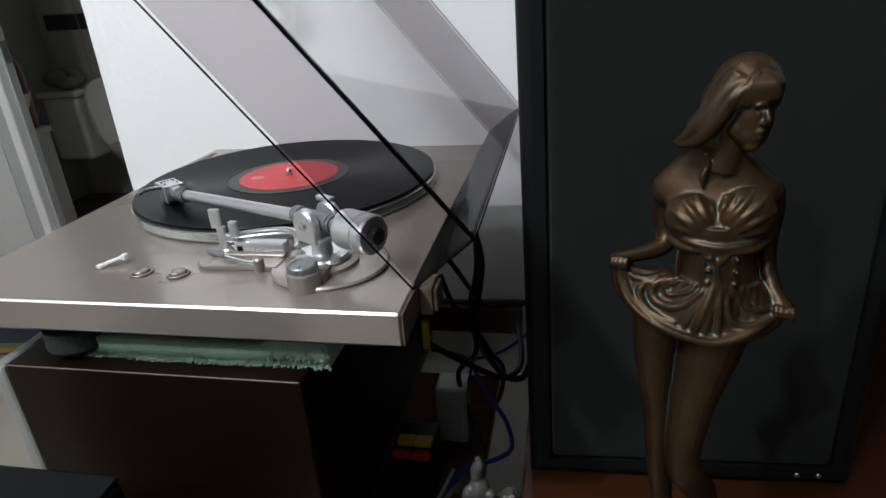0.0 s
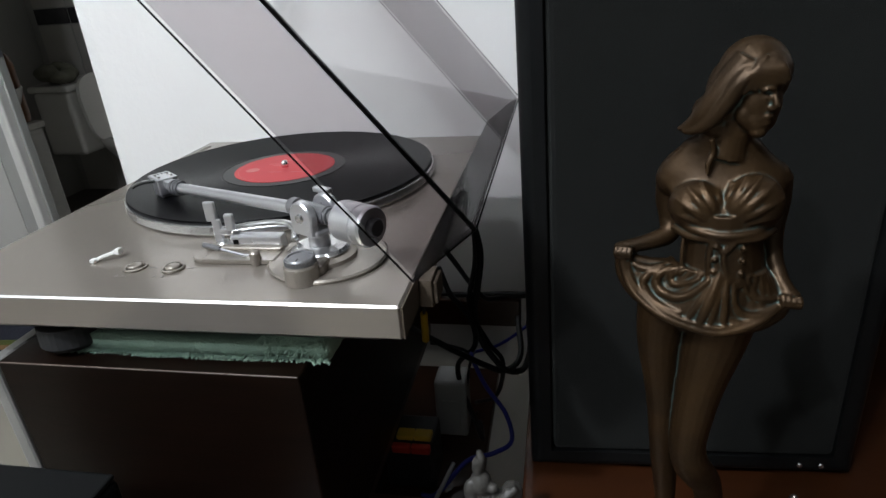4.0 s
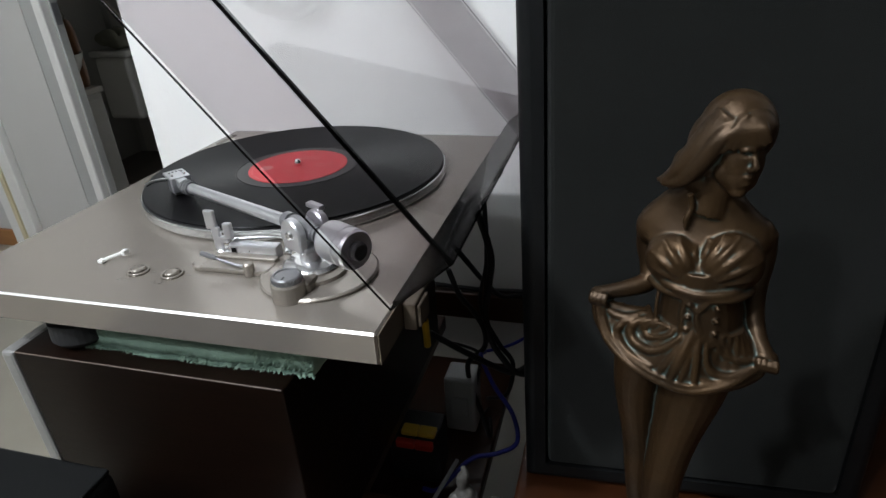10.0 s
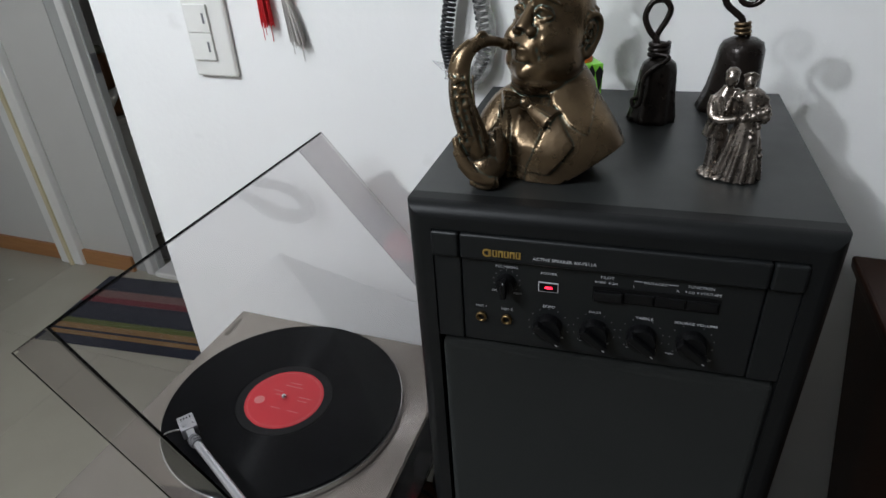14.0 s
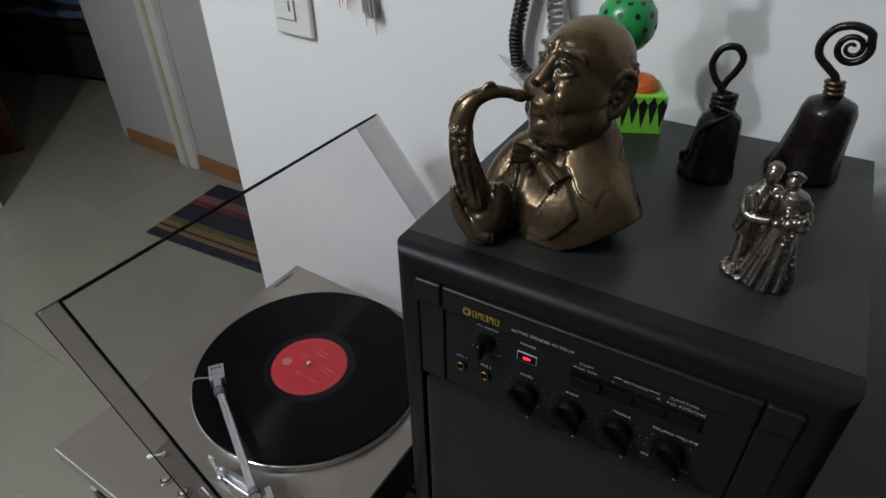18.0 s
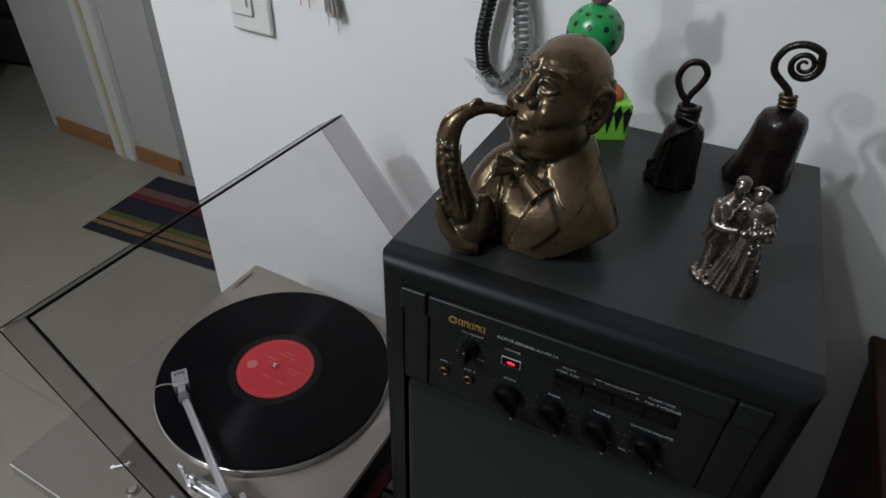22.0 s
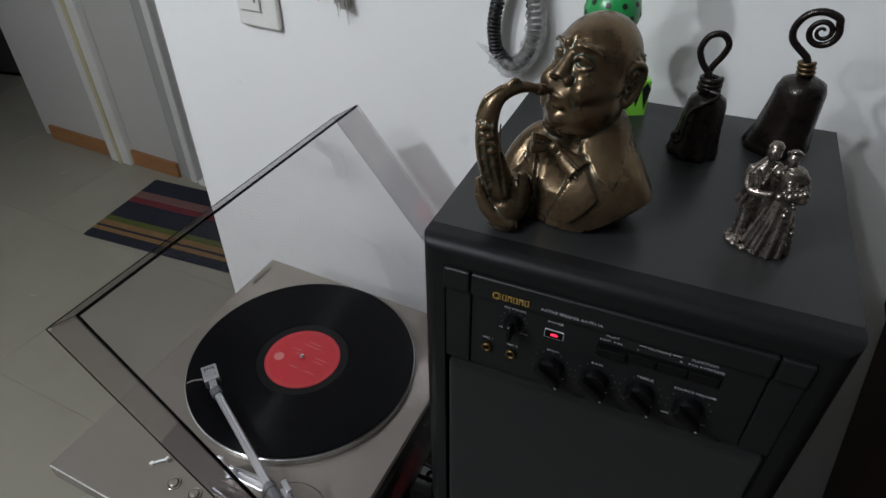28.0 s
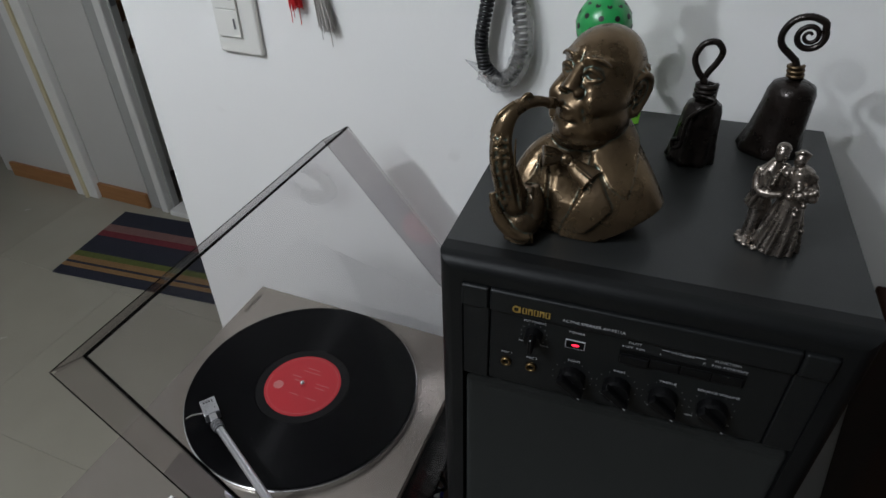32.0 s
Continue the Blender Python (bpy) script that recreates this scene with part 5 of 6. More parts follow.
    for k in range(4):
        B(b, [(-73 + k * 5.0, 51 + (k % 2) * 2, 88, 0.8), (-72 + k * 5.0, 53.5 + (k % 2), 66, 1.0), (-67 + k * 4.8, 54.5, 46, 1.0), (-62 + k * 4.2, 53, 30, 0.8)])
    B(b, [(-58, 40, 106, 1.5), (-52, 37, 112.5, 2.2), (-48, 35, 110, 1.5)])
    B(b, [(-74.5, 46, 88, 1.5), (-70, 45, 101, 1.8), (-60, 41, 109, 1.7)])
    # hand and cuff
    S(b, (-49, 43, 14), (15, 14, 14))
    S(b, (-44, 42, 26), (9, 9, 14))
    B(b, [(-38, 6, 34, 13), (-40, 20, 20, 12), (-44, 32, 13, 12), (-50, 42, 12, 10)])
    B(b, [(-54, 55, 9, 3.6), (-62, 55, 18, 3.8), (-69, 51, 30, 3.4), (-72, 47, 40, 2.6)])
    B(b, [(-48, 57, 8, 3.4), (-57, 57, 13, 3.6), (-66, 54, 21, 3.4), (-72, 49, 30, 2.6)])
    B(b, [(-43, 57, 7, 3.2), (-52, 58, 9, 3.4), (-61, 56, 13, 3.2), (-69, 51, 20, 2.6)])
    B(b, [(-39, 48, 20, 4.4), (-39, 46, 34, 4.2), (-41, 44, 46, 3.0)])
    B(b, [(-40, 54, 5, 4), (-50, 55, 4.5, 4.5), (-60, 50, 5, 4)])
    b.transform(Matrix.Translation((0.002, 0.006, 0)) @ Matrix.Diagonal((0.98, 1, 0.955, 1)))
    b = join(chest, b)
    ob = part("musician_bust", b, BRONZE, smooth=True)
    for v in ob.data.vertices:
        v.co.z = max(v.co.z, 0.0002)
    ob.matrix_basis = pose(0.083, 0.085, 1.2038, 0, 0, 15.8)
    tagged(ob, "antique bronze bust of a bald saxophonist in a bow tie", "bust")
    return sculpt(ob, 0.0008, 3, 0.45)


bust()


def chest(b):
    """Bare shoulders over a gathered bandeau."""
    own = bmesh.new()
    n, rings = 200, []
    for u, wa, wb, cx, ct in glide([(364, 9, 8, 5, -5), (359, 12, 8.5, 4, -6.5), (354.5, 18, 9.4, 3, -8), (349.5, 22.5, 10.2, 3, -9), (344, 28, 11.2, 3.4, -9), (338.5, 31.2, 12.2, 3.4, -8.5), (331, 30.2, 13, 4.2, -7), (325, 25.5, 14, 6.5, -4), (317, 23, 15.5, 7.5, -1), (311.5, 21.5, 16, 8, 0), (308, 19, 15, 8, 0)], 13):
        ring = []
        for k in range(n):
            th = k * math.tau / n
            c, s = math.cos(th), math.sin(th)
            s = math.copysign(abs(s) ** 0.72, s)
            r, t = cx + wa * c, ct + wb * s
            if s > -0.2:
                front = max(0.0, s)
                out = front * (5.0 * math.exp(-((r + 5.5) / 13) ** 2 - ((u - 323) / 11) ** 2) + 5.0 * math.exp(-((r - 19.5) / 13) ** 2 - ((u - 325.5) / 11) ** 2))
                r, t = r + out * c * 0.5, t + out * (0.4 + 0.6 * s)
            ring.append(own.verts.new((r * MM, -t * MM, u * MM)))
        rings.append(ring)
    for lo, hi in zip(rings, rings[1:]):
        for k in range(n):
            own.faces.new((lo[k], lo[(k + 1) % n], hi[(k + 1) % n], hi[k]))
    own.faces.new(rings[0])
    own.faces.new(rings[-1])
    bmesh.ops.recalc_face_normals(own, faces=own.faces[:])
    join(b, own)
    # two gathered cups, their folds drawn together at the middle of the under-band
    for c, r, fan in (((-6.5, 4, 322.5), (14.5, 12.5, 14), ((2, 334, 2.4), (-5, 336, 3.0), (-12, 334, 3.2), (-17.5, 328, 2.8), (-19, 320, 2.2))),
                      ((20, 4, 325.5), (15, 12.5, 15.5), ((9, 337, 2.2), (15, 340.5, 2.8), (22, 341, 3.2), (28.5, 338, 3.0), (33, 331, 2.6), (33.5, 322, 2.0)))):
        S(b, c, r)
        for x1, u1, thick in fan:
            pts = []
            for k in range(9):
                e = k / 8
                x, u = 6.4 + (x1 - 6.4) * e, 312.5 + (u1 - 312.5) * e + 2.0 * math.sin(math.pi * e)
                lie = 1 - ((x - c[0]) / r[0]) ** 2 - ((u - c[2]) / r[2]) ** 2
                pts.append((x, c[1] + r[1] * math.sqrt(max(lie, 0.04)) - 0.9, u, thick * (0.45 + 0.55 * math.sin(math.pi * min(1, e + 0.12)))))
            B(b, pts, steps=3, n=16)
    B(b, [(-18, 5, 309.5, 1.8), (-8, 14, 308.5, 2.0), (8, 18, 309.5, 2.0), (24, 15, 311, 2.0), (32, 5, 312.5, 1.8)])


def skirt(b):
    """Lifted skirt front: cloth drawn up to both hands, heavy swags either side of a middle fold."""
    hem = glide([(-43, 8, 292), (-40, 12, 281), (-34, 17, 272), (-20, 23, 264), (0, 27, 260), (14, 27.5, 260.5), (28, 22, 265), (38, 13, 271), (43, 8, 276)], 24)
    last = len(hem) - 1

    def lay(s, v, up=0.0):
        """Point of the cloth; s across from hand to hand, v from the waist to the hem."""
        f = (s + 1) / 2 * last
        k = min(int(f), last - 1)
        h = np.array(hem[k]) * (1 - f + k) + np.array(hem[k + 1]) * (f - k)
        w = np.array((8 + 23 * math.sin(s * 1.75), 1 + 19.5 * math.cos(s * 1.5), 290.0))
        p = w * (1 - v) + h[:3] * v
        dip = 5.0 * math.exp(-((abs(s) - 0.42) / 0.2) ** 2) * math.sin(math.pi * v)
        out = 1.2 * math.sin(math.pi * v) - dip + up + 0.5 * math.sin(s * 52 + 3 * v) * (1 - v)
        return (p[0] + out * 0.35 * s, p[1] + out, p[2] - 1.5 * math.sin(math.pi * v) * abs(s))

    own = bmesh.new()
    m, n, rows = 30, 150, []
    for layer in (0.0, -4.0):
        rows.append([[own.verts.new((x * MM, -t * MM, u * MM)) for x, t, u in (lay(2 * i / n - 1, k / m, layer) for k in range(m + 1))] for i in range(n + 1)])
    a, c = rows
    for g in (a, c):
        for p, q in zip(g, g[1:]):
            for k in range(m):
                own.faces.new((p[k], p[k + 1], q[k + 1], q[k]))
    for i in range(n):
        for k in (0, m):
            own.faces.new((a[i][k], a[i + 1][k], c[i + 1][k], c[i][k]))
    for e in (0, -1):
        for k in range(m):
            own.faces.new((a[e][k], a[e][k + 1], c[e][k + 1], c[e][k]))
    bmesh.ops.recalc_face_normals(own, faces=own.faces[:])
    join(b, own)
    # folds: thickness in mm, then their way over the cloth as (s, v)
    for r, *way in (
            (2.7, (-0.66, 0.10), (-0.60, 0.42), (-0.40, 0.66), (-0.20, 0.52), (-0.09, 0.08)),
            (2.3, (-0.76, 0.25), (-0.64, 0.66), (-0.42, 0.86), (-0.14, 0.82)),
            (1.8, (-0.52, 0.12), (-0.45, 0.34), (-0.33, 0.40), (-0.19, 0.10)),
            (1.5, (-0.60, 0.06), (-0.56, 0.26), (-0.50, 0.40)), (1.4, (-0.46, 0.04), (-0.44, 0.16), (-0.38, 0.24)),
            (2.8, (0.0, -0.04), (0.005, 0.5), (0.0, 0.96)), (2.0, (-0.055, 0.02), (-0.065, 0.5), (-0.085, 0.93)), (2.1, (0.05, 0.0), (0.075, 0.5), (0.09, 0.92)),
            (2.2, (0.10, 0.04), (0.17, 0.5), (0.23, 0.9)), (2.2, (0.20, 0.12), (0.32, 0.62), (0.52, 0.86), (0.92, 0.93)), (1.9, (0.26, 0.80), (0.5, 0.97), (0.9, 1.0)),
            (1.7, (0.40, 0.10), (0.55, 0.50), (0.90, 0.78)), (1.5, (0.30, 0.06), (0.44, 0.40), (0.60, 0.60)),
            (1.9, (-0.97, 0.9), (-0.8, 0.62), (-0.72, 0.2)), (1.6, (-0.92, 0.80), (-0.80, 0.40), (-0.86, 0.1))):
        pts = glide([(*w, 0) for w in way], 7)
        B(b, [(*lay(p[0], p[1], -0.2), r * (0.55 + 0.45 * math.sin(math.pi * k / (len(pts) - 1)))) for k, p in enumerate(pts)], steps=1, n=14)
    # rolled hem
    B(b, [(*lay(-1 + k / 12, 1.0, 0.3), 2.1) for k in range(25)], steps=2, n=14)
    B(b, [(*lay(-0.9 + k / 12, 0.90, 0.6), 1.3) for k in range(22)], steps=2, n=12)


def statue():
    b = bmesh.new()
    # hair: a smooth cap, a long flicked lock to one side, a fringe swept across the brow
    S(b, (12.5, -6, 389), (17, 17, 18.3))
    S(b, (19.5, 2, 392), (9.5, 10.5, 9.5))
    S(b, (4, -5, 381), (12.5, 14, 17))
    S(b, (-4, -4, 371), (10, 10, 9))
    S(b, (2, -6, 363), (12, 9, 9))
    B(b, [(10, 2, 397, 8), (2, 4, 385, 7.6), (-6, 4, 373, 6.6), (-12, 2, 366, 4.4), (-17, 0, 363, 2.4), (-20, -1, 362.4, 1.0)])
    B(b, [(16, 4, 401, 1.6), (8, 10, 390, 4.0), (2, 10, 379, 4.4), (-3, 8.5, 371, 4.0), (-9, 6, 364.5, 3.0), (-17, 2, 361.4, 1.4)])
    B(b, [(17, 8.5, 400, 0.7), (10, 12.8, 391, 1.4), (4.5, 13.0, 382, 1.6), (0.5, 11.5, 373.5, 1.6), (-5, 8.8, 365.5, 1.3), (-13, 4, 360.6, 0.8)])
    for k in range(4):
        B(b, [(9 - k * 2.6, 3 - k, 404.5 - k * 2.4, 0.5), (1.5 - k * 2.4, 7.6 - k * 1.2, 391 - k * 3.0, 0.7), (-6 - k * 1.6, 6.5 - k * 1.2, 376 - k * 1.8, 0.5)])
    S(b, (17.5, 4.5, 389.5), (10.0, 8.4, 7.6))
    for k in range(10):
        e = k / 9
        B(b, [(15 + 5 * e, 5.0 - 2.5 * e, 401.5 - 1.5 * e, 0.8), (13.0 + 11.0 * e, 11.8 - 1.4 * e, 393.5 + 1.5 * e, 1.7), (9.0 + 18.5 * e, 12.4 - 2.2 * e, 382.5 + 4.8 * e + 1.2 * (k % 2), 0.9)])
    # face, bowed and turned aside
    S(b, (16, 2, 377), (10.5, 10, 14), (0, 0, -25))
    S(b, (16.5, 4.5, 370), (8.5, 7.5, 8))
    S(b, (17.2, 7.6, 363.8), (4.0, 3.8, 3.0))
    S(b, (11.5, 6.5, 372), (5.5, 4.5, 6))
    B(b, [(21.4, 9.6, 384, 1.2), (23.0, 12.2, 379, 1.5), (23.6, 12.8, 376.6, 1.9)])
    S(b, (22.0, 11.6, 376), (2.6, 1.6, 1.3))
    B(b, [(16, 12.2, 384.0, 0.8), (19, 12.6, 385.0, 1.0), (22.5, 10.8, 384.6, 0.8)])
    S(b, (18.6, 10.6, 380.6), (2.2, 1.6, 1.3))
    B(b, [(17.5, 10.6, 371.4, 0.6), (20.4, 11.4, 372.0, 1.2), (22.8, 10.2, 371.8, 0.7)])
    B(b, [(17.8, 10.2, 369.6, 0.6), (20.2, 10.8, 369.0, 1.2), (22.2, 9.8, 369.6, 0.7)])
    # neck, shoulders, chest
    B(b, [(10, -3, 372, 9.5), (7, -5, 360, 9.4), (5, -6, 348, 11)])
    S(b, (-19.5, -9.0, 333), (10, 9.8, 11))
    S(b, (29.5, -11, 334), (8.0, 9.0, 10.5))
    chest(b)
    B(b, [(-3, 5, 359, 1.8), (-1.5, 4.5, 352, 1.5), (-3.2, 5.8, 346, 1.8), (-3, 6.5, 340, 0.8)])
    # waist
    B(b, [(7, 0, 322, 18.5), (8, 0, 308, 19.0), (9, 0, 294, 20.5), (9, 0, 284, 22)])
    B(b, [(-16, 5, 314, 2.0), (-6, 15, 312.5, 2.0), (8, 19, 312, 2.0), (22, 15, 313.5, 2.0), (29, 5, 315, 2.0)])
    B(b, [(-11, 7, 312, 1.1), (-11.5, 12, 300, 1.2), (-11, 13, 289, 1.1)])
    B(b, [(3, 18, 311, 1.2), (2, 19, 300, 1.4), (3, 20, 288, 1.2)])
    B(b, [(13, 18, 311, 1.2), (9, 19.5, 302, 1.4), (12, 20, 289, 1.2)])
    B(b, [(4, 19, 309, 1.0), (9, 20, 303, 1.0), (14, 19, 309, 1.0)])
    for p in ((5, 20, 306), (5, 20.4, 299), (5, 20.6, 292), (18, 18.6, 306), (18.5, 19, 299), (18.5, 19.2, 292)):
        S(b, p, 1.4)
    # arms and hands
    B(b, [(-20.5, -10, 334, 8.4), (-22, -13, 320, 7.2), (-20, -13, 308, 6.4), (-20, -8, 300, 5.8), (-29, -1, 297, 4.8), (-42, 6, 295, 3.8)])
    S(b, (-43, 6, 294), (5.5, 5, 4.2))
    for k in range(4):
        B(b, [(-46 + k * 2.6, 9, 296.5, 1.5), (-46.5 + k * 2.6, 11.5, 293, 1.5), (-45.5 + k * 2.6, 10, 289.5, 1.3)])
    B(b, [(30.5, -12, 336, 7.8), (32.5, -14, 322, 6.8), (32.5, -13, 307, 5.8), (34, -7, 294, 5.0), (38, 1, 284, 4.4), (43, 7, 277, 4.4)])
    S(b, (43, 7, 276.5), (6, 5, 4.4))
    for k in range(4):
        B(b, [(40 + k * 2.6, 11, 278.5, 1.5), (40.5 + k * 2.6, 13.5, 275.5, 1.5), (41 + k * 2.4, 12, 272, 1.3)])
    # lifted skirt
    S(b, (8, -2, 272), (30, 19, 16))
    skirt(b)
    B(b, [(-45, 4, 292, 2.4), (-44, 3, 279, 3.2), (-37, 5, 268, 3.6), (-24, 10, 260, 3.4)])
    B(b, [(-42, 9, 290, 2.6), (-40, 9, 279, 3.4), (-33, 12, 270, 3.4), (-24, 14, 264, 3.0)])
    B(b, [(43, 6, 273, 2.4), (40, 6, 265, 3.6), (29, 12, 259, 4.0), (14, 18, 257, 3.0)])
    B(b, [(-43, 4, 288, 3), (-36, 6, 279, 5), (-26, 8, 272, 8), (-10, 8, 266, 9), (10, 10, 264, 9), (28, 7, 266, 8), (38, 6, 271, 4)])
    # legs, one knee drawn across the other
    S(b, (4, -5, 256), (30, 18, 16))
    B(b, [(-18, -4, 258, 16.5), (-19.5, -4, 232, 13.6), (-16, -4, 200, 10.8), (-14, -3, 182, 9.8), (-12.5, -3, 162, 9.0), (-10.5, -5, 138, 8.4), (-8, -8, 112, 7.4), (-5, -7, 70, 5.0), (-4, -6, 30, 4.6)])
    B(b, [(13, -1, 258, 19.0), (10.5, 2, 240, 17.2), (6.0, 6, 211, 13.6), (3.6, 9, 189, 12.0), (2.6, 11, 168, 11.0), (5.5, 11, 154, 11.0), (11, 7, 143, 10.6), (16.5, 2, 131, 9.6), (20.5, -5, 106, 8.4), (20, -6, 66, 5.0), (18, -4, 30, 4.6)])
    S(b, (3.5, 17, 157), (6.5, 5.5, 7.5))
    S(b, (-3, 1, 24), (7, 14, 7))
    S(b, (18, 3, 24), (7, 14, 7))
    lathe([(0, 0), (0.062, 0), (0.062, 0.012), (0.058, 0.018), (0, 0.018)], 40, Matrix.Translation((0.007, 0, 0)), b)
    ob = part("lady_statue", b, STATUEB, smooth=True)
    ob.matrix_basis = pose(0.115, -0.14, 0.5572, 0, 0, -12.9)
    tagged(ob, "brown bronze statue of a lady lifting her skirt", "statue")
    return sculpt(ob, 0.0008, 3, 0.45)


statue()


def couple():
    b = bmesh.new()
    # groom
    B(b, [(-15, 0, 0, 5), (-14, 0, 18, 5.2), (-15, -1, 34, 6)])
    B(b, [(-9, -3, 0, 5), (-10, -3, 18, 5.2), (-12, -2, 34, 6)])
    S(b, (-15, 5, 2.5), (4, 6, 2.6))
    B(b, [(-16, -1, 30, 9.0), (-15, -1, 40, 7.8), (-14, -1, 56, 8.4), (-13, -1, 62, 6.0), (-12, -1, 68, 3.6)])
    S(b, (-6, -1, 55), (6, 5, 12))
    B(b, [(-17, 6, 62, 0.8), (-13, 8, 52, 1.0), (-14, 8, 36, 0.8)])
    B(b, [(-9, 6, 62, 0.8), (-11, 8, 52, 1.0)])
    B(b, [(-19.5, -1, 60, 3.8), (-21, 1, 53, 3.6), (-19, 5, 46, 3.4), (-12, 8, 45, 3.2), (-3, 9, 47, 2.6)])
    B(b, [(-20, 5, 58, 1.2), (-18, 7, 46, 1.4), (-21, 6, 31, 1.6)])
    S(b, (-11, 1, 74), (4.6, 5, 6.2))
    S(b, (-11, -0.5, 77.5), (5.0, 5.2, 4.4))
    S(b, (-8, 5, 73.5), (1.2, 1.4, 1.4))
    for q in ((-12.5, 5.2, 75.5), (-8.8, 5.0, 75.5)):
        S(b, q, (1.0, 0.8, 0.7))
    # bride
    lathe([(0, 0.0), (0.0155, 0.0), (0.0150, 0.006), (0.0115, 0.026), (0.0080, 0.044), (0.0068, 0.050), (0.0085, 0.060), (0.0075, 0.066), (0.003, 0.069), (0, 0.069)], 26, Matrix.Translation((0.005, -0.003, 0)), b)
    for k in range(12):
        a = k * math.tau / 12 + 0.2
        B(b, [(5 + 7 * math.cos(a), 3 + 7 * math.sin(a), 44, 1.0), (5 + 10.5 * math.cos(a), 3 + 10.5 * math.sin(a), 28, 1.7), (5 + 14.5 * math.cos(a + 0.1), 3 + 14.5 * math.sin(a + 0.1), 10, 2.0), (5 + 15.6 * math.cos(a + 0.15), 3 + 15.6 * math.sin(a + 0.15), 1.5, 2.3)])
    S(b, (-4, 4, 62), (4, 4, 3.6))
    S(b, (12, 4, 61), (4, 4, 3.6))
    B(b, [(12, 4, 60, 2.6), (16, 7, 54, 2.4), (11, 11, 50, 2.2)])
    S(b, (1, 3, 72.5), (4.2, 4.4, 5.4))
    S(b, (1.5, 1, 75.5), (4.8, 4.8, 3.8))
    B(b, [(-3.8, 2, 76.5, 1.1), (1, 5, 79.5, 1.2), (6.5, 1, 76.5, 1.1)])
    S(b, (1.5, 7.0, 72.5), (1.0, 1.0, 1.2))
    rnd = random.Random(3)
    for k in range(26):
        S(b, (8 + rnd.uniform(-8, 9), 13 + rnd.uniform(-3, 3), 52 + rnd.uniform(-6, 6)), 2.0 + rnd.random())
    for k in range(6):
        S(b, (9 + rnd.uniform(-3, 3), 14 - k, 44 - k * 4.6), 2.0)
    for k in range(14):
        S(b, (16 + rnd.uniform(-3, 2), 8 + rnd.uniform(-4, 4), 4 + rnd.uniform(0, 30)), 1.8)
    for k in range(16):
        a = k * math.tau / 16
        S(b, (-2 + 18.5 * math.cos(a), 1 + 13 * math.sin(a), 1.2), (3.4, 3.4, 2.0))
    ob = part("wedding_couple_figurine", b, PEWTER, smooth=True)
    for v in ob.data.vertices:
        v.co.z = max(v.co.z, 0.0002)
    ob.matrix_basis = pose(0.2195, 0.088, 1.2065, 0, 0, -2.9) @ Matrix.Scale(0.95, 4)
    tagged(ob, "small shiny pewter figurine of a bridal couple", "figurine")
    return sculpt(ob, 0.0006, 2, 0.4)


couple()


def fluted(profile, n, depth, folds, lean, m):
    """A bell skirt whose hem waves in folds; lean shifts the hem sideways."""
    bm = bmesh.new()
    rings = []
    h = profile[-1][1]
    for r, z in profile:
        k = max(0, 1 - z / h)
        ring = []
        for i in range(n):
            a = i * math.tau / n
            rr = r * (1 + depth * k * math.sin(a * folds + 0.8 * math.sin(a * 2)))
            ring.append(bm.verts.new((rr * math.cos(a) + lean[0] * k * k, rr * math.sin(a) + lean[1] * k * k, z)))
        rings.append(ring)
    for lo, hi in zip(rings, rings[1:]):
        for i in range(n):
            bm.faces.new((lo[i], lo[(i + 1) % n], hi[(i + 1) % n], hi[i]))
    bm.faces.new(rings[0])
    bm.faces.new(rings[-1])
    bm.transform(m)
    return bm


bell = thing("small_iron_bell", (0.160, 0.205, 1.2053), "small dark wrought-iron bell with a looped handle", "bell", "iron bells", 5.2)
part("bell_body", fluted([(0.0208, 0), (0.0200, 0.004), (0.0180, 0.016), (0.0166, 0.034), (0.0158, 0.044), (0.0140, 0.0505), (0.0090, 0.0545), (0.003, 0.056)], 64, 0.06, 9, (-0.001, 0), Matrix.Identity(4)), IRON, bell, smooth=True)
for k in range(3):
    part("neck_coil", tube([(-0.002 + 0.0075 * math.cos(a * 0.7), 0.0075 * math.sin(a * 0.7), 0.0565 + k * 0.0042 + a * 0.0003) for a in range(10)], 0.0023, 8, steps=2), IRON, bell, smooth=True)
part("handle", tube([(-0.003, 0, 0.054), (-0.004, 0, 0.068), (-0.012, 0, 0.078), (-0.0165, 0, 0.089), (-0.0125, 0, 0.100), (-0.003, 0, 0.1025), (0.003, 0, 0.0955), (0.001, 0.001, 0.086), (-0.004, 0.002, 0.076), (-0.006, 0.004, 0.066)], 0.0026, 10), IRON, bell, smooth=True)
part("tendril", tube([(-0.008, -0.006, 0.060), (0.006, -0.012, 0.058), (-0.004, -0.0165, 0.051), (-0.012, -0.0170, 0.042), (-0.013, -0.0195, 0.030), (-0.014, -0.0215, 0.020), (-0.0185, -0.0195, 0.0165), (-0.0205, -0.0175, 0.022), (-0.0165, -0.0185, 0.0245)], 0.0020, 8), IRON, bell, smooth=True)
bell2 = thing("large_iron_bell", (0.228, 0.245, 1.2067), "larger dark wrought-iron bell with a spiral handle", "bell", "iron bells", -2.6)
part("bell_body", fluted([(0.0268, 0), (0.0258, 0.005), (0.0226, 0.020), (0.0205, 0.040), (0.0194, 0.054), (0.0170, 0.0605), (0.0105, 0.0640), (0.003, 0.0650)], 64, 0.04, 7, (-0.004, 0), Matrix.Identity(4)), IRON, bell2, smooth=True)
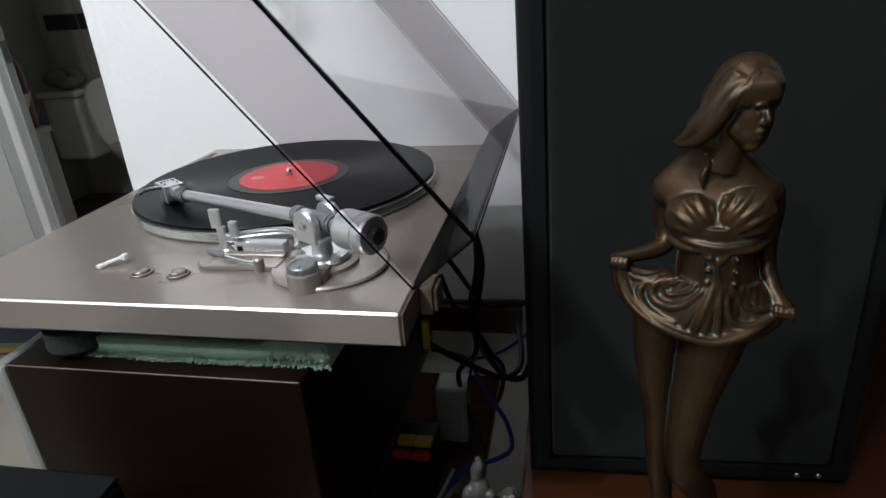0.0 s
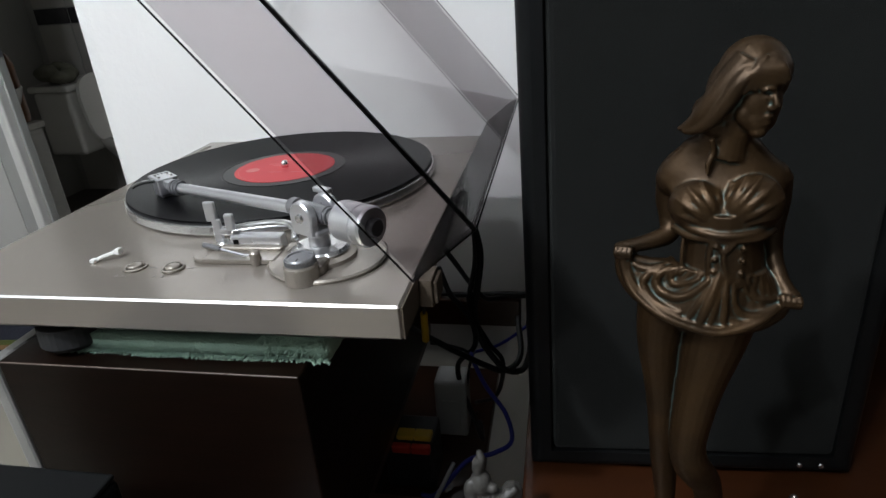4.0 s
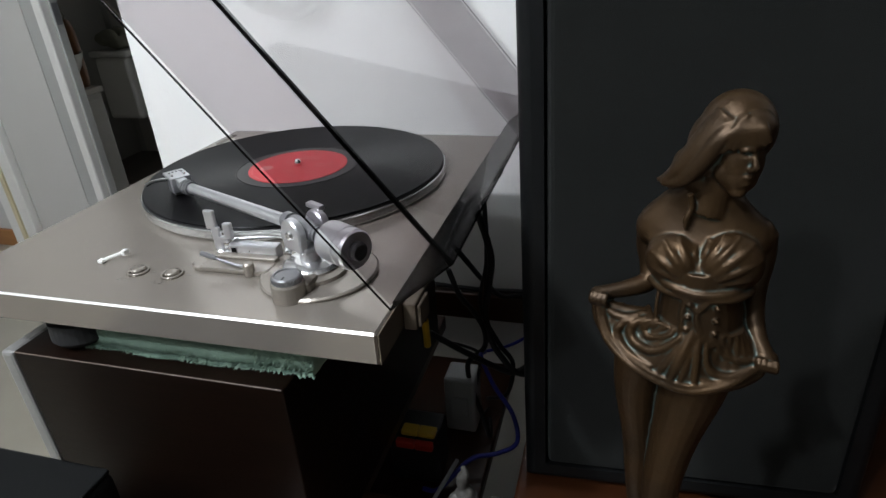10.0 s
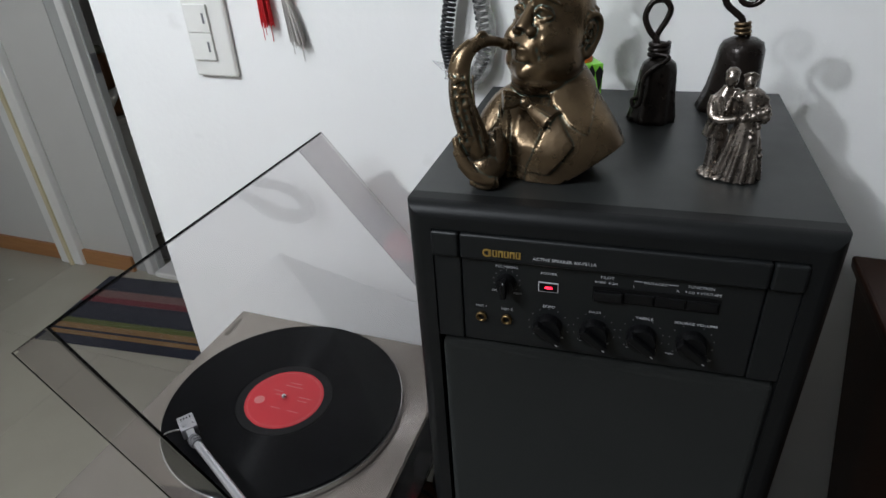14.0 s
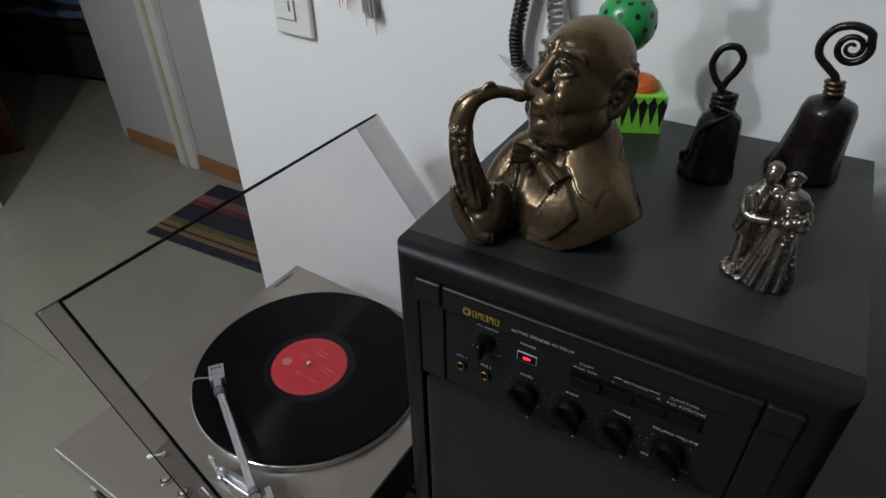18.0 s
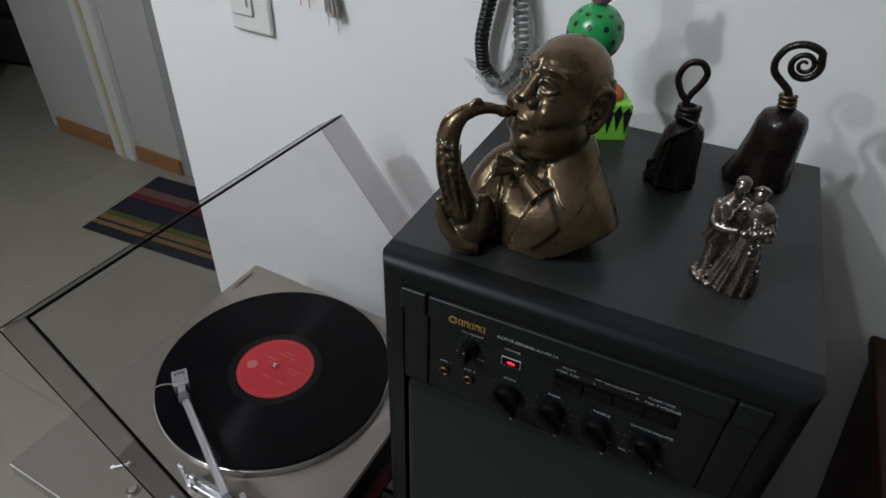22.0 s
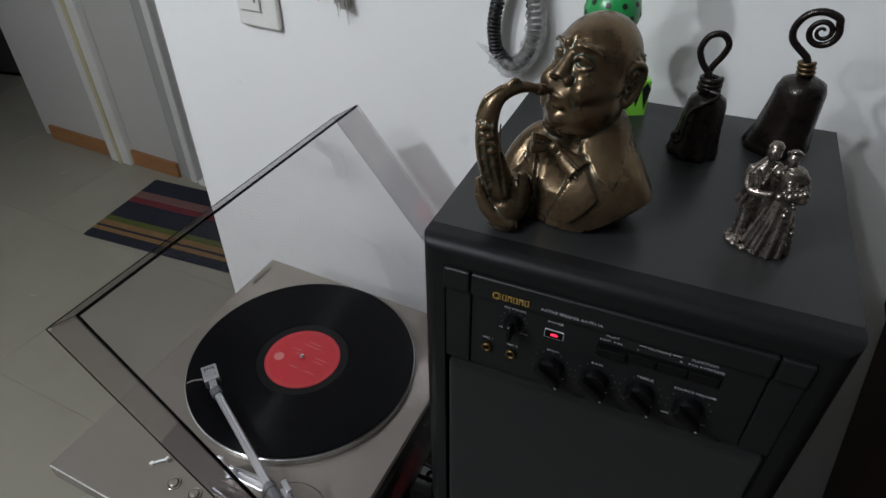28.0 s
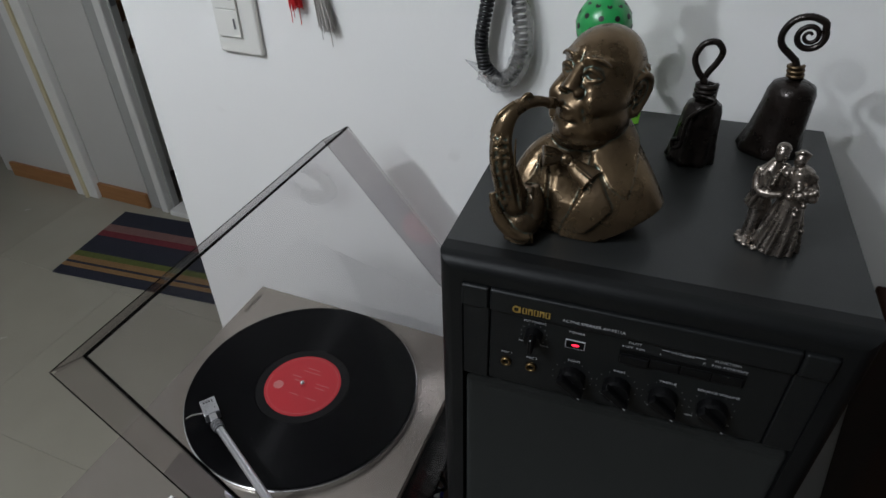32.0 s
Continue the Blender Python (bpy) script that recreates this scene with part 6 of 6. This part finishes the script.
for k in range(3):
    part("neck_coil", tube([(0.0055 * math.cos(a * 0.7) - 0.002 - k * 0.0008, 0.0055 * math.sin(a * 0.7), 0.0665 + k * 0.0038 + a * 0.0003) for a in range(10)], 0.0018, 8, steps=2), IRONBRONZE, bell2, "bronzed wire coil", smooth=True)
spiral = [(-0.002, 0, 0.062), (-0.004, 0, 0.078), (-0.010, 0, 0.084), (-0.0195, 0, 0.092), (-0.0215, 0, 0.102), (-0.016, 0, 0.1125), (-0.005, 0, 0.1165), (0.006, 0, 0.1135)]
for k in range(22):
    a = radians(35 - k * 34)
    r = 0.0118 * (1 - k / 25)
    spiral.append((-0.0015 + r * math.cos(a), 0, 0.1015 + r * math.sin(a)))
part("handle", tube([(p[0], p[1], p[2], 0.0029 if i < 8 else 0.0029 * (1 - (i - 8) / 34)) for i, p in enumerate(spiral)], 0.0027, 10, steps=3), IRON, bell2, smooth=True)

toy = thing("wobbly_toy", (0.070, 0.262, 1.2035), "painted wooden toy of stacked balls on a green box", "toy", turn=28)
part("box", box(-0.010, 0.032, -0.021, 0.021, 0.0, 0.036, 0.0012), LIME, toy)
for s in range(2):
    for k in range(5):
        u = -0.0165 + k * 0.0083
        tri = prism([(u - 0.0040, 0.028), (u, 0.036 if k % 2 else 0.034), (u + 0.0040, 0.028), (u + 0.001, 0.007 + 0.003 * (k % 2))], -0.0214, -0.0211)
        tri.transform(pose(0.011, 0, 0, 0, 0, 90 * s))
        part("painted_spike", tri, BLACKPAINT, toy)
part("orange_dome", ball((0.012, 0.0, 0.036), (0.0155, 0.0155, 0.013)), ORANGE, toy, smooth=True)
part("spring_peg", rod((0.008, 0, 0.04), (-0.008, 0, 0.075), 0.0035), STRAW, toy)
gb = part("green_ball", ball((-0.0115, 0, 0.0935), (0.0252, 0.0252, 0.0260), u=32, v=20), GREEN, toy, "green lacquered ball with black dots", smooth=True)
for j in range(5):
    for k in range(10):
        lat, lon = radians(-50 + j * 25), radians(k * 36 + 18 * (j % 2) - 100)
        d = Vector((math.cos(lat) * math.cos(lon), math.cos(lat) * math.sin(lon), math.sin(lat)))
        spot = lathe([(0, 0), (0.0026, 0), (0.0024, 0.0004), (0, 0.0005)], 10, Matrix.Translation(Vector((-0.0115, 0, 0.0935)) + d * 0.0251) @ d.to_track_quat("Z", "Y").to_matrix().to_4x4())
        part("dot", spot, BLACKPAINT, gb)
pk = part("pink_ball", ball((-0.0118, 0, 0.1290), 0.0113), PINK, toy, "mauve ball with yellow dots", smooth=True)
for k in range(7):
    lon = radians(k * 50 - 140)
    d = Vector((math.cos(lon) * 0.99, math.sin(lon) * 0.99, 0.08))
    spot = lathe([(0, 0), (0.0023, 0), (0.0021, 0.0004), (0, 0.0005)], 10, Matrix.Translation(Vector((-0.0118, 0, 0.1290)) + d * 0.0112) @ d.to_track_quat("Z", "Y").to_matrix().to_4x4())
    part("dot", spot, YELLOW, pk)
part("neck_peg", rod((-0.0118, 0, 0.139), (-0.0115, 0, 0.148), 0.0048), STRAW, toy)
part("head", lathe([(0, 0.147), (0.013, 0.147), (0.0155, 0.150), (0.015, 0.160), (0.010, 0.168), (0, 0.171)], 28, Matrix.Translation((-0.0115, 0, 0))), HATGREY, toy, smooth=True)
for s in (-1, 1):
    part("ear", ball((-0.0115 + s * 0.013, 0, 0.170), (0.0085, 0.004, 0.0085)), HATGREY, toy, smooth=True)

# ---------------------------------------------------------------- on the wall
sw = thing("light_switch", (-0.4435, WY - 0.0002, 1.2325), "white double light switch on the wall", "light switch")
part("plate", box(-0.0355, 0.0355, -0.0085, 0, -0.0615, 0.0615, 0.004, 3), SWITCH, sw)
for k in range(2):
    z0 = -0.0375 + k * 0.0380
    r = part("rocker", box(-0.0285, 0.0085, -0.0125, -0.0087, z0, z0 + 0.0372, 0.0010, 2), SWITCH, sw)
    part("indicator", box(-0.0005, 0.0030, -0.0129, -0.0126, z0 + 0.012, z0 + 0.026, 0.0001), SATINDARK, r)


def tassel(name, x, zlow, ztop, r, material, seed, label, bend=0.0):
    t = thing(name, (x, 0.357, zlow), label, "tassel")
    strands = bmesh.new()
    q = random.Random(seed)
    h = ztop - zlow
    for k in range(70):
        a, rr = q.random() * math.tau, r * math.sqrt(q.random())
        ex, ey = rr * math.cos(a), min(rr * math.sin(a) * 0.8, 0.008)
        low = q.uniform(0, 0.008) if k > 3 else -0.02 * q.random()
        tube([(ex * 0.35 + bend, ey * 0.35, h), (ex * 0.8 + bend * 0.4, ey * 0.8, h * 0.55), (ex + q.uniform(-0.001, 0.001), ey, low)], 0.00055, 5, strands, steps=3)
    part("threads", strands, material, t)
    part("knot", ball((bend, 0, h), (0.0065, 0.006, 0.007)), material, t, smooth=True)
    part("cord", rod((bend, 0, h), (bend, 0.003, 1.46 - zlow), 0.0009, 8), material, t)
    return t


tassel("red_tassel", -0.341, 1.243, 1.335, 0.0095, RED, 5, "frayed red silk tassel hanging on the wall", -0.004)
pt = tassel("pale_tassel", -0.298, 1.219, 1.285, 0.0115, PALEHAIR, 8, "thin pale grey tassel with a turquoise bead", -0.012)
part("bead", ball((-0.015, -0.004, 0.074), (0.006, 0.006, 0.0065)), TURQ, pt, "turquoise bead", smooth=True)
part("bead", ball((-0.008, -0.004, 0.070), (0.004, 0.004, 0.006)), SATINDARK, pt, "grey bead", smooth=True)
for x in (-0.345, -0.310):
    hook = tagged(part("wall_hook", rod((x, 0.362, 1.46), (x, WY - 0.0001, 1.46), 0.004, 12), SATIN), "small metal wall hook", "hook")

coil = thing("coiled_cord", (-0.066, 0.348, 1.19), "black coiled cord partly wrapped in clear film, hung on the wall", "cord")


def helix(pts, r, wire, turns, n=8):
    line = [Vector(p) for p in glide(pts, 12)]
    out, steps = [], turns * 12
    up = Vector((0, 1, 0))
    for k in range(steps + 1):
        f = k / steps * (len(line) - 1)
        i = min(int(f), len(line) - 2)
        c = line[i].lerp(line[i + 1], f - i)
        d = (line[i + 1] - line[i]).normalized()
        s = d.cross(up).normalized()
        a = k / 12 * math.tau
        out.append(c + (s * math.cos(a) + up * math.sin(a)) * r)
    return tube(out, wire, n, steps=1)


part("coil", helix([(-0.009, 0, 0.125), (-0.016, 0, 0.085), (-0.021, 0, 0.045), (-0.016, 0, 0.014)], 0.0062, 0.0022, 22), CABLE, coil, smooth=True)
part("coil", helix([(-0.013, 0, 0.013), (0.002, 0, 0.002), (0.018, 0, 0.012), (0.027, 0, 0.040), (0.022, 0, 0.080), (0.016, 0, 0.118)], 0.0062, 0.0022, 30), CABLE, coil, smooth=True)
part("lead", tube([(-0.009, 0, 0.124), (-0.011, 0.003, 0.150), (0.0, 0.006, 0.20), (0.005, 0.010, 0.265)], 0.0028, 8), CABLE, coil, smooth=True)
part("lead", tube([(0.016, 0, 0.117), (0.013, 0.004, 0.150), (0.008, 0.006, 0.20), (0.006, 0.010, 0.265)], 0.0028, 8), CABLE, coil, smooth=True)
wrap = tube([(-0.020, 0, 0.012, 0.008), (-0.006, 0, 0.002, 0.0105), (0.008, 0, -0.001, 0.011), (0.022, 0, 0.016, 0.0115), (0.029, 0, 0.045, 0.0115), (0.026, 0, 0.078, 0.0105), (0.019, 0, 0.100, 0.008)], 0.01, 20, steps=10)
for v in wrap.verts:
    v.co += Vector((noise.noise(v.co * 160), noise.noise(v.co * 170 + Vector((5, 0, 0))), noise.noise(v.co * 150 + Vector((0, 9, 0))))) * 0.0042
part("film", wrap, FILM, coil, "crumpled clear plastic film")
tail = prism([(-0.040, 0.022), (-0.020, 0.006), (-0.008, -0.004), (-0.010, 0.008), (-0.024, 0.020)], -0.004, -0.0034)
part("film_tail", tail, FILM, coil)
tagged(part("wall_hook", rod((-0.061, 0.353, 1.452), (-0.061, WY - 0.0001, 1.452), 0.004, 12), SATIN), "small metal wall hook", "hook")

# ---------------------------------------------------------------- cables and small things below
def cable(pts, r, material, label, name="cable"):
    return tagged(part(name, tube(pts, r, 8), material, smooth=True), label, "cable")


cable([(-0.062, 0.13, 0.785), (-0.054, 0.15, 0.733), (-0.053, 0.16, 0.701), (-0.060, 0.17, 0.657), (-0.066, 0.18, 0.618), (-0.059, 0.18, 0.579), (-0.045, 0.18, 0.554), (-0.030, 0.18, 0.536), (-0.009, 0.19, 0.530), (0.0, 0.21, 0.548), (-0.004, 0.26, 0.5605)], 0.0042, CABLE, "thick black cable hanging behind the record player")
cable([(-0.064, 0.18, 0.785), (-0.060, 0.17, 0.70), (-0.072, 0.18, 0.63), (-0.052, 0.19, 0.57), (-0.034, 0.19, 0.540), (-0.045, 0.20, 0.48), (-0.08, 0.24, 0.4335)], 0.0030, CABLE, "black power cable hanging behind the record player")
cable([(-0.110, 0.17, 0.73), (-0.091, 0.20, 0.679), (-0.080, 0.24, 0.630), (-0.067, 0.30, 0.572), (-0.042, 0.333, 0.557), (0.02, 0.335, 0.561)], 0.0034, CABLE, "black audio cable running back to the wall")
cable([(-0.25, 0.345, 0.56), (-0.12, 0.34, 0.556), (-0.04, 0.335, 0.562), (0.02, 0.335, 0.561)], 0.0035, CABLE, "black cable along the wall")
cable([(-0.098, 0.14, 0.70), (-0.089, 0.15, 0.661), (-0.077, 0.16, 0.636), (-0.066, 0.17, 0.603), (-0.069, 0.18, 0.568), (-0.091, 0.18, 0.541), (-0.088, 0.18, 0.502), (-0.074, 0.175, 0.462), (-0.062, 0.165, 0.4345), (-0.070, 0.20, 0.4335)], 0.0034, CABLE, "black cable looping down to the shelf")
cable([(-0.135, 0.13, 0.625), (-0.106, 0.14, 0.600), (-0.085, 0.15, 0.580), (-0.053, 0.17, 0.548), (-0.030, 0.18, 0.535), (-0.012, 0.20, 0.545), (-0.02, 0.27, 0.5605)], 0.0038, CABLE, "black cable sagging behind the bench")
cable([(-0.079, 0.19, 0.527), (-0.085, 0.19, 0.490), (-0.090, 0.188, 0.455), (-0.086, 0.19, 0.4345), (-0.075, 0.22, 0.4335)], 0.0020, CABLE, "thin black cable down to the shelf")
cable([(-0.120, 0.16, 0.585), (-0.098, 0.175, 0.572), (-0.075, 0.18, 0.558), (-0.079, 0.19, 0.527)], 0.0020, CABLE, "thin black cable over the bench edge")
cable([(-0.073, 0.20, 0.547), (-0.071, 0.17, 0.560), (-0.055, 0.17, 0.516), (-0.030, 0.16, 0.483), (-0.021, 0.14, 0.456), (-0.042, 0.12, 0.452), (-0.074, 0.105, 0.450), (-0.105, 0.065, 0.4345), (-0.125, 0.062, 0.4335)], 0.0030, BLUECABLE, "blue network cable in a loop")
cable([(0.004, 0.31, 0.5595), (-0.001, 0.30, 0.540), (-0.017, 0.28, 0.532), (-0.045, 0.24, 0.533), (-0.073, 0.20, 0.547)], 0.0022, BLUECABLE, "thin blue cable beside the wall")
cable([(-0.19, -0.06, 0.47), (-0.16, -0.05, 0.445), (-0.12, 0.0, 0.4335), (-0.10, 0.06, 0.445), (-0.09, 0.1, 0.45)], 0.0026, WHITEPLUG, "grey cable on the shelf")
tr = thing("power_adapter", (-0.103, 0.190, 0.430), "grey-white plug adapter on the lower shelf", "adapter")
part("body", box(-0.021, 0.021, -0.02, 0.02, 0, 0.088, 0.004, 2), WHITEPLUG, tr)
part("pin_plate", box(-0.012, 0.012, -0.0225, -0.0203, 0.02, 0.06, 0.001), WHITEPLUG, tr)
ps = thing("power_strip", (-0.134, 0.10, 0.430), "black power strip with red and yellow plugs", "power strip")
part("body", box(-0.035, 0.026, -0.025, 0.025, 0.0, 0.072, 0.004, 2), BLACKPLASTIC, ps)
for k in range(2):
    part("red_plug", box(-0.022 + k * 0.0232, 0.0008 + k * 0.0232, -0.034, -0.0255, 0.0610, 0.0720, 0.002, 2), REDPLUG, ps, "red plug")
    part("yellow_plug", box(-0.018 + k * 0.0212, 0.003 + k * 0.0212, -0.024, -0.008, 0.0722, 0.0790, 0.002, 2), YELLOWPLUG, ps, "yellow plug")
yp = thing("audio_plug", (-0.092, 0.03, 0.668), "yellow audio plug hanging on a thin lead under the record player", "plug")
part("plug", rod((0, 0, 0.037), (-0.003, 0.010, 0), 0.0036, 12), YELLOWPLUG, yp)
part("lead", tube([(0.0, 0, 0.036), (0.003, 0.002, 0.060), (0.002, 0.004, 0.090), (0.006, 0.003, 0.1145)], 0.0016, 8), CABLE, yp, "thin black lead", smooth=True)
bx = thing("black_device", (-0.328, -0.30, 0.557), "low black plastic device on the bench", "device")
part("case", box(-0.072, 0.072, -0.10, 0.10, 0.0, 0.149, 0.005, 3), FRAMEBLACK, bx)
part("lid", box(-0.071, 0.071, -0.099, 0.099, 0.1495, 0.154, 0.002), FRAMEBLACK, bx)
dg = bmesh.new()
for c, r in (((0, 0, 20), (19, 14, 20)), ((-6, 0, 46), (11, 10, 20)), ((-7, 2, 66), (9, 9, 12)), ((-9, 1, 82), (5, 6, 10)), ((12, 0, 40), (13, 12, 18)), ((18, 0, 56), (9, 9, 10)), ((-15, 6, 60), (6, 6, 12))):
    S(dg, c, r)
B(dg, [(-9, 0, 78, 5), (-6, 2, 90, 4), (-8, 0, 98, 2)])
B(dg, [(0, 8, 30, 6), (10, 10, 55, 5), (22, 5, 66, 3)])
for k in range(9):
    S(dg, (-14 + k * 4.2, 9 - (k % 3) * 3, 56 + 9 * math.sin(k * 1.9)), 4.5)
drg = part("dragon_figurine", dg, mat("grey_stone_figure", (0.075, 0.071, 0.064), 0.5, second=(0.05, 0.047, 0.042), scale=90, amount=0.9, bump=0.0015, bump_scale=150), smooth=True)
for v in drg.data.vertices:
    v.co.z = max(v.co.z, 0.0002)
drg.location = (-0.018, -0.095, 0.5572)
tagged(drg, "small grey stone dragon figurine on the bench", "figurine")
sculpt(drg, 0.0012, 2)
sf = bmesh.new()
for c, r in (((0, 0, 14), (12, 9, 14)), ((0, 0, 38), (9, 8, 16)), ((0, 0, 60), (6, 6, 10)), ((1, 0, 74), (4, 4, 8)), ((-6, 3, 50), (5, 5, 9)), ((7, 3, 46), (5, 5, 9))):
    S(sf, c, r)
sfo = part("silver_figurine", sf, PEWTER, smooth=True)
sfo.matrix_basis = pose(0.205, -0.10, 0.5572)
tagged(sfo, "small silver figurine before the loudspeaker", "figurine")
sculpt(sfo, 0.0012, 2)

# ---------------------------------------------------------------- floor tiles
floor = bpy.data.objects["floor"]
tb = box(-0.2995, 0.2995, -0.2995, 0.2995, -0.004, 0.0, 0.0008, 1)
tme = bpy.data.meshes.new("tile")
tb.to_mesh(tme)
tb.free()
tme.materials.append(FLOORTILE)
for i in range(11):
    for j in range(12):
        o = new("tile", tme)
        o.parent = floor
        o.location = (-4.3 + 0.6 * i, -3.7 + 0.6 * j, -0.0002)
